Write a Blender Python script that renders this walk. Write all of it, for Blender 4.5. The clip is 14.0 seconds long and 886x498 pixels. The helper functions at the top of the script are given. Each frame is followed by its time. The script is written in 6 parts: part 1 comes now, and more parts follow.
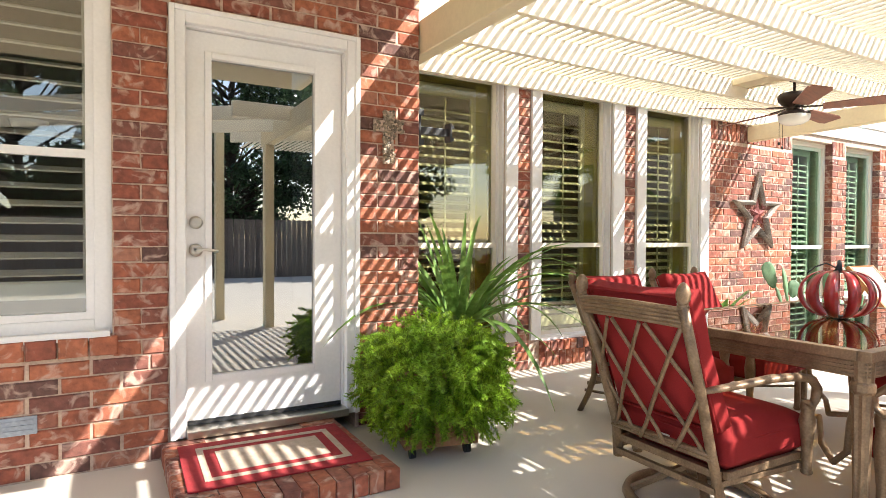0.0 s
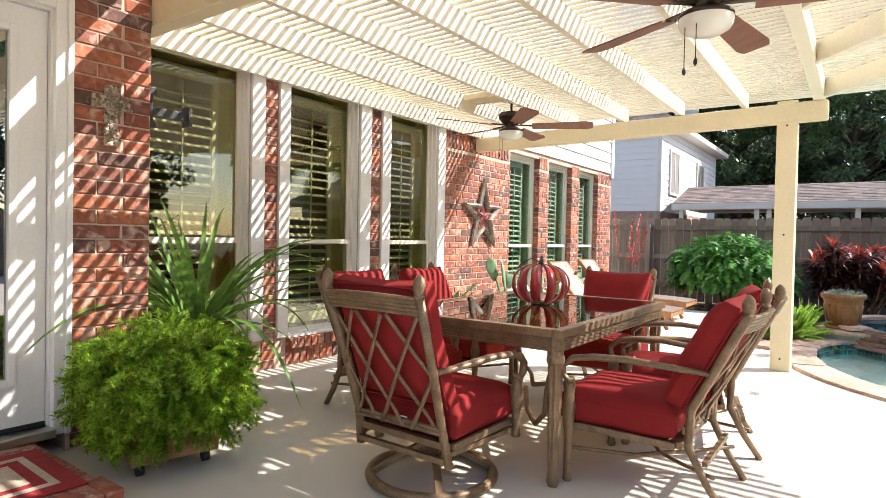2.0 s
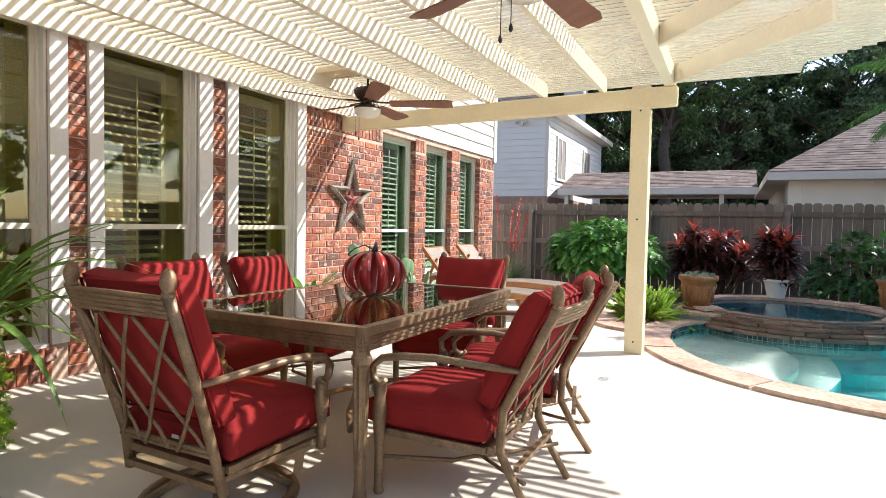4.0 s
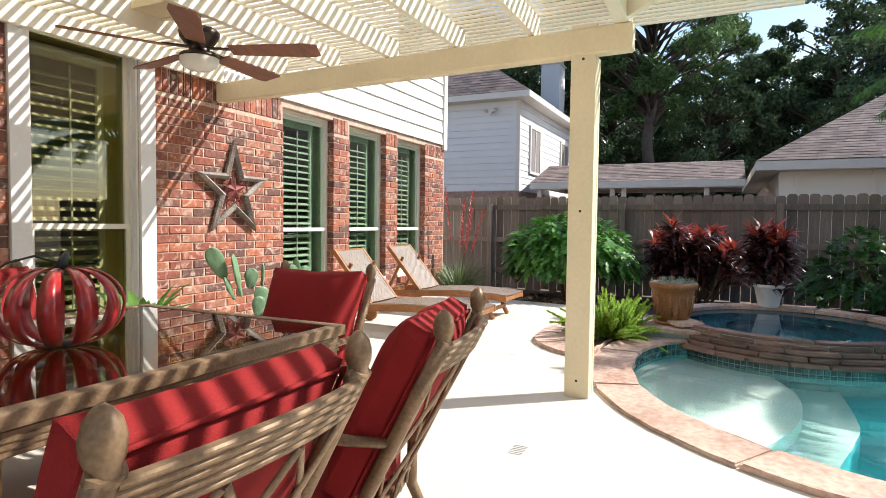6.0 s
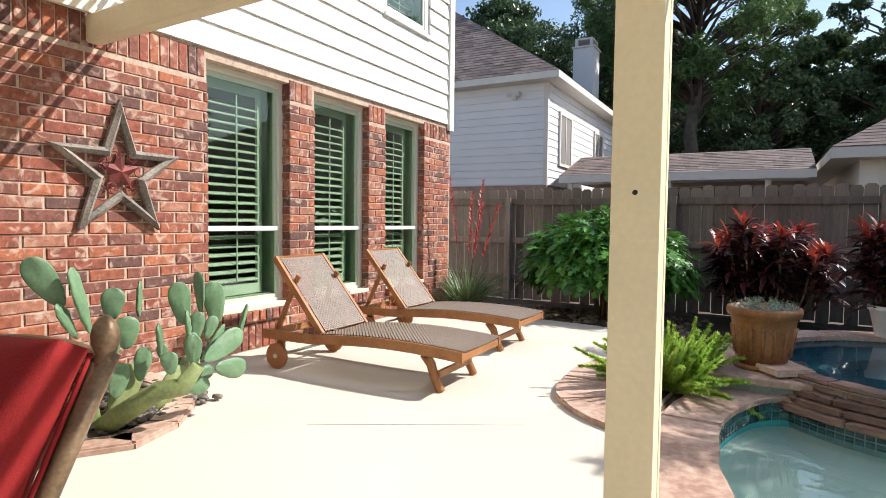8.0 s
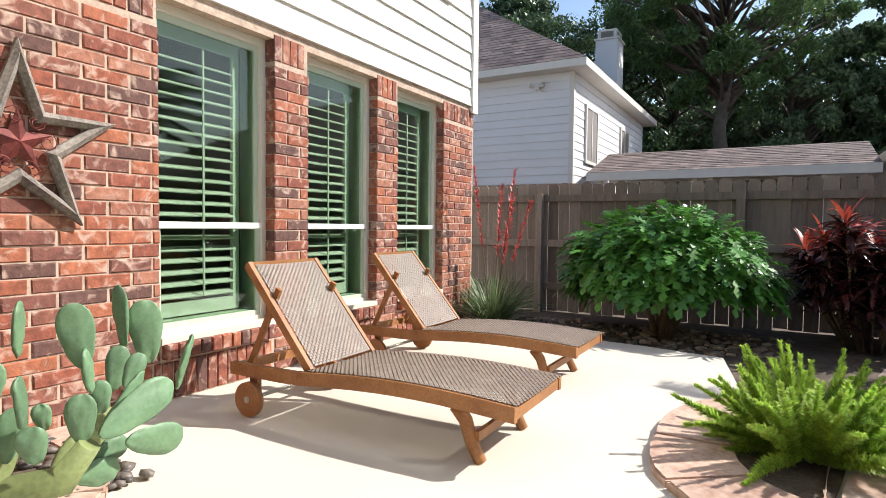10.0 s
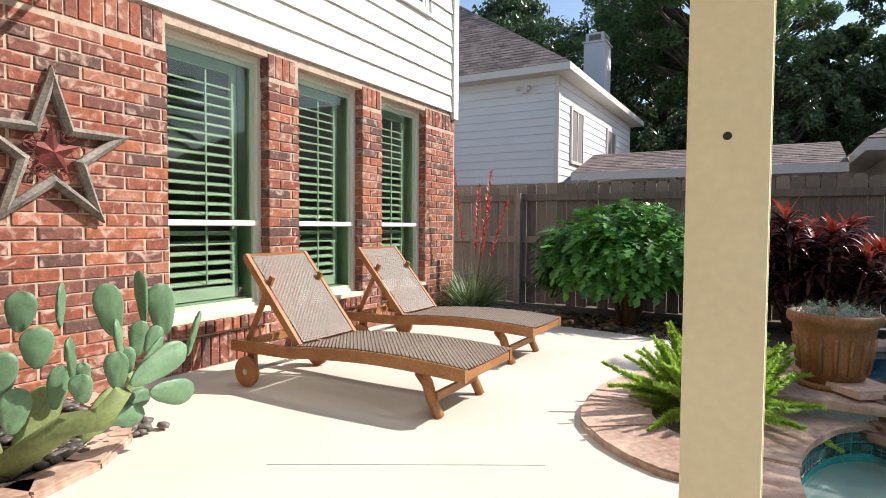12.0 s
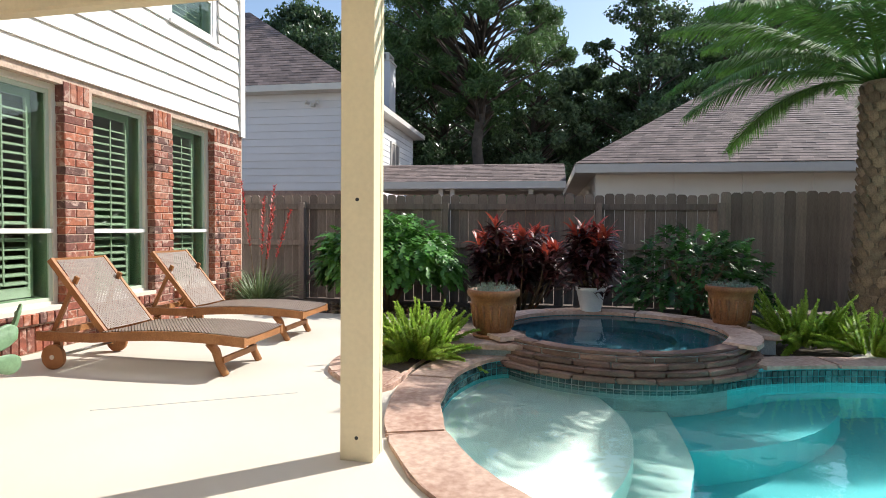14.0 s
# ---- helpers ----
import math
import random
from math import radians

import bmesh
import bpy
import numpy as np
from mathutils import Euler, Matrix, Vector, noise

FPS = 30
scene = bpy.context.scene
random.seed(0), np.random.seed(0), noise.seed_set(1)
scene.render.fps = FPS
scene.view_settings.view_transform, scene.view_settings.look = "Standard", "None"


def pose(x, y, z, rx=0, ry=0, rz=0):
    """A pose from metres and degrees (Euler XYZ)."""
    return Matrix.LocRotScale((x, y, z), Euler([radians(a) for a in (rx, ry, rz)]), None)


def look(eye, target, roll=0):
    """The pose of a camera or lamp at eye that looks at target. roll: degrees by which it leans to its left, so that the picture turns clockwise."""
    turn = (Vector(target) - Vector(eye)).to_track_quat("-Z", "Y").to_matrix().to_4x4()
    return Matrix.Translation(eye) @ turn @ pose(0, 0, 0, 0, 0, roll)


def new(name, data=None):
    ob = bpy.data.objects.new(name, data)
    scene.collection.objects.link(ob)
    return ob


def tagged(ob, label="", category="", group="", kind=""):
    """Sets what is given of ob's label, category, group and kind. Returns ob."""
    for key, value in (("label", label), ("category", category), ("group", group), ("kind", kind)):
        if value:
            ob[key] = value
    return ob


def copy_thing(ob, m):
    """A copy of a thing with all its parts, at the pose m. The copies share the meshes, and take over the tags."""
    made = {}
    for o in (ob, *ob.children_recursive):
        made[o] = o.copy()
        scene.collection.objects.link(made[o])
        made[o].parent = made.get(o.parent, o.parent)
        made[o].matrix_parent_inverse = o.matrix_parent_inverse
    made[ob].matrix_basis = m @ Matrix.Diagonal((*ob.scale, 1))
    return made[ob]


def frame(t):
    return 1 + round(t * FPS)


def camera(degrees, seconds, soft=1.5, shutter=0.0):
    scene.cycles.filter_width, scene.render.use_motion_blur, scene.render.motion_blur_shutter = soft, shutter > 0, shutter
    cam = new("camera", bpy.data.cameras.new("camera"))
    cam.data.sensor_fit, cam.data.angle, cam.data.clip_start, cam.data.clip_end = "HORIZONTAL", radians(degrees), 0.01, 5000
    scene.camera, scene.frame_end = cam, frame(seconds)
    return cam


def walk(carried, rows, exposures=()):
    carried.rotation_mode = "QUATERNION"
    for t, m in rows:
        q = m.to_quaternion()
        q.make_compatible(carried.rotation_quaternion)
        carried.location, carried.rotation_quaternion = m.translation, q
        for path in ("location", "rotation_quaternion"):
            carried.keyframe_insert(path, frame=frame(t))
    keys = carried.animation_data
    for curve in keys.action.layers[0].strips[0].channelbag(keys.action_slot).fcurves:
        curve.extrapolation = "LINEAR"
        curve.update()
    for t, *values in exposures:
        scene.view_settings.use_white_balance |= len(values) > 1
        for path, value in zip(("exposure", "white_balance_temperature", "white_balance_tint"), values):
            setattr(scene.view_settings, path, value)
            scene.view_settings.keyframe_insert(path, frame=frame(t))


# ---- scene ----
cam = camera(74.6, 14.0, soft=0.5)
PATH = [
    (0, (0.488, 0.878, 1.144), (1.484, 2.612, 1.104), 0.3),
    (0.5, (0.485, 0.869, 1.141), (1.677, 2.474, 1.101), 0.6),
    (1, (0.484, 0.868, 1.141), (1.843, 2.335, 1.101), 0.8),
    (1.5, (0.483, 0.865, 1.139), (1.99, 2.179, 1.099), 1.0),
    (2, (0.479, 0.851, 1.134), (2.101, 2.02, 1.096), 1.2),
    (2.5, (0.481, 0.839, 1.12), (2.188, 1.881, 1.09), 1.2),
    (3, (0.572, 0.786, 1.139), (2.317, 1.761, 1.087), 1.2),
    (3.2, (0.627, 0.743, 1.145), (2.384, 1.696, 1.082), 1.2),
    (5.5, (2.193, 0.602, 1.144), (3.999, 1.456, 1.059), 1.0),
    (6, (2.682, 0.593, 1.137), (4.485, 1.455, 1.048), 0.7),
    (6.5, (3.173, 0.666, 1.126), (4.969, 1.542, 1.037), 0.7),
    (7, (3.637, 0.738, 1.129), (5.424, 1.631, 1.041), 0.7),
    (7.5, (4.061, 0.862, 1.13), (5.836, 1.779, 1.041), 0.7),
    (8, (4.48, 1.055, 1.12), (6.233, 2.013, 1.027), 0.7),
    (8.2, (4.639, 1.136, 1.115), (6.38, 2.116, 1.023), 0.6),
    (10.5, (5.529, 1.805, 1.034), (7.266, 2.794, 0.96), 0.6),
    (11, (5.47, 1.758, 1.024), (7.214, 2.734, 0.951), 0.4),
    (11.5, (5.34, 1.59, 1.032), (7.083, 2.567, 0.951), 0.5),
    (12, (5.113, 1.338, 1.032), (6.852, 2.322, 0.953), 0.4),
    (12.5, (4.898, 1.072, 1.048), (6.644, 2.044, 0.973), 0.3),
    (13, (4.586, 0.882, 1.068), (6.379, 1.765, 0.995), 0.4),
    (13.5, (4.269, 0.697, 1.079), (6.157, 1.354, 1.007), 0.5),
    (14, (3.898, 0.564, 1.093), (5.866, 0.913, 1.024), 0.5),
]
walk(cam, [(t, look(eye, target, roll)) for t, eye, target, roll in PATH],
     exposures=[(0, 1.4), (1.5, 1.2), (3, 0.95), (5.5, 0.7), (8, 0.45), (10.5, 0.52), (12, 0.42), (14, 0.42)])

# ---- light ----
SUN = Vector((0.64, -0.77, 0.86)).normalized()
world = bpy.data.worlds.new("world")
scene.world = world
world.use_nodes = True
_n = world.node_tree.nodes
_sky = _n.new("ShaderNodeTexSky")
_sky.sky_type, _sky.sun_disc = "NISHITA", False
_sky.sun_elevation, _sky.sun_rotation = math.asin(SUN.z), math.atan2(SUN.x, SUN.y)
_n["Background"].inputs["Strength"].default_value = 0.15
world.node_tree.links.new(_sky.outputs[0], _n["Background"].inputs["Color"])
sun = new("sun", bpy.data.lights.new("sun", "SUN"))
sun.data.energy, sun.data.angle, sun.data.color = 5.0, radians(0.4), (1.0, 0.965, 0.91)
sun.matrix_world = look(SUN * 30, (0, 0, 0))


# ---- materials ----
def material(name, base, rough=0.6, metal=0.0, vary=0.25, scale=6.0, fine=60.0, bump=0.2, other=None, random=0.0,
             island=False, stretch=(1, 1, 1), spec=0.5, coat=0.0):
    """A procedural surface: two scales of noise between shades of the base colour, bump, and shade by object or island."""
    m = bpy.data.materials.new(name)
    m.use_nodes = True
    nt = m.node_tree
    N, L = nt.nodes, nt.links
    b = N["Principled BSDF"]
    b.inputs["Roughness"].default_value, b.inputs["Metallic"].default_value = rough, metal
    b.inputs["Specular IOR Level"].default_value = spec
    b.inputs["Coat Weight"].default_value = coat
    tc = N.new("ShaderNodeTexCoord")
    mp = N.new("ShaderNodeMapping")
    mp.inputs["Scale"].default_value = stretch
    L.new(tc.outputs["Object"], mp.inputs["Vector"])
    n1, n2 = N.new("ShaderNodeTexNoise"), N.new("ShaderNodeTexNoise")
    for n, s, d in ((n1, scale, 4), (n2, fine, 3)):
        n.inputs["Scale"].default_value, n.inputs["Detail"].default_value = s, d
        L.new(mp.outputs[0], n.inputs["Vector"])
    add = N.new("ShaderNodeMath")
    add.operation = "MULTIPLY_ADD"
    add.inputs[1].default_value, add.inputs[2].default_value = 0.45, 0.0
    L.new(n2.outputs["Fac"], add.inputs[0])
    add2 = N.new("ShaderNodeMath")
    add2.operation = "MULTIPLY_ADD"
    add2.inputs[1].default_value = 0.55
    L.new(n1.outputs["Fac"], add2.inputs[0])
    L.new(add.outputs[0], add2.inputs[2])
    ramp = N.new("ShaderNodeValToRGB")
    c = Vector(base)
    lo = c * (1 - vary)
    hi = Vector(other) if other else c * (1 + vary)
    ramp.color_ramp.elements[0].position, ramp.color_ramp.elements[1].position = 0.34, 0.66
    ramp.color_ramp.elements[0].color = (*lo, 1)
    ramp.color_ramp.elements[1].color = (*[min(v, 0.95) for v in hi], 1)
    L.new(add2.outputs[0], ramp.inputs[0])
    col = ramp.outputs[0]
    if random:
        hsv = N.new("ShaderNodeHueSaturation")
        src = N.new("ShaderNodeNewGeometry").outputs["Random Per Island"] if island else N.new("ShaderNodeObjectInfo").outputs["Random"]
        mr = N.new("ShaderNodeMapRange")
        mr.inputs["To Min"].default_value, mr.inputs["To Max"].default_value = 1 - random, 1 + random
        L.new(src, mr.inputs["Value"])
        L.new(mr.outputs[0], hsv.inputs["Value"])
        L.new(col, hsv.inputs["Color"])
        col = hsv.outputs[0]
    L.new(col, b.inputs["Base Color"])
    if bump:
        bp = N.new("ShaderNodeBump")
        bp.inputs["Strength"].default_value, bp.inputs["Distance"].default_value = bump, 0.01
        L.new(add2.outputs[0], bp.inputs["Height"])
        L.new(bp.outputs[0], b.inputs["Normal"])
    return m


def brick_material(name):
    """Fired clay in red, brown and charred shades with pale lime smears."""
    m = material(name, (0.3, 0.085, 0.045), 0.85, vary=0.2, scale=9, fine=70, bump=0.5)
    N, L = m.node_tree.nodes, m.node_tree.links
    b = N["Principled BSDF"]
    info = N.new("ShaderNodeObjectInfo")
    pick = N.new("ShaderNodeValToRGB")
    pick.color_ramp.interpolation = "CONSTANT"
    shades = [(0.319, 0.101, 0.0559), (0.258, 0.0792, 0.0499), (0.371, 0.123, 0.0645), (0.196, 0.0748, 0.0559), (0.309, 0.119, 0.0774),
              (0.381, 0.132, 0.0688), (0.134, 0.066, 0.0542), (0.288, 0.088, 0.0533), (0.36, 0.158, 0.103), (0.237, 0.088, 0.0602)]
    els = pick.color_ramp.elements
    els[0].color, els[1].position, els[1].color = (*shades[0], 1), 0.1, (*shades[1], 1)
    for k in range(2, 10):
        els.new(k / 10).color = (*shades[k], 1)
    L.new(info.outputs["Random"], pick.inputs[0])
    tc = N.new("ShaderNodeTexCoord")
    off = N.new("ShaderNodeVectorMath")
    off.operation = "MULTIPLY_ADD"
    off.inputs[1].default_value = (1, 1, 1)
    L.new(tc.outputs["Object"], off.inputs[0])
    sc = N.new("ShaderNodeVectorMath")
    sc.operation = "SCALE"
    sc.inputs[0].default_value = (37, 17, 53)
    L.new(info.outputs["Random"], sc.inputs["Scale"])
    L.new(sc.outputs[0], off.inputs[2])
    n = N.new("ShaderNodeTexNoise")
    n.inputs["Scale"].default_value, n.inputs["Detail"].default_value, n.inputs["Distortion"].default_value = 11, 6, 1.2
    L.new(off.outputs[0], n.inputs["Vector"])
    r = N.new("ShaderNodeValToRGB")
    r.color_ramp.elements[0].position, r.color_ramp.elements[1].position = 0.53, 0.68
    L.new(n.outputs["Fac"], r.inputs[0])
    dark = N.new("ShaderNodeMix")
    dark.data_type, dark.blend_type = "RGBA", "MULTIPLY"
    dark.inputs["Factor"].default_value = 1.0
    n2 = N.new("ShaderNodeTexNoise")
    n2.inputs["Scale"].default_value, n2.inputs["Detail"].default_value = 26, 5
    L.new(off.outputs[0], n2.inputs["Vector"])
    r2 = N.new("ShaderNodeValToRGB")
    r2.color_ramp.elements[0].position, r2.color_ramp.elements[1].position = 0.3, 0.7
    r2.color_ramp.elements[0].color, r2.color_ramp.elements[1].color = (0.62, 0.6, 0.6, 1), (1.2, 1.15, 1.1, 1)
    L.new(n2.outputs["Fac"], r2.inputs[0])
    L.new(pick.outputs[0], dark.inputs["A"])
    L.new(r2.outputs[0], dark.inputs["B"])
    mix = N.new("ShaderNodeMix")
    mix.data_type = "RGBA"
    half = N.new("ShaderNodeMath")
    half.operation = "MULTIPLY"
    half.inputs[1].default_value = 0.75
    L.new(r.outputs[0], half.inputs[0])
    L.new(half.outputs[0], mix.inputs["Factor"])
    L.new(dark.outputs["Result"], mix.inputs["A"])
    mix.inputs["B"].default_value = (0.56, 0.4, 0.32, 1)
    L.new(mix.outputs["Result"], b.inputs["Base Color"])
    return m


def glass_material(name, tint, rough=0.0, mirror=0.05):
    """Window glass: tinted transmission with a clear gloss."""
    m = bpy.data.materials.new(name)
    m.use_nodes = True
    N, L = m.node_tree.nodes, m.node_tree.links
    N.remove(N["Principled BSDF"])
    t, g, mx, fr = N.new("ShaderNodeBsdfTransparent"), N.new("ShaderNodeBsdfGlossy"), N.new("ShaderNodeMixShader"), N.new("ShaderNodeLayerWeight")
    t.inputs["Color"].default_value = (*tint, 1)
    g.inputs["Roughness"].default_value = rough
    pw, ad = N.new("ShaderNodeMath"), N.new("ShaderNodeMath")
    pw.operation, ad.operation = "POWER", "MULTIPLY_ADD"
    pw.inputs[1].default_value, ad.inputs[1].default_value, ad.inputs[2].default_value = 4.0, 0.9, mirror
    L.new(fr.outputs["Facing"], pw.inputs[0])
    L.new(pw.outputs[0], ad.inputs[0])
    L.new(ad.outputs[0], mx.inputs[0])
    L.new(t.outputs[0], mx.inputs[1])
    L.new(g.outputs[0], mx.inputs[2])
    L.new(mx.outputs[0], N["Material Output"].inputs["Surface"])
    return m


BRICK = brick_material("brick_clay")
MORTAR = material("mortar", (0.5, 0.37, 0.285), 0.95, scale=12, bump=0.4)
CONCRETE = material("patio_concrete", (0.62, 0.565, 0.48), 0.8, vary=0.07, scale=1.3, fine=180, bump=0.12)
WHITE = material("white_paint", (0.78, 0.75, 0.72), 0.45, vary=0.05, scale=3, bump=0.05)
CREAM = material("cream_paint", (0.72, 0.62, 0.42), 0.6, vary=0.06, scale=3, fine=40, bump=0.1, stretch=(1, 1, 1))
# lighter copy of the cream: sunlight through the slats is put into its colour
LATH = material("lit_lath_cream", (0.8, 0.73, 0.58), 0.6, vary=0.06, scale=3, fine=40, bump=0.1)
SIDING = material("siding_paint", (0.76, 0.72, 0.66), 0.6, vary=0.04, scale=2, fine=90, bump=0.08)
TRIM = material("window_trim_paint", (0.72, 0.66, 0.55), 0.5, vary=0.05, scale=4, bump=0.06)
GLASS = glass_material("window_glass", (0.68, 0.68, 0.5), mirror=0.09)
CLEARGLASS = glass_material("clear_glass", (0.88, 0.88, 0.84), mirror=0.14)
GREENGLASS = glass_material("green_tinted_glass", (0.62, 0.74, 0.64), mirror=0.05)
SHUTTER = material("shutter_paint", (0.74, 0.72, 0.66), 0.45, vary=0.03, scale=4, bump=0.03)
# dark brown stands in for the unlit room behind the glass
DARKROOM = material("dim_interior", (0.25, 0.2, 0.15), 0.8, vary=0.1, scale=1, bump=0.0)
FENCE = material("fence_wood", (0.2, 0.158, 0.13), 0.85, vary=0.3, scale=3, fine=30, bump=0.4, random=0.28, stretch=(6, 6, 0.7))
SHINGLE = material("roof_shingle", (0.17, 0.125, 0.112), 0.9, vary=0.3, scale=4, fine=50, bump=0.4, random=0.36, island=True)
SOIL = material("mulch_soil", (0.085, 0.06, 0.042), 0.95, vary=0.5, scale=8, fine=60, bump=0.8, other=(0.15, 0.11, 0.08))
FLAG = material("flagstone", (0.44, 0.25, 0.18), 0.75, vary=0.25, scale=2.2, fine=26, bump=0.45, random=0.14, other=(0.66, 0.48, 0.38))
PLASTER = material("pool_plaster", (0.55, 0.66, 0.6), 0.7, vary=0.05, scale=1.5, bump=0.05)
STEEL = material("brushed_nickel", (0.55, 0.52, 0.47), 0.3, metal=1.0, vary=0.05, bump=0.0)
GLAZE = material("white_glaze", (0.72, 0.72, 0.72), 0.4, vary=0.08, scale=8, bump=0.05)
BLACK = material("black_metal", (0.02, 0.02, 0.022), 0.45, vary=0.1, bump=0.05)


# ---- mesh helpers ----
def solid(bm, x0, x1, y0, y1, z0, z1, m=None):
    """A box between these limits."""
    vs = [bm.verts.new(Vector(p)) for p in ((x0, y0, z0), (x1, y0, z0), (x1, y1, z0), (x0, y1, z0), (x0, y0, z1), (x1, y0, z1), (x1, y1, z1), (x0, y1, z1))]
    if m:
        for v in vs:
            v.co = m @ v.co
    for f in ((3, 2, 1, 0), (4, 5, 6, 7), (0, 1, 5, 4), (1, 2, 6, 5), (2, 3, 7, 6), (3, 0, 4, 7)):
        bm.faces.new([vs[i] for i in f])
    return vs


def boxes(*limits, m=None, bevel=0.0):
    bm = bmesh.new()
    for l in limits:
        solid(bm, *l, m=m)
    if bevel:
        bmesh.ops.bevel(bm, geom=bm.edges[:], offset=bevel, segments=2, affect="EDGES", profile=0.7)
    return bm


def bar(bm, a, b, w, h, roll_up=Vector((0, 0, 1))):
    """A rectangular bar from a to b, w wide across and h high."""
    a, b = Vector(a), Vector(b)
    d = (b - a).normalized()
    s = d.cross(roll_up)
    s = s.normalized() if s.length > 1e-4 else Vector((1, 0, 0))
    u = s.cross(d)
    vs = [bm.verts.new(p + s * (i * w / 2) + u * (j * h / 2)) for p in (a, b) for i, j in ((-1, -1), (1, -1), (1, 1), (-1, 1))]
    for f in ((3, 2, 1, 0), (4, 5, 6, 7), (0, 1, 5, 4), (1, 2, 6, 5), (2, 3, 7, 6), (3, 0, 4, 7)):
        bm.faces.new([vs[i] for i in f])


def tube(bm, pts, radii, n=8, squash=1.0, up=Vector((0, 0, 1)), cap=True):
    """A tube swept along points, with one radius or one for each point."""
    pts = [Vector(p) for p in pts]
    if not isinstance(radii, (list, tuple)):
        radii = [radii] * len(pts)
    rings = []
    side = None
    for i, p in enumerate(pts):
        d = (pts[min(i + 1, len(pts) - 1)] - pts[max(i - 1, 0)]).normalized()
        if side is None:
            side = d.cross(up)
            if side.length < 1e-3:
                side = d.cross(Vector((1, 0, 0)))
        else:
            side = side - d * side.dot(d)
        side.normalize()
        u = side.cross(d)
        r = radii[i]
        rings.append([bm.verts.new(p + side * (r * math.cos(2 * math.pi * k / n)) + u * (r * squash * math.sin(2 * math.pi * k / n))) for k in range(n)])
    for a, b in zip(rings, rings[1:]):
        for k in range(n):
            f = bm.faces.new((a[k], a[(k + 1) % n], b[(k + 1) % n], b[k]))
            f.smooth = True
    if cap:
        bm.faces.new(rings[0][::-1])
        bm.faces.new(rings[-1])


def lathe(bm, profile, n=20, at=(0, 0, 0), close=True):
    """A turned shape from (radius, height) pairs."""
    at = Vector(at)
    rings = [[bm.verts.new(at + Vector((r * math.cos(2 * math.pi * k / n), r * math.sin(2 * math.pi * k / n), z))) for k in range(n)] for r, z in profile]
    for a, b in zip(rings, rings[1:]):
        for k in range(n):
            f = bm.faces.new((a[k], a[(k + 1) % n], b[(k + 1) % n], b[k]))
            f.smooth = True
    if close:
        bm.faces.new(rings[0][::-1])
        bm.faces.new(rings[-1])


def mesh_of(name, bm, mat):
    bmesh.ops.recalc_face_normals(bm, faces=bm.faces[:])
    zs = [v.co.z for v in bm.verts]
    if zs and max(zs) - min(zs) < 1e-6:
        for f in bm.faces:
            if f.normal.z < 0:
                f.normal_flip()
    me = bpy.data.meshes.new(name)
    bm.to_mesh(me)
    bm.free()
    me.materials.append(mat)
    return me


def part(name, bm, mat, parent, label=""):
    """One mesh object under a thing or a part."""
    ob = new(name, mesh_of(name, bm, mat))
    ob.parent = parent
    return tagged(ob, label)


def raw(name, verts, faces, mat, parent=None, smooth=False):
    """One mesh object from computed vertices and faces."""
    me = bpy.data.meshes.new(name)
    me.from_pydata(verts, [], faces)
    me.materials.append(mat)
    if smooth:
        me.polygons.foreach_set("use_smooth", [True] * len(me.polygons))
    ob = new(name, me)
    ob.parent = parent
    return ob


def thing(name, label, category, group="", kind="", at=None):
    ob = tagged(new(name), label, category, group, kind)
    ob.empty_display_size = 0.1
    if at is not None:
        ob.matrix_basis = at
    return ob


def single(name, bm, mat, label, category, group="", kind=""):
    return tagged(new(name, mesh_of(name, bm, mat)), label, category, group, kind)


def ribbon(verts, faces, pts, widths, side, droop=0.0):
    """Adds a leaf blade: a folded strip along points, into lists."""
    base = len(verts)
    side = Vector(side).normalized()
    for p, w in zip(pts, widths):
        p = Vector(p)
        verts.extend([p - side * w + Vector((0, 0, w * 0.35)), p, p + side * w + Vector((0, 0, w * 0.35))])
    for i in range(len(pts) - 1):
        a = base + 3 * i
        faces.append((a, a + 1, a + 4, a + 3))
        faces.append((a + 1, a + 2, a + 5, a + 4))


def smooth_loop(pts, n=6):
    """A closed smooth curve through points (Catmull-Rom)."""
    out = []
    k = len(pts)
    P = [Vector((*p, 0)) for p in pts]
    for i in range(k):
        a, b, c, d = P[i - 1], P[i], P[(i + 1) % k], P[(i + 2) % k]
        for j in range(n):
            t = j / n
            q = 0.5 * ((2 * b) + (c - a) * t + (2 * a - 5 * b + 4 * c - d) * t * t + (3 * b - a - 3 * c + d) * t ** 3)
            out.append((q.x, q.y))
    return out


def offset_loop(loop, d):
    """The loop moved outwards by d (anticlockwise loops)."""
    out = []
    k = len(loop)
    for i in range(k):
        a, c = Vector(loop[i - 1]), Vector(loop[(i + 1) % k])
        t = (c - a).normalized()
        out.append((loop[i][0] + t.y * d, loop[i][1] - t.x * d))
    return out


def sheet(outer, holes, z):
    """A flat sheet with holes."""
    bm = bmesh.new()
    es = []
    for loop in (outer, *holes):
        vs = [bm.verts.new((x, y, z)) for x, y in loop]
        es += [bm.edges.new((a, b)) for a, b in zip(vs, vs[1:] + vs[:1])]
    bmesh.ops.triangle_fill(bm, use_beauty=True, use_dissolve=False, edges=es, normal=(0, 0, 1))
    return bm

# ---- setting: ground, pool, walls ----
POOL = smooth_loop([(8.9, -1.3), (9.1, -2.6), (9.1, -6.5), (7.6, -7.6), (5.75, -6.4), (5.5, -2.6), (5.58, -0.9), (5.83, 0.1), (6.25, 0.68), (6.8, 1.05), (7.45, 1.22), (8.2, 1.2), (8.75, 0.9), (8.6, 0.2), (8.45, -0.5)])[::-1]
COPING = offset_loop(POOL, 0.3)
SPA = (9.55, -0.05)
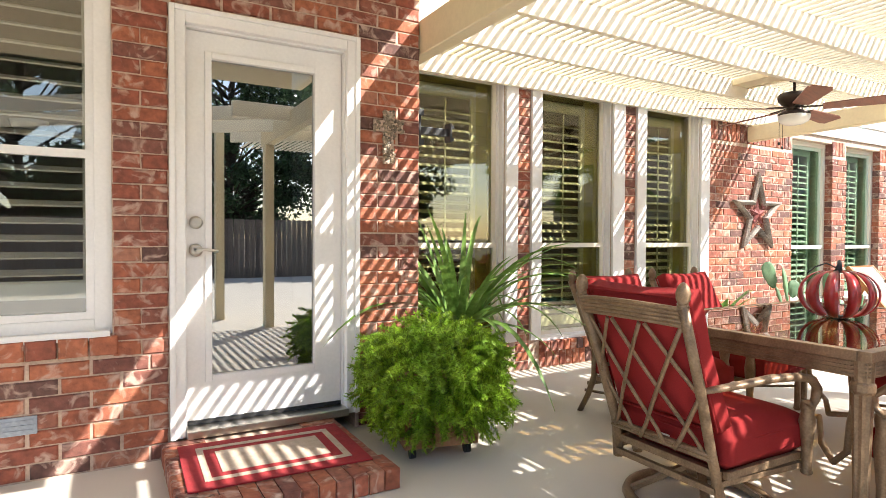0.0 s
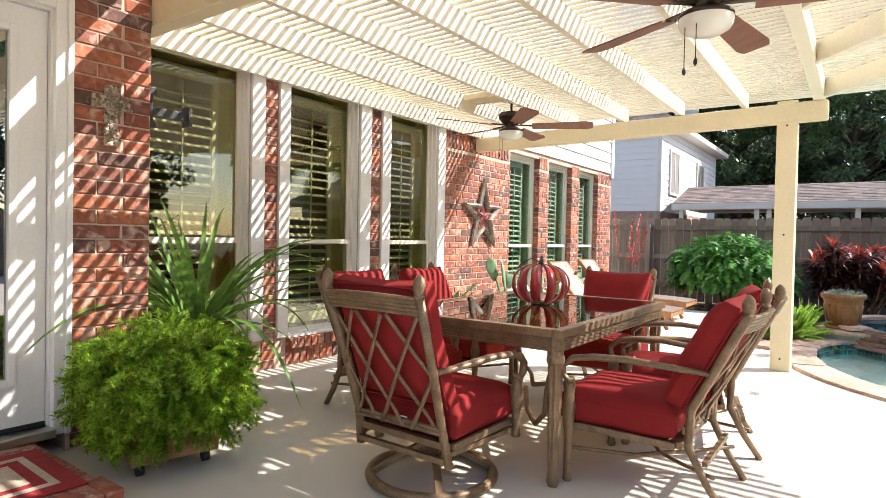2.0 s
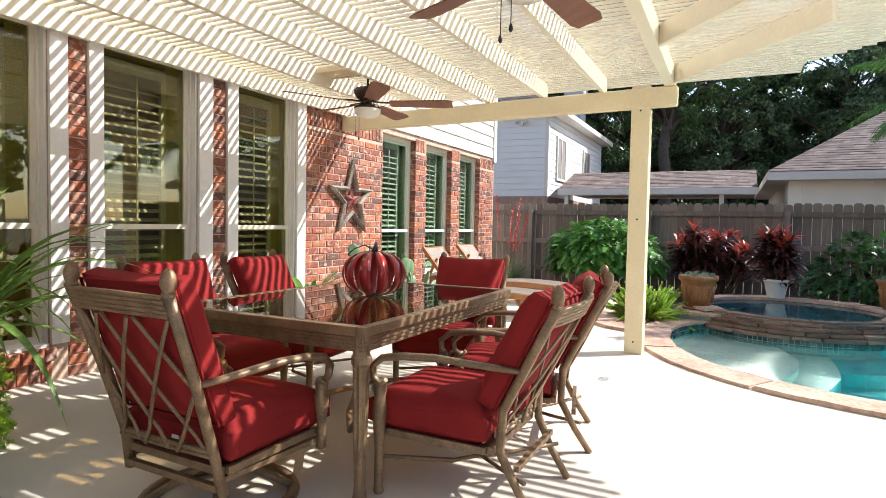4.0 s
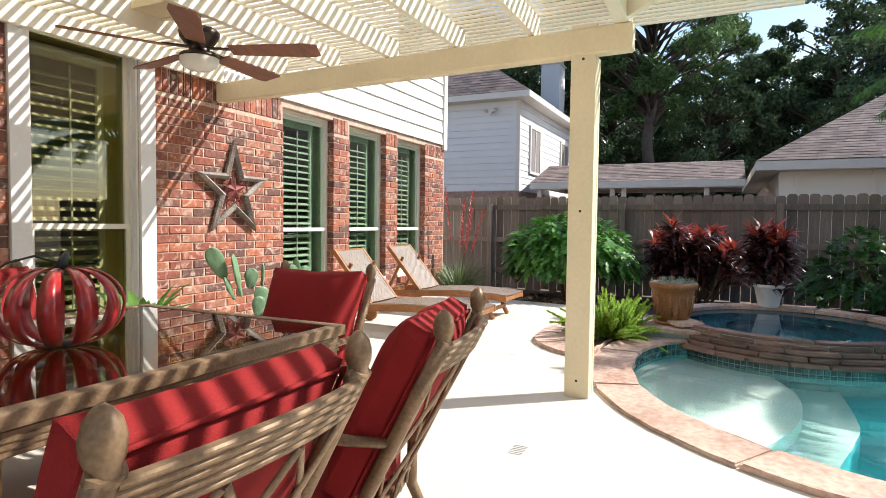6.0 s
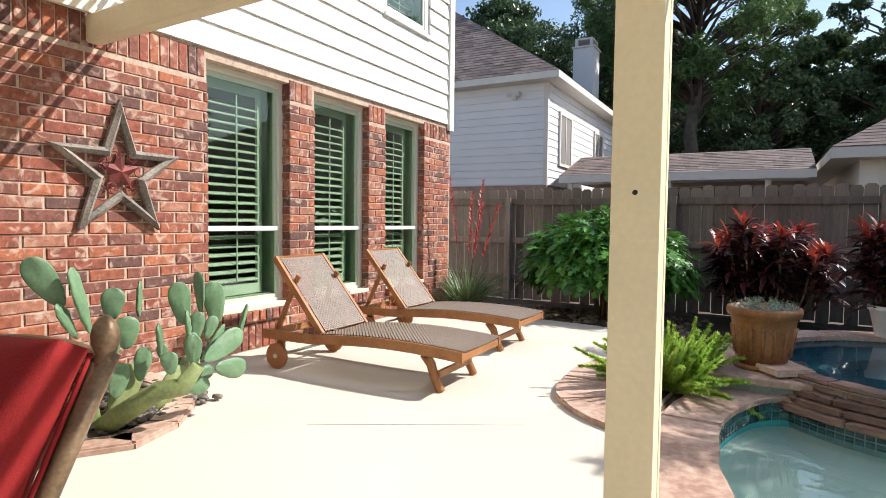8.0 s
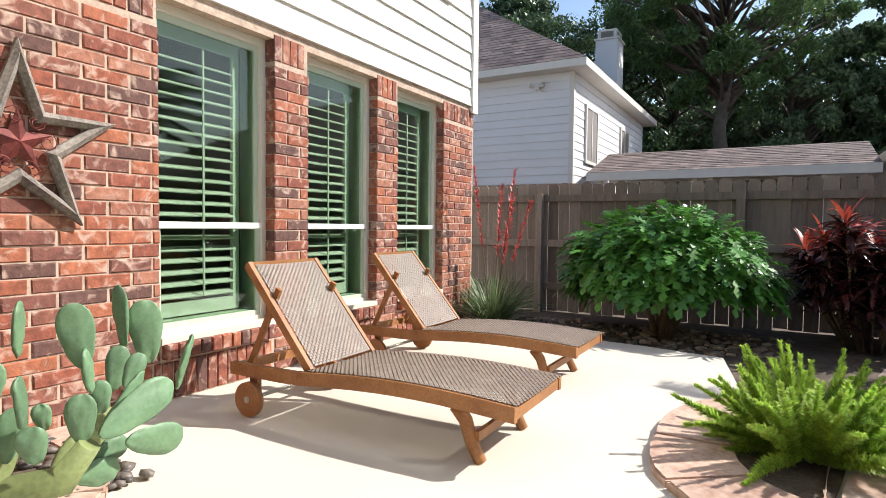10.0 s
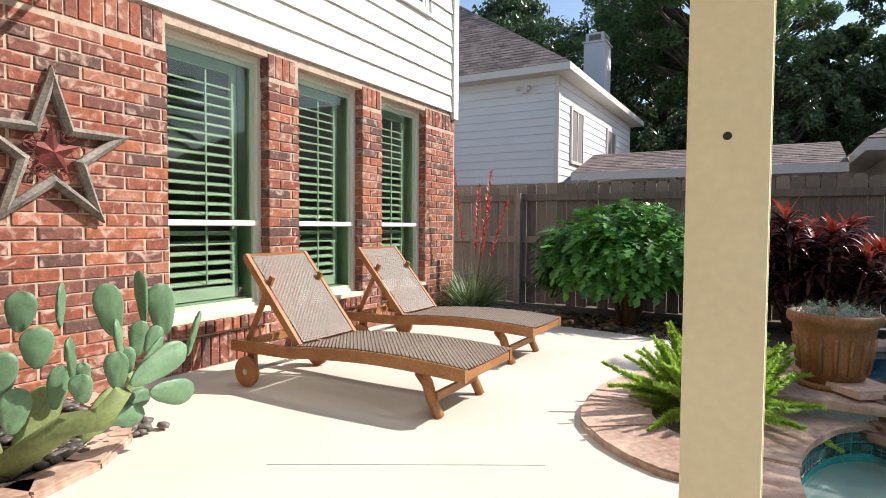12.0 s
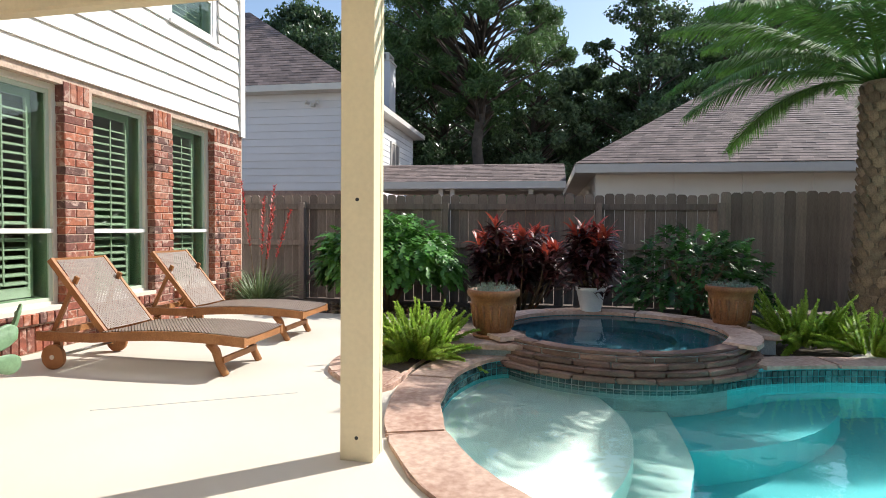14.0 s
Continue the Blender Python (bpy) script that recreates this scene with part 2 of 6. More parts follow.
# the ground opens round pool and spa together
_loop = [(p[0], p[1]) for p in POOL[::-1]]
_far = [math.hypot(p[0] - SPA[0], p[1] - SPA[1]) > 1.25 for p in _loop]
_first = _far.index(False)
_last = len(_far) - _far[::-1].index(False)
SHORE = _loop[_last:] + _loop[:_first]
_a = math.atan2(SHORE[-1][1] - SPA[1], SHORE[-1][0] - SPA[0])
_b = math.atan2(SHORE[0][1] - SPA[1], SHORE[0][0] - SPA[0])
HOLE = SHORE + [(SPA[0] + 1.1 * math.cos(_a + (_b - _a) * k / 30), SPA[1] + 1.1 * math.sin(_a + (_b - _a) * k / 30)) for k in range(31)]

tagged(new("ground", mesh_of("ground", sheet([(-300, -300), (300, -300), (300, 300), (-300, 300)], [HOLE], -0.06), SOIL)),
       "dark mulch and soil ground around the patio", "ground", kind="structure")
slab = [(-3, -9), (11.1, -9), (11.1, -3.1), (10.5, -2.5), (9.9, -2.4), (9.3, -1.9), *SHORE, (9.2, 1.6), (8.9, 1.95), (9.6, 1.9), (10.75, 2.1), (10.9, 2.8), (10.95, 3.3), (11.1, 4.1), (11.3, 4.85), (-3, 4.9)]
tagged(new("patio", mesh_of("patio", sheet(slab, [], 0.0), CONCRETE)), "pale cream brushed concrete patio slab", "patio", kind="structure")


def brick_mesh(name, l, h, d, seed):
    """A brick with chipped front edges; its front looks to -y, its centre is the origin."""
    rnd = random.Random(seed)
    bm = bmesh.new()
    e = 0.006
    j = lambda s: rnd.uniform(-s, s)
    back = [bm.verts.new((sx * l / 2, d / 2, sz * h / 2)) for sx, sz in ((-1, -1), (1, -1), (1, 1), (-1, 1))]
    mid = [bm.verts.new((sx * l / 2 + j(0.002), -d / 2 + e, sz * h / 2 + j(0.002))) for sx, sz in ((-1, -1), (1, -1), (1, 1), (-1, 1))]
    front = [bm.verts.new((sx * (l / 2 - e) + j(0.003), -d / 2 + j(0.002), sz * (h / 2 - e) + j(0.002))) for sx, sz in ((-1, -1), (1, -1), (1, 1), (-1, 1))]
    for a, b in ((back, mid), (mid, front)):
        for k in range(4):
            bm.faces.new((a[k], a[(k + 1) % 4], b[(k + 1) % 4], b[k]))
    bm.faces.new(front)
    bm.faces.new(back[::-1])
    return mesh_of(name, bm, BRICK)


COURSE, JOINT, BLEN = 0.0775, 0.011, 0.255
_bricks = {}


def lay_brick(parent, x, y, z, l, h, count, turn=0.0, depth=0.09):
    """One brick with its front's middle at (x, y, z)."""
    key = (round(l, 2), round(h, 2), count % 3, depth)
    if key not in _bricks:
        _bricks[key] = brick_mesh("brick", key[0], key[1], depth, hash(key[:2]) % 1000 + count % 3)
    ob = new("brick", _bricks[key])
    ob.parent = parent
    m = pose(0, 0, 0, 0, 0, turn) @ Matrix.Translation((0, depth / 2, 0))
    ob.matrix_basis = Matrix.Translation((x, y, z)) @ m
    return ob


def lay_wall(parent, x0, x1, z0, z1, yface, holes=(), seed=0, cap=300):
    """Running bond between limits, round the openings (x0, x1, z0, z1)."""
    rnd = random.Random(seed)
    n = 0
    k = 0
    z = z0
    while z + COURSE * 0.6 < z1:
        spans = [(x0, x1)]
        for a, b, c, d in holes:
            if z + COURSE * 0.5 > c and z + COURSE * 0.5 < d:
                spans = [s for (p, q) in spans for s in ((p, min(q, a)), (max(p, b), q)) if s[1] - s[0] > 0.03]
        for p, q in spans:
            x = p
            first = True
            off = BLEN * (0.5 if k % 2 else 1.0)
            while x < q - 0.02:
                e = min(x + (off if first else BLEN), q)
                if q - e < 0.05:
                    e = q
                first = False
                l = round((e - x - JOINT) * 50) / 50
                lay_brick(parent, (x + e) / 2, yface + rnd.uniform(-0.002, 0.002), z + COURSE / 2, max(l, 0.03), COURSE - JOINT, n)
                n += 1
                x = e
        z += COURSE
        k += 1
    return n


def backing(name, rects, y0, y1, mat, label, category="wall"):
    """A wall body made of blocks (x0, x1, z0, z1) between two depths."""
    return single(name, boxes(*[(a, b, y0, y1, c, d) for a, b, c, d in rects]), mat, label, category, kind="structure")


YD, YM = 4.14, 4.85           # brick faces: door wall, main wall
DX0, DX1, DTOP = 0.765, 1.765, 2.31     # door opening
LW = (-0.75, 0.5, 0.66, 2.75)           # window beside the door
WW = [(2.45, 3.36), (3.745, 4.60), (5.05, 5.88)]   # tall windows under the roof
XW = [(7.61, 8.48), (8.845, 9.70), (10.05, 10.89)]   # tall windows past the roof
WZ, XZ = (0.25, 2.50), (0.36, 2.36)
wall_door = backing("wall_door", [(-3, LW[0], -0.06, 3.2), (LW[0], LW[1], -0.06, LW[2]), (LW[0], LW[1], LW[3], 3.2), (LW[1], DX0, -0.06, 3.2),
                                  (DX0, DX1, DTOP, 3.2), (DX1, 2.185, -0.06, 3.2)], YD + 0.008, YD + 0.2, MORTAR, "red-brown brick house wall beside the glazed door")
single("wall_return", boxes((2.02, 2.178, YD + 0.2, YM + 0.03, -0.06, 3.2)), MORTAR, "brick return wall between door wall and window wall", "wall", kind="structure")
lay_main = [(2.19, WW[0][0], -0.06, 2.75)]
for (a, b), (c, d) in zip(WW, WW[1:]):
    lay_main.append((b, c, -0.06, 2.75))
lay_main.append((WW[2][1], XW[0][0] - 0.02, -0.06, 2.75))
for (a, b), (c, d) in zip(XW, XW[1:]):
    lay_main.append((b + 0.02, c - 0.02, -0.06, 2.75))
lay_main.append((XW[2][1] + 0.02, 11.6, -0.06, 2.75))
lay_main += [(a, b, -0.06, WZ[0]) for a, b in WW] + [(a, b, WZ[1], 2.75) for a, b in WW]
lay_main += [(a - 0.02, b + 0.02, -0.06, XZ[0]) for a, b in XW] + [(a - 0.02, b + 0.02, XZ[1], 2.75) for a, b in XW]
wall_main = backing("wall_main", lay_main, YM + 0.008, YM + 0.2, MORTAR, "long red brick house wall with six tall windows")
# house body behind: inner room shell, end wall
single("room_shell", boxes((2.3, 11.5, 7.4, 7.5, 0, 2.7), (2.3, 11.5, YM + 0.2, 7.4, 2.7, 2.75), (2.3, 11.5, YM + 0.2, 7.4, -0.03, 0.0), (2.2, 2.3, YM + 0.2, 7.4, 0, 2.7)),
       DARKROOM, "closed box coloured dark for the dim room behind the windows", "room", kind="structure")
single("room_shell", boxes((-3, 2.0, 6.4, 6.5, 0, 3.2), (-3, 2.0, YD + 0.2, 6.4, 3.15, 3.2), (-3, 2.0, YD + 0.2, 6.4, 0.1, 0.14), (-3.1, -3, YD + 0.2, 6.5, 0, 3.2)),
       DARKROOM, "closed box coloured dark for the dim room behind the glazed door", "room", kind="structure")
single("wall_end", boxes((11.4, 11.6, YM + 0.2, 12, -0.06, 5.2)), SIDING, "plain end wall of the house", "wall", kind="structure")

# upper storey siding: lapped boards
siding = thing("wall_siding", "white lapped siding on the upper storey", "wall", kind="structure")
part("sheathing", boxes((-3, 9.95, YM + 0.02, YM + 0.2, 2.75, 6.2), (9.95, 11.0, YM + 0.02, YM + 0.2, 2.75, 3.45), (9.95, 11.0, YM + 0.02, YM + 0.2, 4.6, 6.2), (11.0, 11.6, YM + 0.02, YM + 0.2, 2.75, 6.2)), SIDING, siding)


def lap_board(x0, x1, z, h=0.2):
    bm = bmesh.new()
    y = YM - 0.01
    vs = [bm.verts.new(p) for p in ((x0, y - 0.012, z), (x1, y - 0.012, z), (x1, y + 0.012, z + h + 0.02), (x0, y + 0.012, z + h + 0.02),
                                    (x0, y + 0.03, z), (x1, y + 0.03, z), (x1, y + 0.03, z + h + 0.02), (x0, y + 0.03, z + h + 0.02))]
    for f in ((0, 1, 2, 3), (5, 4, 7, 6), (1, 0, 4, 5), (2, 1, 5, 6), (3, 2, 6, 7), (0, 3, 7, 4)):
        bm.faces.new([vs[i] for i in f])
    return bm


for k in range(17):
    z = 2.44 + 0.2 * k
    if z > 3.3 and z < 4.5:
        part("siding_board", lap_board(6.15, 9.95, z), SIDING, siding)
        part("siding_board", lap_board(11.0, 11.5, z), SIDING, siding)
    else:
        part("siding_board", lap_board(6.15, 11.5, z), SIDING, siding)
part("corner_board", boxes((11.5, 11.62, YM - 0.04, YM + 0.1, 2.36, 6.2), bevel=0.004), SIDING, siding)
part("fascia_board", boxes((2.19, 6.15, YM - 0.035, YM + 0.02, 2.52, 2.75)), CREAM, siding)


def louvre_panel(win, x0, x1, y, z0, z1, pitch=0.075, mat=None):
    """A plantation shutter: stiles, rails, tilted slats and a tilt rod."""
    mat = mat or SHUTTER
    fr = 0.05
    part("shutter_frame", boxes((x0, x0 + fr, y, y + 0.03, z0, z1), (x1 - fr, x1, y, y + 0.03, z0, z1), (x0 + fr, x1 - fr, y, y + 0.03, z0, z0 + 0.09),
                                (x0 + fr, x1 - fr, y, y + 0.03, z1 - 0.09, z1)), mat, win)
    n = int((z1 - z0 - 0.2) / pitch)
    for k in range(n):
        z = z0 + 0.13 + k * pitch
        bm = bmesh.new()
        m = pose((x0 + x1) / 2, y + 0.015, z, 24, 0, 0)
        solid(bm, -(x1 - x0) / 2 + fr, (x1 - x0) / 2 - fr, -0.032, 0.032, -0.004, 0.004, m=m)
        part("slat", bm, mat, win)
    xm = x0 + (x1 - x0) * 0.55
    part("tilt_rod", boxes((xm - 0.006, xm + 0.006, y - 0.035, y - 0.025, z0 + 0.12, z1 - 0.12)), mat, win)


def sash_window(name, x0, x1, z0, z1, yf, glass, label, rail, trim=0.055, trimmat=None, paint=None, recess=0.045):
    """A single-hung window in a brick opening: casing, two sashes, panes, a shutter behind."""
    w = thing(name, label, "window", kind="structure")
    tm = trimmat or TRIM
    y0 = yf + recess
    part("window_frame", boxes((x0, x0 + trim, y0, y0 + 0.1, z0, z1), (x1 - trim, x1, y0, y0 + 0.1, z0, z1), (x0 + trim, x1 - trim, y0, y0 + 0.1, z1 - trim, z1),
                               (x0 + trim, x1 - trim, y0, y0 + 0.1, z0, z0 + trim), bevel=0.003), tm, w)
    a, b = x0 + trim, x1 - trim
    pm = paint or tm
    for nm, c, d, dy in (("upper_sash", rail - 0.02, z1 - trim, 0.03), ("lower_sash", z0 + trim, rail + 0.02, 0.012)):
        s = 0.035
        sa = part(nm, boxes((a, a + s, y0 + dy, y0 + dy + 0.035, c, d), (b - s, b, y0 + dy, y0 + dy + 0.035, c, d),
                            (a + s, b - s, y0 + dy, y0 + dy + 0.035, d - s - 0.005, d), (a + s, b - s, y0 + dy, y0 + dy + 0.035, c, c + s)), pm, w)
        p = part("pane", boxes((a + s, b - s, y0 + dy + 0.016, y0 + dy + 0.02, c + s, d - s)), glass, w)
        p.visible_shadow = False
    part("window_sill", boxes((x0 + 0.01, x1 - 0.01, yf - 0.012, y0, z0 - 0.02, z0 + 0.022), bevel=0.004), tm, w)
    return w, a, b


# olive stands in for sunlight through window film, put into the lining's colour
FILM = material("sunlit_film_olive", (0.62, 0.55, 0.2), 0.5, vary=0.1, scale=2, bump=0.05)
SAGE = material("sage_frame_paint", (0.5, 0.56, 0.45), 0.5, vary=0.05, scale=2, bump=0.05)
for i, (a, b) in enumerate(WW):
    w, p, q = sash_window("window_%d" % (i + 1), a, b, WZ[0], WZ[1], YM, GLASS, "tall white-cased sash window with louvred shutters behind tinted glass", 1.08, trim=0.03, trimmat=WHITE, paint=TRIM, recess=0.06)
    part("jamb_lining", boxes((q - 0.01, q, YM + 0.165, YM + 0.3, WZ[0], WZ[1]), (q - 0.125, q - 0.01, YM + 0.21, YM + 0.23, WZ[0], WZ[1]), (p, p + 0.01, YM + 0.165, YM + 0.3, WZ[0], WZ[1]), (p + 0.01, q - 0.01, YM + 0.165, YM + 0.3, WZ[1] - 0.06, WZ[1] - 0.05)), FILM, w, "window lining coloured olive as if sunlit through film")
    part("brick_mould", boxes((a + 0.002, a + 0.02, YM + 0.01, YM + 0.059, WZ[0], WZ[1]), (b - 0.02, b - 0.002, YM + 0.01, YM + 0.059, WZ[0], WZ[1]), bevel=0.003), WHITE, w)
    louvre_panel(w, p + 0.015, q - 0.13, YM + 0.2, WZ[0] + 0.08, WZ[1] - 0.1)
for i, (a, b) in enumerate(XW):
    w, p, q = sash_window("window_%d" % (i + 4), a - 0.02, b + 0.02, XZ[0], XZ[1], YM, GREENGLASS, "tall cream-framed sash window with green tinted glass and louvred shutters", 1.04, trim=0.05, paint=SAGE, recess=0.095)
    part("jamb_lining", boxes((q - 0.01, q, YM + 0.15, YM + 0.3, XZ[0], XZ[1]), (p, p + 0.01, YM + 0.15, YM + 0.3, XZ[0], XZ[1]), (p + 0.01, q - 0.01, YM + 0.15, YM + 0.3, XZ[1] - 0.05, XZ[1] - 0.04),
                               (p + 0.01, q - 0.01, YM + 0.15, YM + 0.3, XZ[0] + 0.03, XZ[0] + 0.09)), SAGE, w, "pale green window lining")
    part("meeting_rail", boxes((p, q, YM + 0.09, YM + 0.105, 1.025, 1.065), bevel=0.003), WHITE, w, "white meeting rail")
    louvre_panel(w, p + 0.012, q - 0.1, YM + 0.21, XZ[0] + 0.1, XZ[1] - 0.06)
w, p, q = sash_window("window_7", 9.95, 11.0, 3.45, 4.6, YM - 0.03, GREENGLASS, "white-cased upstairs sash window with shutters", 4.0, trim=0.09, trimmat=WHITE)
louvre_panel(w, p, q, YM + 0.18, 3.5, 4.55)
w, p, q = sash_window("window_8", LW[0], LW[1], LW[2], LW[3], YD, CLEARGLASS, "white sash window with open white shutters beside the door", 1.54, trim=0.075, trimmat=WHITE)
louvre_panel(w, p, q, YD + 0.16, LW[2] + 0.17, LW[3] - 0.03, pitch=0.085)

# ---- patio roof: beams, rafters, slats ----
roof = thing("pergola", "cream-painted timber pergola with slatted roof over the patio", "pergola", kind="structure")


def skew(y):
    return 6.5 + (y - 1.12) * 0.055


def beam_piece(name, a, b, w, h, bev=0.006):
    bm = bmesh.new()
    bar(bm, a, b, w, h)
    bmesh.ops.bevel(bm, geom=bm.edges[:], offset=bev, segments=1, affect="EDGES")
    return part(name, bm, LATH if "rafter" in name or name in ("ledger", "header") else CREAM, roof)


beam_piece("end_beam", (skew(1.12), 1.12, 2.31), (skew(4.83), 4.83, 2.31), 0.1, 0.175, 0.012)
beam_piece("near_beam", (2.24, -0.15, 2.4), (2.24, YM - 0.03, 2.4), 0.1, 0.22)
RAFT = [1.78, 2.36, 2.94, 3.52, 4.1]
for y in RAFT:
    beam_piece("rafter", (2.3, y, 2.475), (skew(y) + 0.1, y, 2.475), 0.042, 0.15, 0.003)
beam_piece("header", (1.6, 1.19, 2.475), (skew(1.19) + 0.12, 1.19, 2.475), 0.085, 0.16, 0.004)
beam_piece("ledger", (2.3, YM - 0.055, 2.475), (skew(4.8), YM - 0.055, 2.475), 0.04, 0.15, 0.003)
for k in range(6):
    x = 6.42 - 1.13 * k
    beam_piece("hip_rafter", (x, 1.15, 2.475), (x - 1.25 - 0.5 * k, 0.15 - 0.4 * k, 2.475), 0.042, 0.15, 0.003)
for k in range(63):
    x = 2.33 + 0.076 * k
    y0 = max(-2.1, 0.16 - max(0, 6.75 - x) * 1.08)
    part("slat", boxes((x - 0.017, x + 0.017, y0, YM - 0.03, 2.552, 2.565)), LATH, roof)
post = thing("pergola_post", "square cream-painted timber post with bolt holes on the patio", "post", kind="structure")
part("column", boxes((6.475, 6.585, 1.345, 1.505, 0.0, 2.42), bevel=0.006), CREAM, post)
part("back_board", boxes((6.587, 6.627, 1.343, 1.48, 0.0, 2.22), bevel=0.004), CREAM, post)
for z in (0.112, 1.225, 2.2):
    bm = bmesh.new()
    tube(bm, [(6.4735, 1.425, z), (6.478, 1.425, z)], 0.009, 10)
    part("bolt_hole", bm, BLACK, post)
for px, py in ((2.24, 0.05), (1.8, -0.9)):
    pp = thing("pergola_post", "square cream-painted timber post at the patio edge", "post", kind="structure")
    part("column", boxes((px - 0.055, px + 0.055, py - 0.075, py + 0.075, 0.0, 2.3 if py > 0 else 2.62), bevel=0.006), CREAM, pp)
# solid soffit over the door: unseen, its depth set to shade the door wall
single("shading_soffit", boxes((-3, 2.18, 1.7, YD + 0.01, 2.62, 2.75)), CREAM, "unseen cream soffit added to shade the door wall", "soffit", kind="structure")

# ---- fence ----
fence = thing("fence", "weathered grey-brown dog-eared board fence", "fence", kind="structure")
FX = 12.9
bm = bmesh.new()
w = 0.138
vs = [bm.verts.new(p) for p in ((0, -w / 2, -0.05), (0, w / 2, -0.05), (0, w / 2, 1.6), (0, w / 2 - 0.03, 1.63), (0, -w / 2 + 0.03, 1.63), (0, -w / 2, 1.6))]
f = bm.faces.new(vs)
r = bmesh.ops.extrude_face_region(bm, geom=[f])
for v in r["geom"]:
    if isinstance(v, bmesh.types.BMVert):
        v.co.x += 0.016
me_board = mesh_of("board", bm, FENCE)
rnd = random.Random(4)
y = 8.4
k = 0
while y > -7.5:
    b = new("board", me_board)
    b.parent = fence
    near = y < -1.95
    b.matrix_basis = pose(FX - (0.075 if near else 0), y, rnd.uniform(-0.015, 0.015) + (0.03 if near else 0), 0, rnd.uniform(-0.3, 0.3), rnd.uniform(-1, 1))
    y -= 0.146 if not near else 0.141
    k += 1
for z in (0.28, 0.85, 1.44):
    part("rail", boxes((FX - 0.045, FX - 0.004, -1.95, 8.4, z - 0.045, z + 0.045), bevel=0.003), FENCE, fence)
for y in (6.9, 4.47, 2.1, -0.2, -1.9):
    part("fence_post", boxes((FX - 0.14, FX - 0.05, y - 0.045, y + 0.045, -0.1, 1.5), bevel=0.004), FENCE, fence)

# ---- pool ----
TILE = material("pool_tile", (0.035, 0.1, 0.11), 0.25, vary=0.3, scale=9, fine=80, bump=0.1, random=0.45, island=True, other=(0.1, 0.2, 0.19))
GROUT = material("pool_grout", (0.3, 0.34, 0.33), 0.8, bump=0.2)
# teal stands in for light lost in deep water, put into the plaster colour
DEEP = material("deep_water_tint_plaster", (0.09, 0.47, 0.49), 0.7, vary=0.08, scale=1.2, bump=0.05)
LEDGE = material("ledge_plaster", (0.78, 0.78, 0.69), 0.7, vary=0.08, scale=1.5, bump=0.05)


def wall_loop(loop, z0, z1, closed=True):
    bm = bmesh.new()
    a = [bm.verts.new((x, y, z0)) for x, y in loop]
    b = [bm.verts.new((x, y, z1)) for x, y in loop]
    n = len(loop)
    for i in range(n if closed else n - 1):
        bm.faces.new((a[i], a[(i + 1) % n], b[(i + 1) % n], b[i]))
    return bm


def resample(loop, step):
    pts = [Vector((*p, 0)) for p in loop] + [Vector((*loop[0], 0))]
    out = []
    carry = 0.0
    for a, b in zip(pts, pts[1:]):
        d = (b - a).length
        while carry < d:
            q = a.lerp(b, carry / d)
            t = (b - a).normalized()
            out.append((q.x, q.y, t.x, t.y))
            carry += step
        carry -= d
    return out


def tile_band(name, loop, z0, z1, rows, step, inward, parent):
    """Small glazed tiles in rows along a loop, each with its own edges, joined."""
    verts, faces = [], []
    h = (z1 - z0) / rows
    g = 0.004
    for x, y, tx, ty in resample(loop, step):
        nx, ny = ty * inward, -tx * inward
        for r in range(rows):
            b = len(verts)
            for d, gg in ((0.0, 0.0), (0.006, g * 0.6)):
                for s, z in ((-step / 2 + g + gg, z0 + r * h + g + gg), (step / 2 - g - gg, z0 + r * h + g + gg), (step / 2 - g - gg, z0 + (r + 1) * h - g - gg), (-step / 2 + g + gg, z0 + (r + 1) * h - g - gg)):
                    verts.append((x + tx * s + nx * d, y + ty * s + ny * d, z))
            faces.append((b + 4, b + 5, b + 6, b + 7))
            for k in range(4):
                faces.append((b + k, b + (k + 1) % 4, b + 4 + (k + 1) % 4, b + 4 + k))
    ob = raw(name, verts, faces, TILE, parent)
    return tagged(ob, "dark blue-green glazed waterline tiles", "", "", "stuff")


pool = thing("pool", "turquoise freeform swimming pool with shallow white ledge", "pool", kind="structure")
part("pool_wall", wall_loop(offset_loop(POOL, 0.008), -1.4, 0.01), DEEP, pool)
part("pool_floor", sheet([(5, -8.5), (10.5, -8.5), (10.5, 2), (5, 2)], [], -1.2), DEEP, pool)
LEDGE_EDGE = smooth_loop([(5.6, 0.5), (6.35, 0.4), (6.98, 0.14), (7.53, 0.03), (8.04, 0.07), (8.72, 0.36), (9.5, 1.2), (9, 2), (7, 2.4), (5.4, 1.8)])
bm = sheet(LEDGE_EDGE, [], -0.3)
part("shallow_ledge", bm, LEDGE, pool)
part("ledge_riser", wall_loop(LEDGE_EDGE, -1.2, -0.3), LEDGE, pool)
STEP_EDGE = smooth_loop([(5.3, 0.0), (6.3, 0.02), (7.15, -0.22), (7.5, -0.31), (8.1, -0.33), (8.7, -0.27), (9.3, 0.15), (9.5, 1.2), (8, 2.2), (6, 1.8)])
part("pool_step", sheet(STEP_EDGE, [], -0.58), PLASTER, pool)
part("step_riser", wall_loop(STEP_EDGE, -1.2, -0.58), DEEP, pool)
BENCH = [(SPA[0] + 1.8 * math.cos(2 * math.pi * k / 60), SPA[1] + 1.8 * math.sin(2 * math.pi * k / 60)) for k in range(60)]
part("pool_bench", sheet(BENCH, [], -0.7), DEEP, pool)
part("bench_riser", wall_loop(BENCH, -1.2, -0.7), DEEP, pool)
tile_band("waterline_tile", POOL, -0.17, -0.01, 3, 0.052, -1, pool)


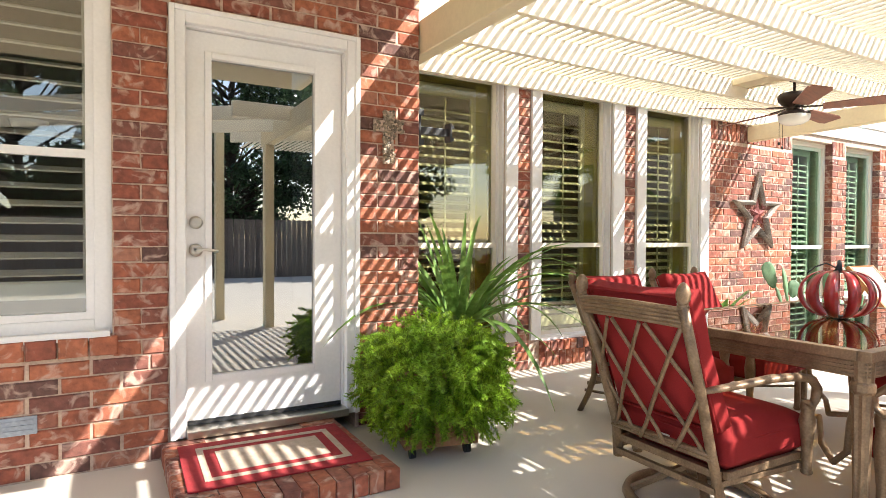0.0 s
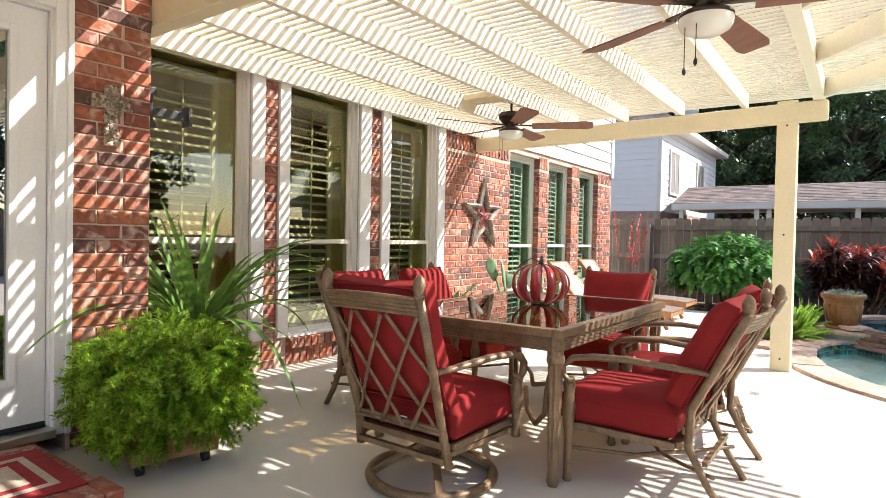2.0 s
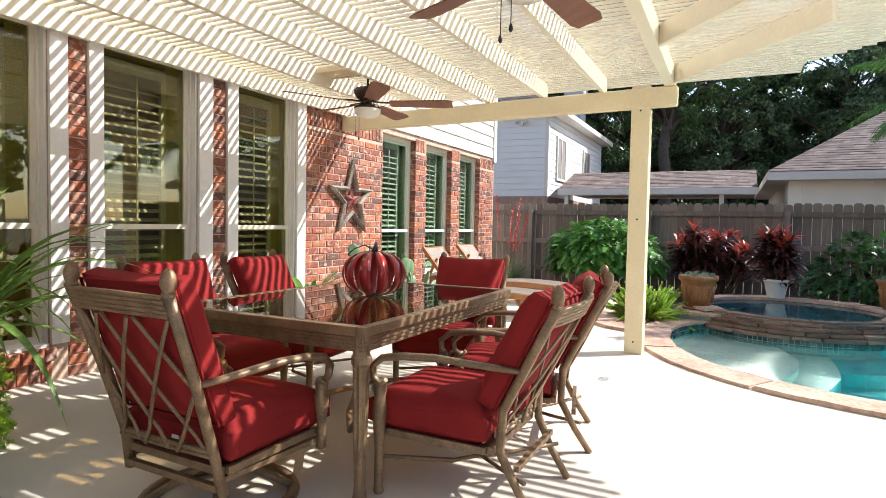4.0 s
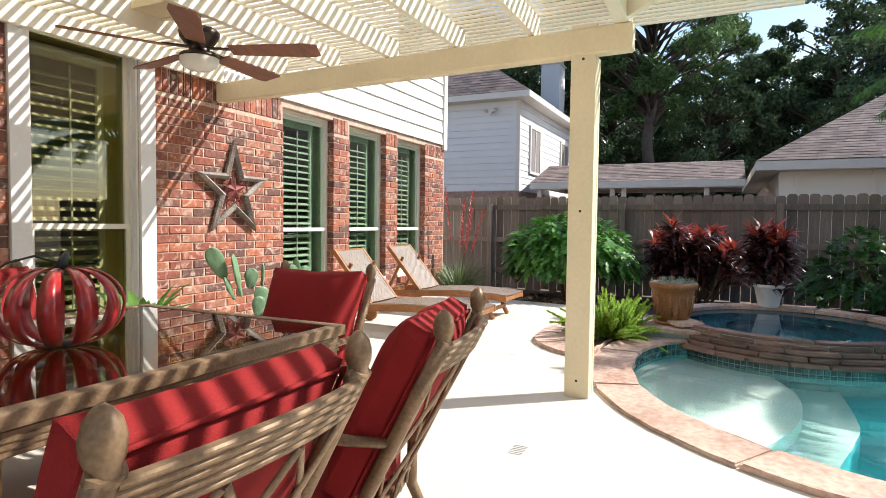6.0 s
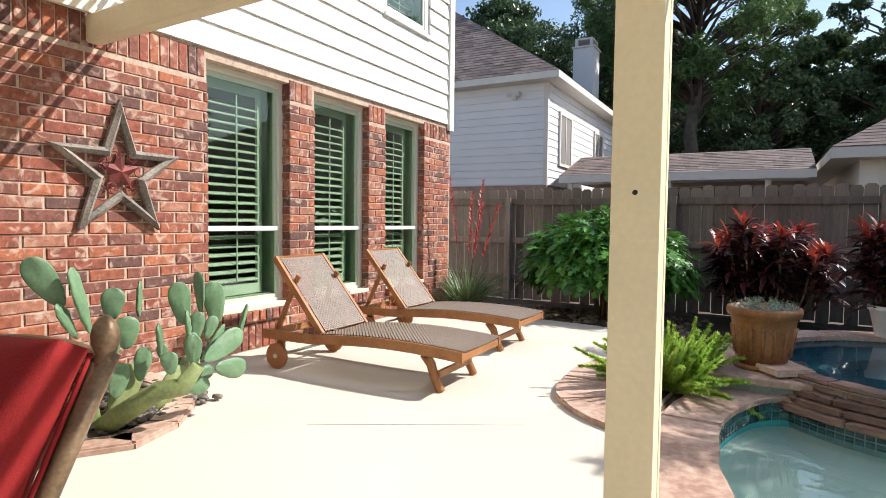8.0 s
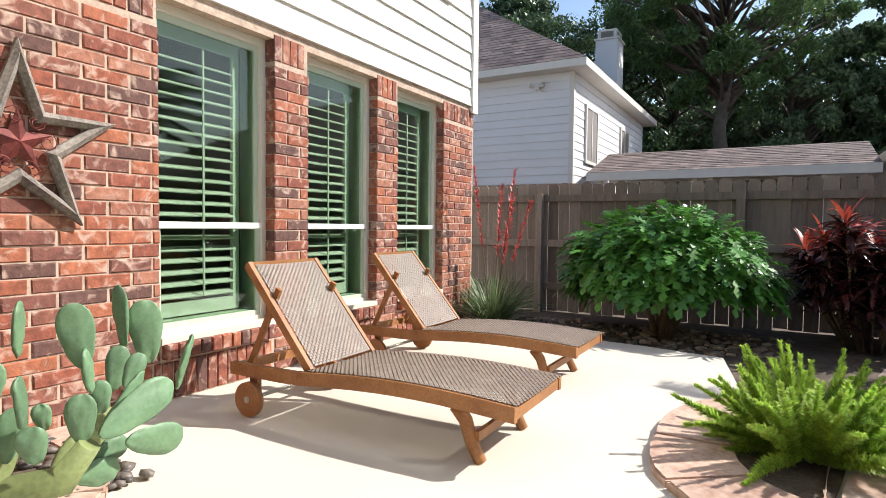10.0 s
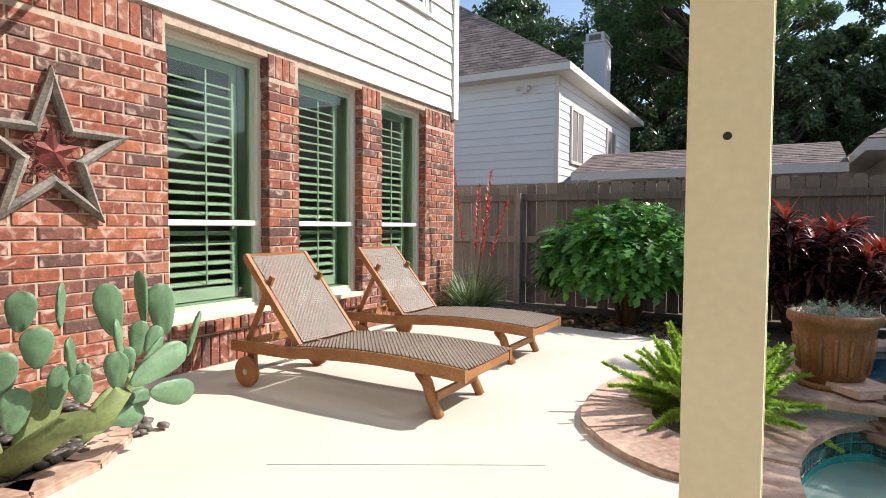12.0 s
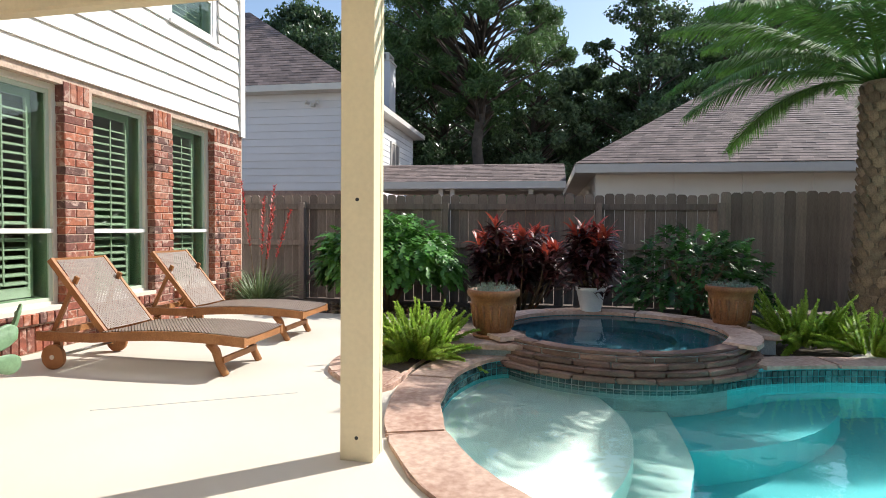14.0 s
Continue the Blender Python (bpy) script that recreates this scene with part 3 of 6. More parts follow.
def water_material(name, tint):
    m = bpy.data.materials.new(name)
    m.use_nodes = True
    N, L = m.node_tree.nodes, m.node_tree.links
    b = N["Principled BSDF"]
    b.inputs["Base Color"].default_value = (*tint, 1)
    b.inputs["Roughness"].default_value = 0.0
    b.inputs["IOR"].default_value = 1.33
    b.inputs["Transmission Weight"].default_value = 1.0
    n, bp = N.new("ShaderNodeTexNoise"), N.new("ShaderNodeBump")
    tc = N.new("ShaderNodeTexCoord")
    L.new(tc.outputs["Object"], n.inputs["Vector"])
    n.inputs["Scale"].default_value, n.inputs["Detail"].default_value = 5.0, 2
    bp.inputs["Strength"].default_value, bp.inputs["Distance"].default_value = 0.12, 0.02
    L.new(n.outputs["Fac"], bp.inputs["Height"])
    L.new(bp.outputs[0], b.inputs["Normal"])
    return m


WATER = water_material("pool_water", (0.72, 0.95, 0.95))
wt = part("water", sheet(POOL, [], -0.1), WATER, pool, "still clear pool water")
wt.visible_shadow = False

single("control_joint", boxes((-0.6, 0.6, -0.003, 0.003, 0.0, 0.0015), m=pose(7.19, 2.69, 0, 0, 0, -60)), GROUT, "thin grey control joint in the patio slab", "joint", kind="structure")
coping = thing("pool_coping", "salmon flagstone coping around the pool", "coping", kind="structure")


def stone_ring(parent, name, inner, outer, z0, z1, count, mat, seed, skip=None):
    """Flat stones side by side between two loops, with open joints and worn edges."""
    rnd = random.Random(seed)
    n = len(inner)
    i = 0
    while i < n:
        k = rnd.choice((6, 8, 9, 11)) if not count else count
        ids = [j % n for j in range(i, min(i + k, n) + 1)]
        i += k
        mid = inner[ids[len(ids) // 2]]
        if skip and skip(*mid):
            continue
        bm = bmesh.new()
        pts = [Vector((*inner[j], 0)) for j in ids] + [Vector((*outer[j], 0)) for j in reversed(ids)]
        c = sum(pts, Vector()) / len(pts)
        jz = rnd.uniform(-0.004, 0.004)
        top, bot = [], []
        for p in pts:
            q = c + (p - c) * 0.994 + Vector((rnd.uniform(-0.007, 0.007), rnd.uniform(-0.007, 0.007), 0))
            q -= (p - c).normalized() * 0.002
            top.append(bm.verts.new((q.x, q.y, z1 + jz + rnd.uniform(-0.003, 0.003))))
            bot.append(bm.verts.new((q.x, q.y, z0)))
        m = len(pts)
        bm.faces.new(top)
        bm.faces.new(bot[::-1])
        for a in range(m):
            bm.faces.new((bot[a], bot[(a + 1) % m], top[(a + 1) % m], top[a]))
        bmesh.ops.bevel(bm, geom=[e for e in bm.edges if all(v in top for v in e.verts)], offset=0.009, segments=2, affect="EDGES")
        part(name, bm, mat, parent)


INNER = offset_loop(POOL, -0.03)
stone_ring(coping, "flagstone", INNER, COPING, 0.002, 0.03, 0, FLAG, 3, skip=lambda x, y: (Vector((x, y)) - Vector(SPA)).length < 1.25)

# ---- spa ----
STONE = material("stacked_stone", (0.21, 0.125, 0.095), 0.8, vary=0.35, scale=7, fine=50, bump=0.5, random=0.3, stretch=(1, 1, 3))
spa = thing("spa", "raised round spa with stacked stone wall and flagstone rim", "spa", kind="structure")


def circle(r, n=72, c=SPA):
    return [(c[0] + r * math.cos(2 * math.pi * k / n), c[1] + r * math.sin(2 * math.pi * k / n)) for k in range(n)]


rnd = random.Random(8)
for row in range(4):
    a = rnd.uniform(0, 0.4)
    while a < 2 * math.pi:
        d = rnd.uniform(0.16, 0.34)
        bm = bmesh.new()
        z = -0.035 + row * 0.046
        r1 = 1.27 - 0.036 * row + rnd.uniform(-0.018, 0.018)
        ring = []
        for r in (1.03, r1):
            for t in [a + d * q / 4 for q in range(5)]:
                for zz in (z, z + 0.042 + rnd.uniform(-0.003, 0.003)):
                    ring.append(bm.verts.new((SPA[0] + r * math.cos(t), SPA[1] + r * math.sin(t), zz)))
        bmesh.ops.convex_hull(bm, input=bm.verts[:])
        bmesh.ops.bevel(bm, geom=bm.edges[:], offset=0.007, segments=1, affect="EDGES")
        part("wall_stone", bm, STONE, spa)
        a += d + 0.008
SPAPL = material("spa_blue_plaster", (0.07, 0.27, 0.31), 0.7, vary=0.12, scale=1.2, bump=0.05)
part("spa_core", wall_loop(circle(1.14), -1.2, 0.15), GROUT, spa)
part("spa_liner", wall_loop(circle(1.01), -0.7, 0.15), SPAPL, spa)
part("spa_bench", sheet(circle(1.01), [circle(0.58)], -0.16), SPAPL, spa)
part("bench_riser", wall_loop(circle(0.58), -0.45, -0.16), SPAPL, spa)
part("spa_floor", sheet(circle(1.01), [], -0.45), SPAPL, spa)
stone_ring(spa, "rim_stone", circle(1.0), circle(1.27), 0.152, 0.19, 0, FLAG, 6, skip=lambda x, y: x < SPA[0] - 0.35)
stone_ring(spa, "lip_stone", circle(1.0), circle(1.13), 0.152, 0.172, 0, STONE, 7, skip=lambda x, y: x > SPA[0] - 0.3)
tile_band("spa_tile", circle(1.2), -0.19, -0.04, 3, 0.052, 1, spa)
part("tile_backing", wall_loop(circle(1.198), -1.2, -0.036), GROUT, spa)
tile_band("spa_tile", circle(1.005), 0.04, 0.15, 2, 0.052, -1, spa)
wt = part("spa_water", sheet(circle(1.0), [], 0.145), water_material("spa_water", (0.5, 0.7, 0.8)), spa, "dark still spa water")
wt.visible_shadow = False
for (x, y), lab in (((9.05, 1.08), ""), ((10.02, -1.25), "")):
    bm = boxes((x - 0.3, x + 0.3, y - 0.3, y + 0.26, -0.05, 0.085))
    part("pier", bm, GROUT, spa)
    part("pier_slab", boxes((x - 0.34, x + 0.34, y - 0.34, y + 0.3, 0.087, 0.135), bevel=0.012), FLAG, spa)

# ---- furniture ----
BRONZE = material("weathered_bronze_paint", (0.19, 0.115, 0.06), 0.45, vary=0.25, scale=14, fine=120, bump=0.12, metal=0.3, other=(0.29, 0.19, 0.11))
RED = material("red_canvas", (0.24, 0.016, 0.016), 0.85, vary=0.16, scale=5, fine=260, bump=0.25, spec=0.2)


def cushion(sx, sy, sz, m, puff=0.35, seed=0, n=12):
    """A stuffed rectangular cushion with rounded, slightly uneven edges and a welt."""
    rnd = random.Random(seed)
    bm = bmesh.new()
    bmesh.ops.create_cube(bm, size=1.0)
    bmesh.ops.subdivide_edges(bm, edges=bm.edges[:], cuts=n, use_grid_fill=True)
    o = rnd.uniform(0, 50)
    for v in bm.verts:
        x, y, z = v.co * 2
        ex, ey = 1 - abs(x) ** 5, 1 - abs(y) ** 5
        k = (0.45 + 0.55 * max(ex, 0) ** 0.5 * max(ey, 0) ** 0.5)
        pinch = 1 - 0.05 * (1 - abs(x)) * abs(y) - 0.05 * (1 - abs(y)) * abs(x)
        nz = noise.noise(Vector((x * 2 + o, y * 2, z)))
        v.co = m @ Vector((x * sx / 2 * pinch, y * sy / 2 * pinch, z * sz / 2 * (k + puff * max(ex, 0) * max(ey, 0) * 0.5) + nz * 0.006))
    for f in bm.faces:
        f.smooth = True
    return bm


def welt(sx, sy, m, off=0.0):
    bm = bmesh.new()
    pts = []
    for i in range(41):
        a = 2 * math.pi * i / 40
        c, s = math.cos(a), math.sin(a)
        k = 1 / max(abs(c), abs(s)) * 0.97
        pts.append(m @ Vector((c * k * sx / 2 * 0.985, s * k * sy / 2 * 0.985, off)))
    tube(bm, pts, 0.005, 6, cap=False)
    return bm


def acorn(bm, at, r=0.03):
    lathe(bm, [(0.016, -0.01), (0.024, 0.0), (0.018, 0.012), (r, 0.03), (r * 1.05, 0.05), (r * 0.85, 0.07), (r * 0.45, 0.083), (0.004, 0.088)], 14, at)


def patio_chair(swivel):
    """Facing +y, origin on the floor under the seat."""
    ch = thing("patio_chair", "cast bronze-coloured patio chair with lattice back and red cushions" if not swivel else
               "swivel rocker patio chair with lattice back and red cushions", "chair", "chairs round the patio table")
    tall = 0.06 if swivel else 0.0
    lean = lambda z: -0.265 - (max(z, 0.37) - 0.42) * (0.36 if swivel else 0.5)
    P = lambda s, z: Vector((s * (0.24 + (z - 0.4) * 0.035), lean(z), z))
    for s in (-1, 1):
        bm = bmesh.new()
        if swivel:
            pts = [Vector((s * 0.255, -0.215, 0.17)), P(s, 0.34), P(s, 0.6), P(s, 0.855 + tall)]
            bar_w = [0.024] * 4
        else:
            pts = [Vector((s * 0.235, -0.41, 0.0)), Vector((s * 0.24, -0.33, 0.12)), Vector((s * 0.25, -0.26, 0.26)), P(s, 0.42), P(s, 0.65), P(s, 0.855)]
            bar_w = [0.02, 0.02, 0.023, 0.024, 0.024, 0.025]
        tube(bm, pts, bar_w, 8, squash=0.8)
        part("back_post", bm, BRONZE, ch)
        bm = bmesh.new()
        acorn(bm, P(s, 0.842 + tall), 0.025)
        part("finial", bm, BRONZE, ch, "pine-cone finial")
        # arm: from the back post forwards, scrolled down
        bm = bmesh.new()
        a = P(s, 0.585)
        pts = [a, a + Vector((s * 0.03, 0.1, 0.01)), Vector((s * 0.315, 0.0, 0.612)), Vector((s * 0.325, 0.14, 0.605)), Vector((s * 0.325, 0.24, 0.588)), Vector((s * 0.322, 0.29, 0.545)),
               Vector((s * 0.32, 0.285, 0.5)), Vector((s * 0.32, 0.25, 0.47)), Vector((s * 0.32, 0.225, 0.495))]
        tube(bm, pts, [0.018, 0.022, 0.026, 0.027, 0.025, 0.022, 0.02, 0.018, 0.015], 8, squash=0.62)
        part("arm", bm, BRONZE, ch)
        bm = bmesh.new()
        z0 = 0.19 if swivel else 0.0
        prof = [(0.019, 0), (0.024, 0.012), (0.02, 0.03), (0.02, 0.2), (0.028, 0.3), (0.032, 0.36), (0.024, 0.42), (0.03, 0.46), (0.022, 0.5)]
        prof = [(r, z0 + z * (0.49 - z0) / 0.5) for r, z in prof]
        lathe(bm, prof, 12, (s * 0.3, 0.265, 0))
        part("front_leg", bm, BRONZE, ch)
    # rails: bowed boards with a reeded face, each one closed sweep
    for nm, zz, h, bow, reeds in (("top_rail", 0.80 + tall, 0.078, 0.055, 5), ("lower_rail", 0.325, 0.034, 0.03, 2)):
        bm = bmesh.new()
        rings = []
        for i in range(15):
            x = -0.25 + 0.5 * i / 14
            curve = 1 - (x / 0.28) ** 2
            ring = []
            for side in (-1, 1):
                for r in range(reeds * 4 + 1):
                    v = r / (reeds * 4)
                    v = v if side < 0 else 1 - v
                    z = zz - h / 2 + h * v
                    d = 0.008 + 0.006 * abs(math.sin(math.pi * v * reeds))
                    ring.append(bm.verts.new((x, lean(z) - bow * curve + side * d, z + 0.014 * curve)))
            rings.append(ring)
        n = len(rings[0])
        for a, b in zip(rings, rings[1:]):
            for k in range(n):
                bm.faces.new((a[k], a[(k + 1) % n], b[(k + 1) % n], b[k]))
        bm.faces.new(rings[0][::-1])
        bm.faces.new(rings[-1])
        part(nm, bm, BRONZE, ch)
    # lattice straps, crossing from post to post
    zl, zh = 0.325, 0.765 + tall
    run = 0.3
    for d in (-1, 1):
        for i in range(5):
            xa = d * (-0.39 + 0.165 * i)
            u0 = max(0.0, (-0.245 - d * xa) / run)
            u1 = min(1.0, (0.245 - d * xa) / run)
            if u1 - u0 < 0.12:
                continue
            bm = bmesh.new()
            pts = []
            for k in range(9):
                u = u0 + (u1 - u0) * k / 8
                x = xa + d * run * u
                z = zl + (zh - zl) * u
                pts.append(Vector((x, lean(z) - 0.045 * (1 - (x / 0.28) ** 2) - 0.004 * d, z)))
            tube(bm, pts, 0.0105, 6, squash=0.5, up=Vector((0, 1, 0)))
            part("lattice_strap", bm, BRONZE, ch)
    # seat frame
    part("seat_frame", boxes((-0.28, 0.28, 0.255, 0.28, 0.245, 0.275), (-0.26, 0.26, -0.235, -0.21, 0.245, 0.275), (-0.28, -0.26, -0.21, 0.255, 0.245, 0.275), (0.26, 0.28, -0.21, 0.255, 0.245, 0.275), (-0.26, 0.26, -0.21, 0.255, 0.25, 0.262), bevel=0.004), BRONZE, ch)
    if swivel:
        bm = bmesh.new()
        tube(bm, [(0.29 * math.cos(2 * math.pi * i / 36), 0.29 * math.sin(2 * math.pi * i / 36), 0.026) for i in range(37)], 0.026, 8, squash=0.9, cap=False)
        part("base_ring", bm, BRONZE, ch)
        for k in range(4):
            a = math.pi / 4 + k * math.pi / 2
            bm = bmesh.new()
            bar(bm, (0.28 * math.cos(a), 0.28 * math.sin(a), 0.035), (0.04 * math.cos(a), 0.04 * math.sin(a), 0.17), 0.035, 0.02)
            part("spoke", bm, BRONZE, ch)
        bm = bmesh.new()
        lathe(bm, [(0.05, 0.14), (0.055, 0.17), (0.045, 0.2), (0.09, 0.23), (0.09, 0.3)], 16)
        part("swivel_hub", bm, BRONZE, ch)
        for s in (-1, 1):
            bm = bmesh.new()
            bar(bm, (s * 0.245, -0.24, 0.225), (s * 0.28, 0.27, 0.225), 0.024, 0.022)
            part("side_rail", bm, BRONZE, ch)
        bm = bmesh.new()
        bar(bm, (-0.25, -0.235, 0.2), (0.25, -0.235, 0.2), 0.024, 0.024)
        part("rear_stretcher", bm, BRONZE, ch)
    else:
        for s in (-1, 1):
            bm = bmesh.new()
            tube(bm, [(s * 0.3, 0.265, 0.16), (s * 0.12, 0.0, 0.13), (0, -0.08, 0.125), (s * -0.1, -0.2, 0.13), (s * -0.24, -0.36, 0.15)], 0.009, 6)
            part("cross_stretcher", bm, BRONZE, ch)
        bm = bmesh.new()
        bar(bm, (-0.24, -0.325, 0.2), (0.24, -0.325, 0.2), 0.022, 0.022)
        part("rear_stretcher", bm, BRONZE, ch)
    m = pose(0, 0.065, 0.345, 0, 0, 0)
    seat = part("seat_cushion", cushion(0.57, 0.55, 0.19, m, 0.3, 1), RED, ch, "red canvas seat cushion")
    part("welt", welt(0.57, 0.55, m, 0.035), RED, seat)
    m = pose(0, lean(0.66 + tall / 2) + 0.083, 0.66 + tall / 2, 109.8 if swivel else 116.5, 0, 0)
    back = part("back_cushion", cushion(0.51, 0.5 + tall, 0.14, m, 0.4, 2), RED, ch, "red canvas back cushion")
    part("welt", welt(0.52, 0.505 + tall, m, 0.045), RED, back)
    part("care_label", boxes((-0.02, 0.02, -0.2135, -0.2115, 0.325, 0.34)), WHITE, seat, "small white care label")
    return ch


ch = patio_chair(True)
CH_SWIVEL = [(2.685, 2.48, -91)]
ch.matrix_basis = pose(*CH_SWIVEL[0][:2], 0, 0, 0, CH_SWIVEL[0][2])
ch2 = patio_chair(False)
CH = [(3.355, 1.69, 0), (4.08, 1.71, 13), (3.42, 3.34, 178), (4.17, 3.3, 184), (4.66, 2.39, 95)]
ch2.matrix_basis = pose(*CH[0][:2], 0, 0, 0, CH[0][2])
for x, y, a in CH[1:]:
    copy_thing(ch2, pose(x, y, 0, 0, 0, a))

# table
TABLEGLASS = glass_material("bronze_tinted_glass", (0.68, 0.56, 0.36), mirror=0.13)
TX0, TX1, TY0, TY1 = 2.9, 4.59, 1.93, 3.1
tb = thing("patio_table", "bronze-framed patio table with glossy brown-tinted glass top", "table")
part("tabletop", boxes((TX0 + 0.05, TX1 - 0.05, TY0 + 0.05, TY1 - 0.05, 0.715, 0.727)), TABLEGLASS, tb, "brown-tinted glossy glass top")
part("top_rim", boxes((TX0, TX1, TY0, TY0 + 0.05, 0.69, 0.73), (TX0, TX1, TY1 - 0.05, TY1, 0.69, 0.73), (TX0, TX0 + 0.05, TY0 + 0.05, TY1 - 0.05, 0.69, 0.73), (TX1 - 0.05, TX1, TY0 + 0.05, TY1 - 0.05, 0.69, 0.73), bevel=0.006), BRONZE, tb)
for nm, l in (("apron", (TX0 + 0.03, TX1 - 0.03, TY0 + 0.02, TY0 + 0.04)), ("apron", (TX0 + 0.03, TX1 - 0.03, TY1 - 0.04, TY1 - 0.02)), ("apron", (TX0 + 0.02, TX0 + 0.04, TY0 + 0.03, TY1 - 0.03)), ("apron", (TX1 - 0.04, TX1 - 0.02, TY0 + 0.03, TY1 - 0.03))):
    ap = part(nm, boxes((*l, 0.625, 0.69)), BRONZE, tb)
    for k in range(4):
        z = 0.629 + 0.0155 * k
        part("reed", boxes((l[0] - 0.005, l[1] + 0.005, l[2] - 0.005, l[3] + 0.005, z, z + 0.008)), BRONZE, ap)
for x in (TX0 + 0.05, TX1 - 0.05):
    for y in (TY0 + 0.05, TY1 - 0.05):
        bm = bmesh.new()
        prof = [(0.024, 0), (0.03, 0.02), (0.026, 0.04), (0.024, 0.06), (0.027, 0.3), (0.032, 0.56), (0.042, 0.575), (0.042, 0.6), (0.036, 0.61), (0.04, 0.69)]
        n = 16
        rings = [[bm.verts.new((x + r * (1 + (0.12 if k % 2 else -0.06) * (0.06 < z < 0.57)) * math.cos(2 * math.pi * k / n), y + r * (1 + (0.12 if k % 2 else -0.06) * (0.06 < z < 0.57)) * math.sin(2 * math.pi * k / n), z)) for k in range(n)] for r, z in prof]
        for a, b in zip(rings, rings[1:]):
            for k in range(n):
                bm.faces.new((a[k], a[(k + 1) % n], b[(k + 1) % n], b[k]))
        bm.faces.new(rings[0][::-1])
        bm.faces.new(rings[-1])
        part("leg", bm, BRONZE, tb)
for s in (-1, 1):
    for e in (0, 1):
        bm = bmesh.new()
        xc = TX0 + 0.05 if e == 0 else TX1 - 0.05
        dx = 1 if e == 0 else -1
        yc = (TY0 + TY1) / 2
        y = yc + s * 0.52
        tube(bm, [(xc, y, 0.45), (xc + dx * 0.12, y - s * 0.07, 0.47), (xc + dx * 0.2, y - s * 0.12, 0.38), (xc + dx * 0.14, y - s * 0.1, 0.28), (xc + dx * 0.2, y - s * 0.18, 0.2), (xc + dx * 0.4, y - s * 0.33, 0.2), (xc + dx * 0.75, yc, 0.22)], 0.014, 8)
        part("scroll_brace", bm, BRONZE, tb)

# metal pumpkin
PRED = material("red_enamel_metal", (0.4, 0.02, 0.02), 0.3, vary=0.25, scale=8, bump=0.05, metal=0.2, coat=0.6)
pk = thing("pumpkin_ornament", "red metal strip pumpkin ornament on the table", "ornament", at=pose(3.83, 2.5, 0.729))
for k in range(11):
    a = 2 * math.pi * k / 11
    bm = bmesh.new()
    L1, L2 = [], []
    for i in range(15):
        t = -1.45 + 2.9 * i / 14
        r, z = 0.165 * math.cos(t) ** 0.8 + 0.012, 0.128 + 0.125 * math.sin(t)
        w = 0.027 * math.cos(t) ** 0.7 + 0.004
        c = Vector((r * math.cos(a), r * math.sin(a), z))
        s = Vector((-math.sin(a), math.cos(a), 0))
        o = Vector((math.cos(a), math.sin(a), 0)) * 0.008
        L1.append([bm.verts.new(c - s * w), bm.verts.new(c + o), bm.verts.new(c + s * w), bm.verts.new(c - o * 0.4)])
    for p, q in zip(L1, L1[1:]):
        for j in range(4):
            f = bm.faces.new((p[j], p[(j + 1) % 4], q[(j + 1) % 4], q[j]))
            f.smooth = True
    part("strip", bm, PRED, pk)
bm = bmesh.new()
tube(bm, [(0, 0, 0.245), (0.01, 0, 0.275), (0.03, 0.01, 0.3)], [0.02, 0.014, 0.009], 8)
part("stem", bm, BLACK, pk, "dark twisted stem")
bm = bmesh.new()
tube(bm, [(0.02, 0, 0.255), (-0.06, 0.03, 0.29), (-0.13, 0.05, 0.27), (-0.16, 0.07, 0.24), (-0.14, 0.08, 0.23)], 0.004, 6)
part("tendril", bm, BLACK, pk)
bm = bmesh.new()
lathe(bm, [(0.05, 0.0), (0.05, 0.012), (0.0, 0.014)], 16, close=False)
part("base_disc", bm, BLACK, pk)

# ceiling fans
BLADE = material("fan_blade_wood", (0.2, 0.075, 0.045), 0.5, vary=0.3, scale=4, fine=60, bump=0.1, stretch=(1, 8, 8))
ORB = material("oil_rubbed_bronze", (0.045, 0.03, 0.022), 0.4, metal=0.6, vary=0.2, bump=0.05)
OPAL = material("opal_glass", (0.8, 0.77, 0.7), 0.25, vary=0.02, bump=0.0)


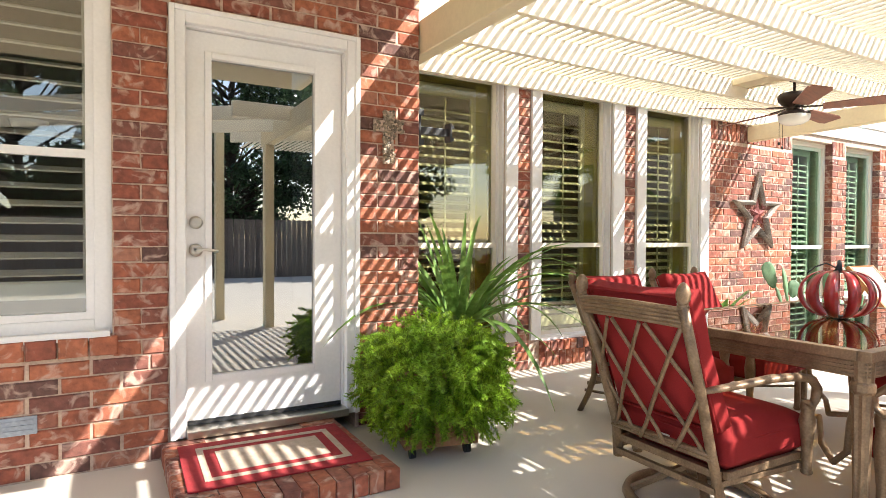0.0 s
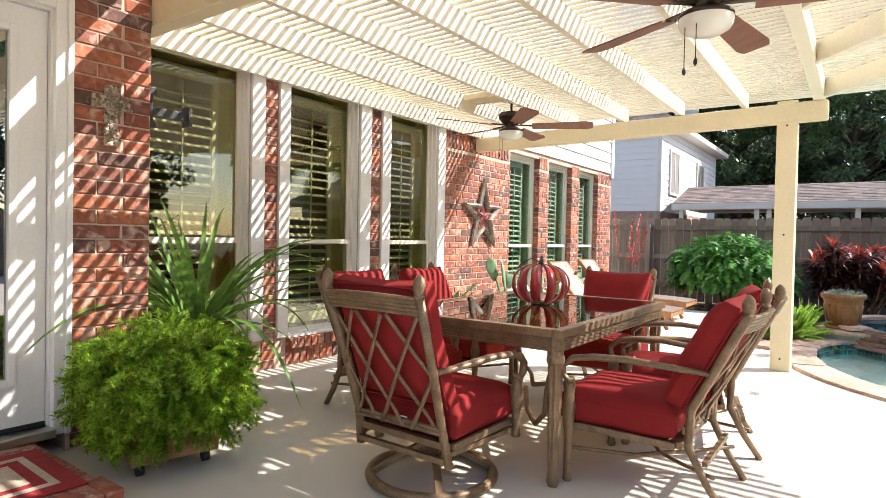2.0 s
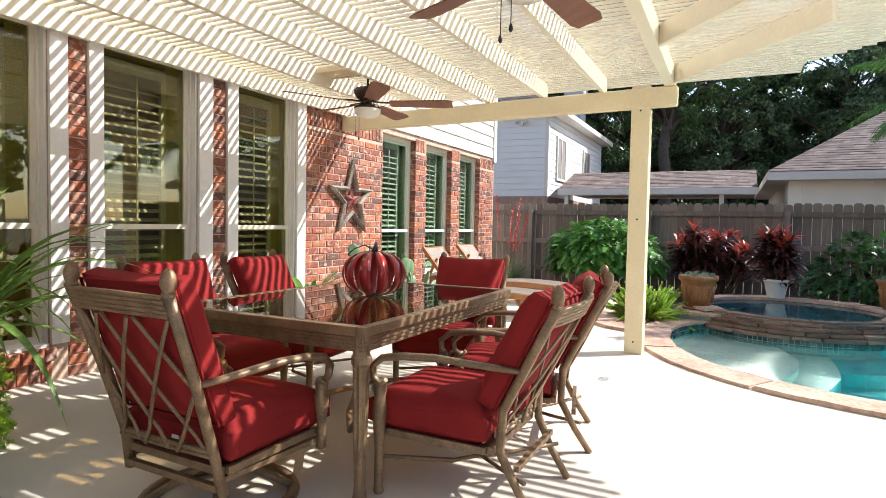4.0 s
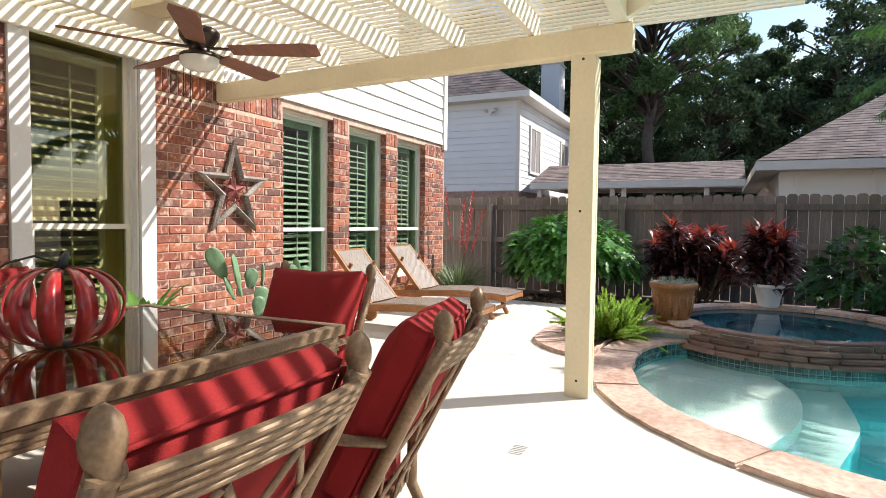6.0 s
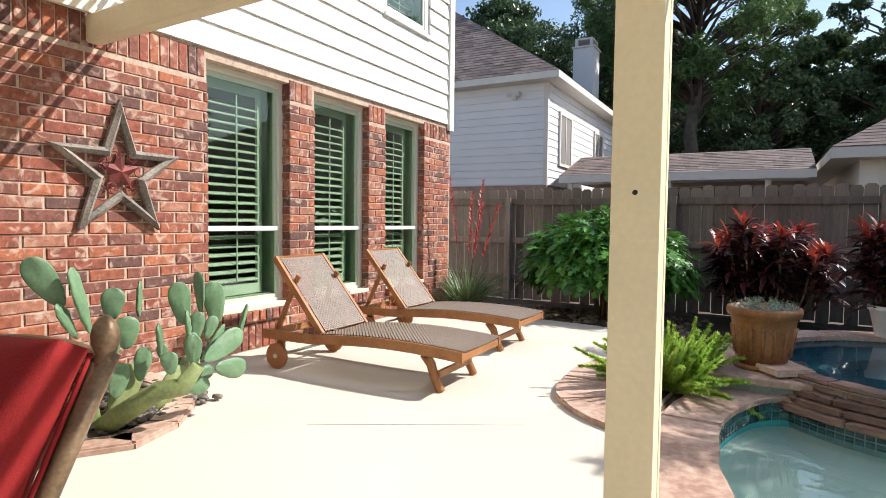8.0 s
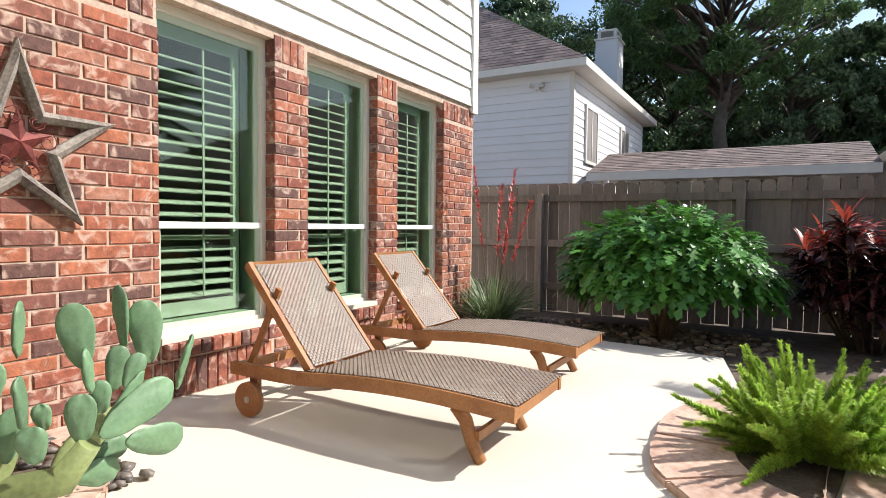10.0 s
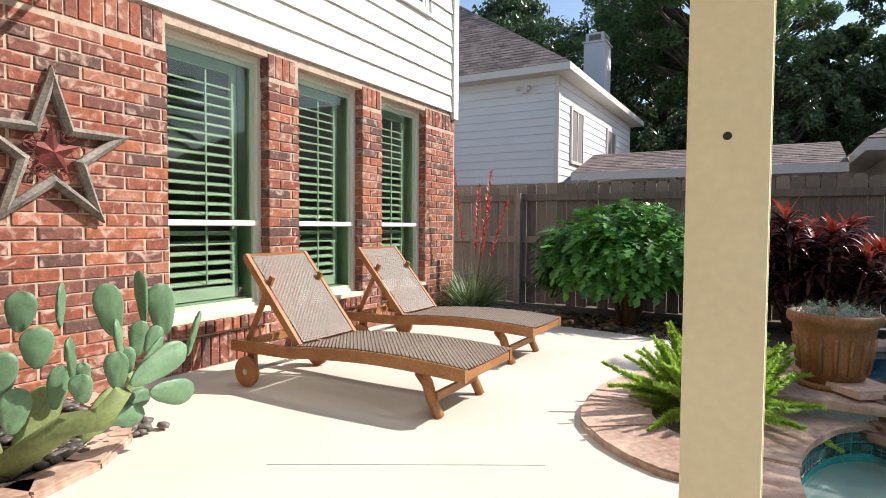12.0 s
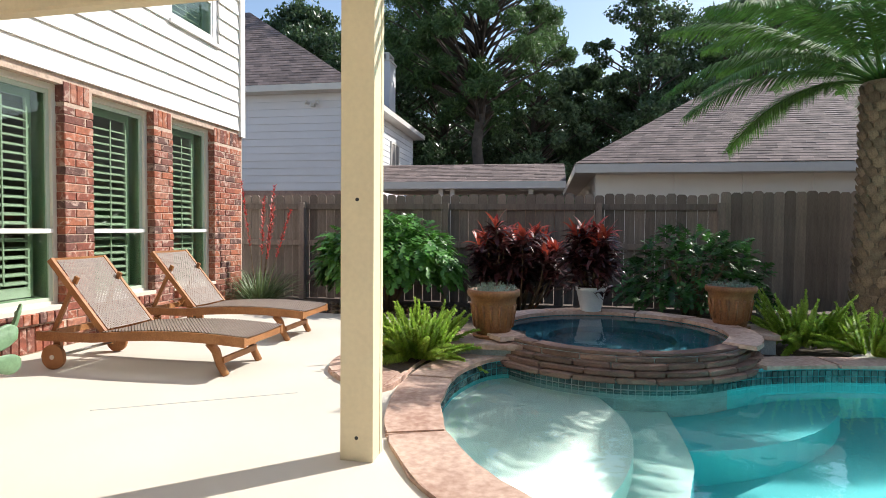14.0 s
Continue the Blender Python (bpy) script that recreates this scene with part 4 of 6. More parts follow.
def ceiling_fan(at, turn):
    fn = thing("ceiling_fan", "dark bronze ceiling fan with reddish wooden blades and opal light bowl", "ceiling fan", "patio ceiling fans", at=pose(*at, 0, 0, turn))
    bm = bmesh.new()
    lathe(bm, [(0.065, 0.0), (0.062, -0.02), (0.045, -0.045), (0.03, -0.06)], 20)
    part("canopy", bm, ORB, fn)
    bm = bmesh.new()
    tube(bm, [(0, 0, -0.05), (0, 0, -0.16)], 0.011, 10)
    part("downrod", bm, ORB, fn)
    bm = bmesh.new()
    lathe(bm, [(0.03, -0.15), (0.11, -0.16), (0.125, -0.18), (0.12, -0.21), (0.09, -0.25), (0.06, -0.27), (0.065, -0.3), (0.11, -0.315), (0.12, -0.325), (0.12, -0.34)], 24)
    part("motor_housing", bm, ORB, fn)
    bm = bmesh.new()
    lathe(bm, [(0.118, -0.34), (0.118, -0.365), (0.105, -0.39), (0.07, -0.41), (0.0, -0.418)], 24, close=False)
    part("light_bowl", bm, OPAL, fn, "white opal glass bowl")
    for k in range(5):
        a = 72 * k
        m = pose(0, 0, -0.275, 0, 0, a)
        bm = bmesh.new()
        bar(bm, m @ Vector((0.06, 0, 0.0)), m @ Vector((0.22, 0, -0.008)), 0.035, 0.01)
        part("blade_iron", bm, ORB, fn)
        bm = bmesh.new()
        m2 = m @ pose(0.2, 0, -0.012, -12, 0, 0)
        n = 8
        top = []
        for i in range(n + 1):
            u = i / n
            x = 0.56 * u
            w = 0.058 + 0.028 * u
            if i == n:
                w -= 0.02
            top.append((x, w))
        vs_t = [bm.verts.new(m2 @ Vector((x, s * w, 0.004))) for s in (1,) for x, w in top] + [bm.verts.new(m2 @ Vector((x, -w, 0.004))) for x, w in reversed(top)]
        f = bm.faces.new(vs_t)
        r = bmesh.ops.extrude_face_region(bm, geom=[f])
        d = (m2.to_3x3() @ Vector((0, 0, -0.008)))
        for v in r["geom"]:
            if isinstance(v, bmesh.types.BMVert):
                v.co += d
        part("blade", bm, BLADE, fn)
    for s, l in ((-1, 0.2), (1, 0.23)):
        bm = bmesh.new()
        tube(bm, [(s * 0.03, 0.1, -0.34), (s * 0.03, 0.1, -0.34 - l)], 0.0022, 5)
        ch_ = part("pull_chain", bm, ORB, fn)
        bm = bmesh.new()
        lathe(bm, [(0.003, 0.0), (0.008, -0.012), (0.009, -0.025), (0.004, -0.035)], 8, (s * 0.03, 0.1, -0.34 - l))
        part("pull_knob", bm, BLACK, ch_)
    return fn


ceiling_fan((5.38, 3.61, 2.5), 6)
ceiling_fan((3.34, 1.46, 2.5), 64)
for x, y in ((5.38, 3.61), (3.34, 1.46)):
    y0 = max([r for r in [1.19] + RAFT if r < y])
    y1 = min([r for r in RAFT if r > y])
    part("fan_block", boxes((x - 0.09, x + 0.09, y0 + 0.022, y1 - 0.022, 2.5, 2.54), (x - 0.13, x - 0.092, y0 + 0.022, y1 - 0.022, 2.495, 2.545), (x + 0.092, x + 0.13, y0 + 0.022, y1 - 0.022, 2.495, 2.545), bevel=0.003), CREAM, roof)

# loungers
TEAK = material("oiled_teak", (0.34, 0.13, 0.038), 0.5, vary=0.3, scale=4, fine=50, bump=0.2, stretch=(2, 2, 2), other=(0.42, 0.19, 0.07))
WICK = material("woven_resin", (0.25, 0.185, 0.145), 0.45, vary=0.2, scale=20, fine=120, bump=0.2, random=0.07, island=True, other=(0.29, 0.23, 0.185))


def weave(pts_fn, nu, nv, wu, wv):
    """Woven strips over a surface patch: pts_fn(u, v) gives place and normal; strips go over and under."""
    verts, faces = [], []
    for along in (0, 1):
        n, m = (nu, nv) if along == 0 else (nv, nu)
        for i in range(n):
            c = (i + 0.5) / n
            hw = (wu if along == 0 else wv) / 2
            for j in range(m):
                b = len(verts)
                up = 1 if (i + j + along) % 2 else -1
                for e in (j / m, (j + 1) / m):
                    for s in (-1, 1):
                        u, v = (c + s * hw, e) if along == 0 else (e, c + s * hw)
                        p, nrm = pts_fn(u, v)
                        verts.append(p + nrm * 0.001)
                p, nrm = pts_fn(*((c, (j + 0.5) / m) if along == 0 else ((j + 0.5) / m, c)))
                for s in (-1, 1):
                    u, v = (c + s * hw, (j + 0.5) / m) if along == 0 else ((j + 0.5) / m, c + s * hw)
                    q, nrm = pts_fn(u, v)
                    verts.append(q + nrm * 0.0045 * up)
                faces += [(b, b + 1, b + 5, b + 4), (b + 4, b + 5, b + 3, b + 2)]
    return verts, faces


def lounger(at, turn):
    """Head at the origin's -y side... foot towards +y; x across. Origin on the floor at the wheel axle's middle."""
    lo = thing("sun_lounger", "teak sun lounger with woven seat and raised back", "sun lounger", "pair of sun loungers", at=pose(*at, 0, 0, turn))
    W = 0.3

    def prof(y):
        # height of the side rail's middle along the lounger
        return 0.245 + 0.04 * math.sin((y - 0.3) / 1.4 * math.pi) if y > 0.3 else 0.245

    for s in (-1, 1):
        bm = bmesh.new()
        rings = []
        for y in [-0.17 + 1.72 * i / 14 for i in range(15)]:
            z = prof(y)
            rings.append([bm.verts.new((s * W + o, y, z + h)) for o, h in ((-0.016, -0.035), (0.016, -0.035), (0.016, 0.035), (-0.016, 0.035))])
        for a, b in zip(rings, rings[1:]):
            for k in range(4):
                bm.faces.new((a[k], a[(k + 1) % 4], b[(k + 1) % 4], b[k]))
        bm.faces.new(rings[0])
        bm.faces.new(rings[-1])
        bmesh.ops.recalc_face_normals(bm, faces=bm.faces[:])
        part("side_rail", bm, TEAK, lo)
        bm = bmesh.new()
        tube(bm, [(s * (W - 0.045), 1.24, 0.24), (s * (W - 0.045), 1.29, 0.18), (s * (W - 0.045), 1.32, 0.09), (s * (W - 0.045), 1.37, 0.0)], [0.042, 0.04, 0.037, 0.034], 6, squash=0.75)
        part("leg", bm, TEAK, lo)
        bm = bmesh.new()
        tube(bm, [(s * (W + 0.02), 0.0, 0.095), (s * (W + 0.05), 0.0, 0.095)], 0.095, 24)
        wh = part("wheel", bm, TEAK, lo)
        bm = bmesh.new()
        tube(bm, [(s * (W + 0.05), 0.0, 0.095), (s * (W + 0.056), 0.0, 0.095)], 0.018, 12)
        part("hub_cap", bm, STEEL, wh)
        bm = bmesh.new()
        bar(bm, (s * (W - 0.03), -0.02, 0.08), (s * (W - 0.03), -0.02, 0.23), 0.03, 0.06, Vector((0, 1, 0)))
        part("wheel_bracket", bm, TEAK, lo)
        # back frame
        bm = bmesh.new()
        bar(bm, (s * (W - 0.03), 0.38, 0.285), (s * (W - 0.03), -0.08, 0.83), 0.028, 0.045, Vector((0, 1, 0)))
        part("back_stile", bm, TEAK, lo)
        bm = bmesh.new()
        bar(bm, (s * (W - 0.07), 0.12, 0.7), (s * (W - 0.07), -0.1, 0.26), 0.02, 0.035, Vector((0, 1, 0)))
        part("back_prop", bm, TEAK, lo)
    part("cross_rail", boxes((-W + 0.017, W - 0.017, 1.51, 1.545, prof(1.53) - 0.03, prof(1.53) + 0.02), bevel=0.003), TEAK, lo)
    part("cross_rail", boxes((-W + 0.017, W - 0.017, -0.165, -0.125, 0.22, 0.27), bevel=0.003), TEAK, lo)
    part("leg_brace", boxes((-W + 0.05, W - 0.05, 1.33, 1.355, 0.09, 0.135), bevel=0.003), TEAK, lo)
    bm = bmesh.new()
    tube(bm, [(-W - 0.02, 0, 0.095), (W + 0.02, 0, 0.095)], 0.012, 8)
    part("axle", bm, STEEL, lo)
    back_n = Vector((0, 0.525, 0.43)).normalized()

    def back_fn(u, v):
        p = Vector(((u - 0.5) * 0.49, 0.38, 0.3)).lerp(Vector(((u - 0.5) * 0.49, -0.06, 0.82)), v)
        return p + back_n * (0.012 - 0.02 * math.sin(math.pi * u) * 0.4), back_n

    def seat_fn(u, v):
        y = 0.38 + 1.175 * v
        return Vector(((u - 0.5) * 0.6, y, prof(y) + 0.04 - 0.008 * math.sin(math.pi * u))), Vector((0, 0, 1))

    v, f = weave(back_fn, 30, 46, 0.024, 0.0165)
    tagged(raw("woven_back", v, f, WICK, lo, True), "woven taupe resin back")
    v, f = weave(seat_fn, 34, 86, 0.02, 0.0085)
    tagged(raw("woven_seat", v, f, WICK, lo, True), "woven taupe resin seat")
    bm = bmesh.new()
    bar(bm, (-W + 0.045, -0.075, 0.825), (W - 0.045, -0.075, 0.825), 0.03, 0.03)
    part("top_rail", bm, TEAK, lo)
    return lo


lounger((8.04, 4.24, 0), 180.5)
lounger((9.4, 4.38, 0), 180)

# ---- door, step, wall ornaments ----
DOORGLASS = glass_material("door_glass", (0.4, 0.41, 0.38), mirror=0.36)
door = thing("door_1", "white glazed patio door with nickel lever and deadbolt, closed", "door", kind="structure")
part("casing", boxes((DX0, 0.83, YD - 0.02, YD + 0.1, 0.1, 2.3), (1.70, DX1, YD - 0.02, YD + 0.1, 0.1, 2.3), (0.83, 1.70, YD - 0.02, YD + 0.1, 2.235, 2.3), bevel=0.008), WHITE, door)
part("inner_stop", boxes((0.83, 0.838, YD + 0.02, YD + 0.12, 0.13, 2.23), (1.692, 1.70, YD + 0.02, YD + 0.12, 0.13, 2.23), (0.838, 1.692, YD + 0.02, YD + 0.12, 2.225, 2.235)), WHITE, door)
part("backband", boxes((DX0 - 0.012, DX0 + 0.015, YD - 0.035, YD, 0.1, 2.315), (DX1 - 0.015, DX1 + 0.012, YD - 0.035, YD, 0.1, 2.315), (DX0 + 0.015, DX1 - 0.015, YD - 0.035, YD, 2.29, 2.315), bevel=0.005), WHITE, door)
y0 = YD + 0.055
G = (0.965, 1.525, 0.40, 2.085)
leaf = part("door_leaf", boxes((0.842, G[0], y0, y0 + 0.045, 0.165, 2.222), (G[1], 1.688, y0, y0 + 0.045, 0.165, 2.222), (G[0], G[1], y0, y0 + 0.045, 0.165, G[2]), (G[0], G[1], y0, y0 + 0.045, G[3], 2.222)), WHITE, door)
part("glazing_bead", boxes((G[0] - 0.035, G[0], y0 - 0.014, y0, G[2] - 0.035, G[3] + 0.035), (G[1], G[1] + 0.035, y0 - 0.014, y0, G[2] - 0.035, G[3] + 0.035), (G[0], G[1], y0 - 0.014, y0, G[2] - 0.035, G[2]), (G[0], G[1], y0 - 0.014, y0, G[3], G[3] + 0.035), bevel=0.005), WHITE, leaf)
pn = part("pane", boxes((G[0], G[1], y0 + 0.015, y0 + 0.02, G[2], G[3])), DOORGLASS, leaf)
pn.visible_shadow = False
part("sweep", boxes((0.842, 1.688, y0 - 0.006, y0 + 0.04, 0.142, 0.163)), BLACK, leaf, "dark rubber door sweep")
part("threshold", boxes((0.83, 1.70, YD - 0.06, YD + 0.13, 0.1, 0.14), bevel=0.006), STEEL, door)
for z, nm in ((1.07, "lever_rose"), (1.215, "deadbolt")):
    bm = bmesh.new()
    tube(bm, [(0.885, y0, z), (0.885, y0 - 0.014, z), (0.885, y0 - 0.02, z)], [0.034, 0.034, 0.02], 20)
    h = part(nm, bm, STEEL, leaf)
    bm = bmesh.new()
    if nm == "lever_rose":
        tube(bm, [(0.885, y0 - 0.02, z), (0.885, y0 - 0.05, z), (0.92, y0 - 0.055, z + 0.004), (0.96, y0 - 0.05, z - 0.002), (0.99, y0 - 0.045, z - 0.008)], [0.01, 0.011, 0.009, 0.008, 0.007], 10)
        part("lever", bm, STEEL, h)
    else:
        tube(bm, [(0.885, y0 - 0.02, z), (0.885, y0 - 0.026, z)], 0.013, 14)
        part("keyway", bm, STEEL, h)
step = thing("door_step", "low brick step in front of the door", "step", kind="structure")
part("step_core", boxes((0.715, 1.6, 3.26, YD, 0.0, 0.085)), MORTAR, step)
n = 0
x = 0.72
while x < 1.6:
    lay_brick(step, x + 0.037, 3.24, 0.05, 0.066, 0.09, n, depth=0.2)
    x += 0.076
    n += 1
y = 3.28
while y < 4.1:
    for xx, tn in ((1.61, 90), (0.71, -90)):
        lay_brick(step, xx, y + 0.037, 0.05, 0.066, 0.09, n, turn=tn, depth=0.2)
    y += 0.076
    n += 1
MATR = material("mat_red", (0.3, 0.02, 0.025), 0.95, vary=0.2, scale=20, fine=200, bump=0.5)
MATB = material("mat_tan", (0.5, 0.4, 0.31), 0.95, vary=0.2, scale=20, fine=200, bump=0.5)
mt = thing("doormat", "red doormat with tan border bands on the brick step", "doormat", at=pose(1.165, 3.69, 0.098, 0, 0, -1.5))
part("mat_base", boxes((-0.4, 0.4, -0.29, 0.29, 0, 0.008), bevel=0.003), MATR, mt)


def frame_bm(a, b, w, z0, z1):
    return boxes((-a, a, -b, -b + w, z0, z1), (-a, a, b - w, b, z0, z1), (-a, -a + w, -b + w, b - w, z0, z1), (a - w, a, -b + w, b - w, z0, z1))


part("border_band", frame_bm(0.325, 0.215, 0.03, 0.008, 0.011), MATB, mt, "tan woven band")
part("centre_field", boxes((-0.245, 0.245, -0.135, 0.135, 0.008, 0.011)), MATB, mt, "tan woven centre field")

# wall star
BARN = material("weathered_barn_wood", (0.2, 0.165, 0.14), 0.9, vary=0.5, scale=7, fine=60, bump=0.5, random=0.2, other=(0.4, 0.35, 0.3))
RUST = material("rusty_red_metal", (0.14, 0.03, 0.025), 0.6, vary=0.4, scale=10, bump=0.2, metal=0.4)
st = thing("wall_star", "large weathered wood barn star hung on the brick wall", "wall star", at=pose(6.865, YM - 0.012, 1.425))
RO, RI = 0.48, 0.19
tip = [Vector((RO * math.sin(2 * math.pi * k / 5), 0, RO * math.cos(2 * math.pi * k / 5))) for k in range(5)]
val = [Vector((RI * math.sin(2 * math.pi * (k + 0.5) / 5), 0, RI * math.cos(2 * math.pi * (k + 0.5) / 5))) for k in range(5)]
for k in range(5):
    for a, b in ((tip[k], val[k]), (tip[k], val[k - 1])):
        ka, kb = 0.70, 0.64
        ridge = Vector((0, -0.055, 0))
        flat = Vector((0, -0.03, 0))
        bm = bmesh.new()
        q = [a, b, b * kb, a * ka]
        mid = [a * 0.86 + ridge, b * 0.83 + ridge]
        base = [bm.verts.new(p) for p in q]
        up = [bm.verts.new(p + flat) for p in q]
        md = [bm.verts.new(p) for p in mid]
        for f in ((base[0], base[1], up[1], up[0]), (base[1], base[2], up[2], up[1]), (base[2], base[3], up[3], up[2]), (base[3], base[0], up[0], up[3]), (base[3], base[2], base[1], base[0]),
                  (up[0], up[1], md[1], md[0]), (up[2], up[3], md[0], md[1]), (up[3], up[0], md[0]), (up[1], up[2], md[1])):
            bm.faces.new(f)
        part("star_board", bm, BARN, st)
bm = bmesh.new()
vs = []
for k in range(5):
    for r, o in ((0.16, 0), (0.065, 0.5)):
        t = 2 * math.pi * (k + o) / 5
        vs.append(Vector((r * math.sin(t), -0.012, r * math.cos(t))))
f = [bm.verts.new(p) for p in vs]
c0, c1 = bm.verts.new((0, -0.04, 0)), bm.verts.new((0, -0.004, 0))
for k in range(10):
    bm.faces.new((f[k], f[(k + 1) % 10], c0))
    bm.faces.new((f[(k + 1) % 10], f[k], c1))
part("inner_star", bm, RUST, st, "rusty red metal star")
rnd = random.Random(12)
for k in range(16):
    a = rnd.uniform(0, 2 * math.pi)
    c = Vector((0.12 * math.cos(a), -0.03, 0.12 * math.sin(a)))
    bm = bmesh.new()
    tube(bm, [c + Vector(((0.012 + 0.004 * i) * math.cos(a + i * 0.8), -0.004 * (i % 2), (0.012 + 0.004 * i) * math.sin(a + i * 0.8))) for i in range(10)], 0.0025, 5)
    part("wire_scroll", bm, RUST, st)

# pebble cross
PEB = material("pebble", (0.24, 0.185, 0.13), 0.6, vary=0.4, scale=30, bump=0.2, random=0.5, island=True)
cr = thing("pebble_cross", "small wall cross covered in pebbles on the brick", "wall cross", at=pose(1.965, YD - 0.004, 1.755))
part("cross_body", boxes((-0.032, 0.032, -0.02, 0, -0.165, 0.155), (-0.095, -0.033, -0.02, 0, 0.03, 0.095), (0.033, 0.095, -0.02, 0, 0.03, 0.095)), MORTAR, cr)
bm = bmesh.new()
for k in range(190):
    if rnd.random() < 0.62:
        x, z = rnd.uniform(-0.036, 0.036), rnd.uniform(-0.165, 0.155)
    else:
        x, z = rnd.uniform(-0.098, 0.098), rnd.uniform(0.026, 0.1)
    r = rnd.uniform(0.007, 0.013)
    bmesh.ops.create_icosphere(bm, subdivisions=1, radius=r, matrix=pose(x, -0.022, z, rnd.uniform(0, 90), rnd.uniform(0, 90), 0) @ Matrix.Diagonal((1, 0.6, 1.2, 1)))
tagged(part("pebble_facing", bm, PEB, cr), kind="stuff")

# swing-arm bracket
br = thing("wall_bracket", "black swing-arm television bracket on the wall corner", "bracket")
part("wall_plate", boxes((2.186, 2.2, 4.2, 4.25, 1.74, 1.97), (2.186, 2.25, 4.2, 4.25, 1.93, 1.97), (2.186, 2.25, 4.2, 4.25, 1.74, 1.775), bevel=0.003), BLACK, br)
part("arm", boxes((2.22, 2.235, 4.21, 4.24, 1.74, 1.93), (2.235, 2.44, 4.21, 4.24, 1.81, 1.86), bevel=0.003), BLACK, br)
part("mount_head", boxes((2.44, 2.455, 4.185, 4.265, 1.775, 1.895), (2.452, 2.475, 4.2, 4.25, 1.865, 1.885), (2.452, 2.475, 4.2, 4.25, 1.785, 1.805), bevel=0.003), BLACK, br)

# bowls on a shelf inside the side window
sh = thing("wall_shelf", "dark narrow shelf inside the side window", "shelf")
part("shelf_board", boxes((-0.7, 0.5, YD + 0.36, YD + 0.6, 1.62, 1.65), bevel=0.003), BLACK, sh)
part("bracket", boxes((-0.66, -0.62, YD + 0.36, YD + 0.6, 0.14, 1.618)), BLACK, sh)
part("bracket", boxes((0.44, 0.48, YD + 0.36, YD + 0.6, 0.14, 1.618)), BLACK, sh)
for x, k in ((0.13, 1.0), (0.31, 0.86)):
    bw = thing("bowl", "white footed china bowl on the shelf", "bowl", "bowls on the shelf", at=pose(x, YD + 0.47, 1.652))
    bm = bmesh.new()
    lathe(bm, [(0.03 * k, 0), (0.026 * k, 0.012), (0.05 * k, 0.03), (0.078 * k, 0.06), (0.088 * k, 0.09 * k), (0.083 * k, 0.09 * k), (0.07 * k, 0.06), (0.03 * k, 0.034), (0.002, 0.03)], 24)
    part("bowl_body", bm, GLAZE, bw)

# weep vent in the brick
VENT = material("grey_vent_metal", (0.3, 0.33, 0.38), 0.5, metal=0.3, bump=0.1)
vt = thing("brick_vent", "grey metal weep vent set in the brick wall", "vent", kind="structure")
part("vent_frame", boxes((0.03, 0.195, YD - 0.006, YD + 0.02, 0.225, 0.31), bevel=0.004), VENT, vt)
for k in range(3):
    part("vent_slat", boxes((0.045, 0.18, YD - 0.011, YD - 0.004, 0.24 + 0.022 * k, 0.25 + 0.022 * k)), VENT, vt)
# patio drain
dr = thing("floor_drain", "small slotted drain grate in the patio", "drain", kind="structure")
for k in range(6):
    part("slot", boxes((5.39 + 0.022 * k, 5.397 + 0.022 * k, 1.45, 1.52, 0.0, 0.002)), VENT, dr)

# ---- plants ----
def leafmat(name, col, other=None, rough=0.5, rnd_=0.35, trans=0.25):
    m = material(name, col, rough, vary=0.25, scale=6, fine=40, bump=0.05, random=rnd_, island=True, other=other)
    N, L = m.node_tree.nodes, m.node_tree.links
    b = N["Principled BSDF"]
    t, mx = N.new("ShaderNodeBsdfTranslucent"), N.new("ShaderNodeMixShader")
    src = b.inputs["Base Color"].links[0].from_socket
    L.new(src, t.inputs["Color"])
    mx.inputs[0].default_value = trans
    L.new(b.outputs[0], mx.inputs[1])
    L.new(t.outputs[0], mx.inputs[2])
    L.new(mx.outputs[0], N["Material Output"].inputs["Surface"])
    return m


FERN = leafmat("asparagus_fern_leaf", (0.24, 0.44, 0.035), (0.46, 0.64, 0.07), rnd_=0.5, trans=0.5)
FOX = leafmat("foxtail_leaf", (0.42, 0.62, 0.09), (0.62, 0.8, 0.17), rnd_=0.3, trans=0.5)
STRAP = leafmat("strap_leaf", (0.1, 0.2, 0.03), (0.2, 0.34, 0.07), trans=0.35)
BROAD = leafmat("broad_leaf", (0.09, 0.22, 0.04), (0.2, 0.36, 0.08), rough=0.35)
PHIL = leafmat("lobed_leaf", (0.06, 0.19, 0.03), (0.13, 0.33, 0.05), rough=0.35)
DARKL = leafmat("dark_shrub_leaf", (0.035, 0.1, 0.022), (0.06, 0.18, 0.035), rough=0.4)
CORD = leafmat("dark_red_leaf", (0.045, 0.022, 0.018), (0.12, 0.03, 0.03), rough=0.35)
CORDT = leafmat("bright_red_leaf", (0.35, 0.03, 0.04), (0.5, 0.1, 0.05), rough=0.4)
GRASS = leafmat("grey_green_blade", (0.11, 0.17, 0.06), (0.2, 0.27, 0.12))
REDFL = leafmat("coral_flower", (0.6, 0.05, 0.06), (0.7, 0.12, 0.1))
CACT = material("cactus_skin", (0.13, 0.225, 0.12), 0.5, vary=0.2, scale=9, fine=60, bump=0.15, random=0.18)
CACTY = material("cactus_old_pad", (0.2, 0.24, 0.09), 0.6, vary=0.3, scale=8, bump=0.2)
STEM = material("stem_brown", (0.16, 0.11, 0.06), 0.8, vary=0.4, scale=8, bump=0.4)
TERRA = material("terracotta", (0.33, 0.14, 0.06), 0.8, vary=0.3, scale=5, fine=50, bump=0.2, other=(0.45, 0.23, 0.12))


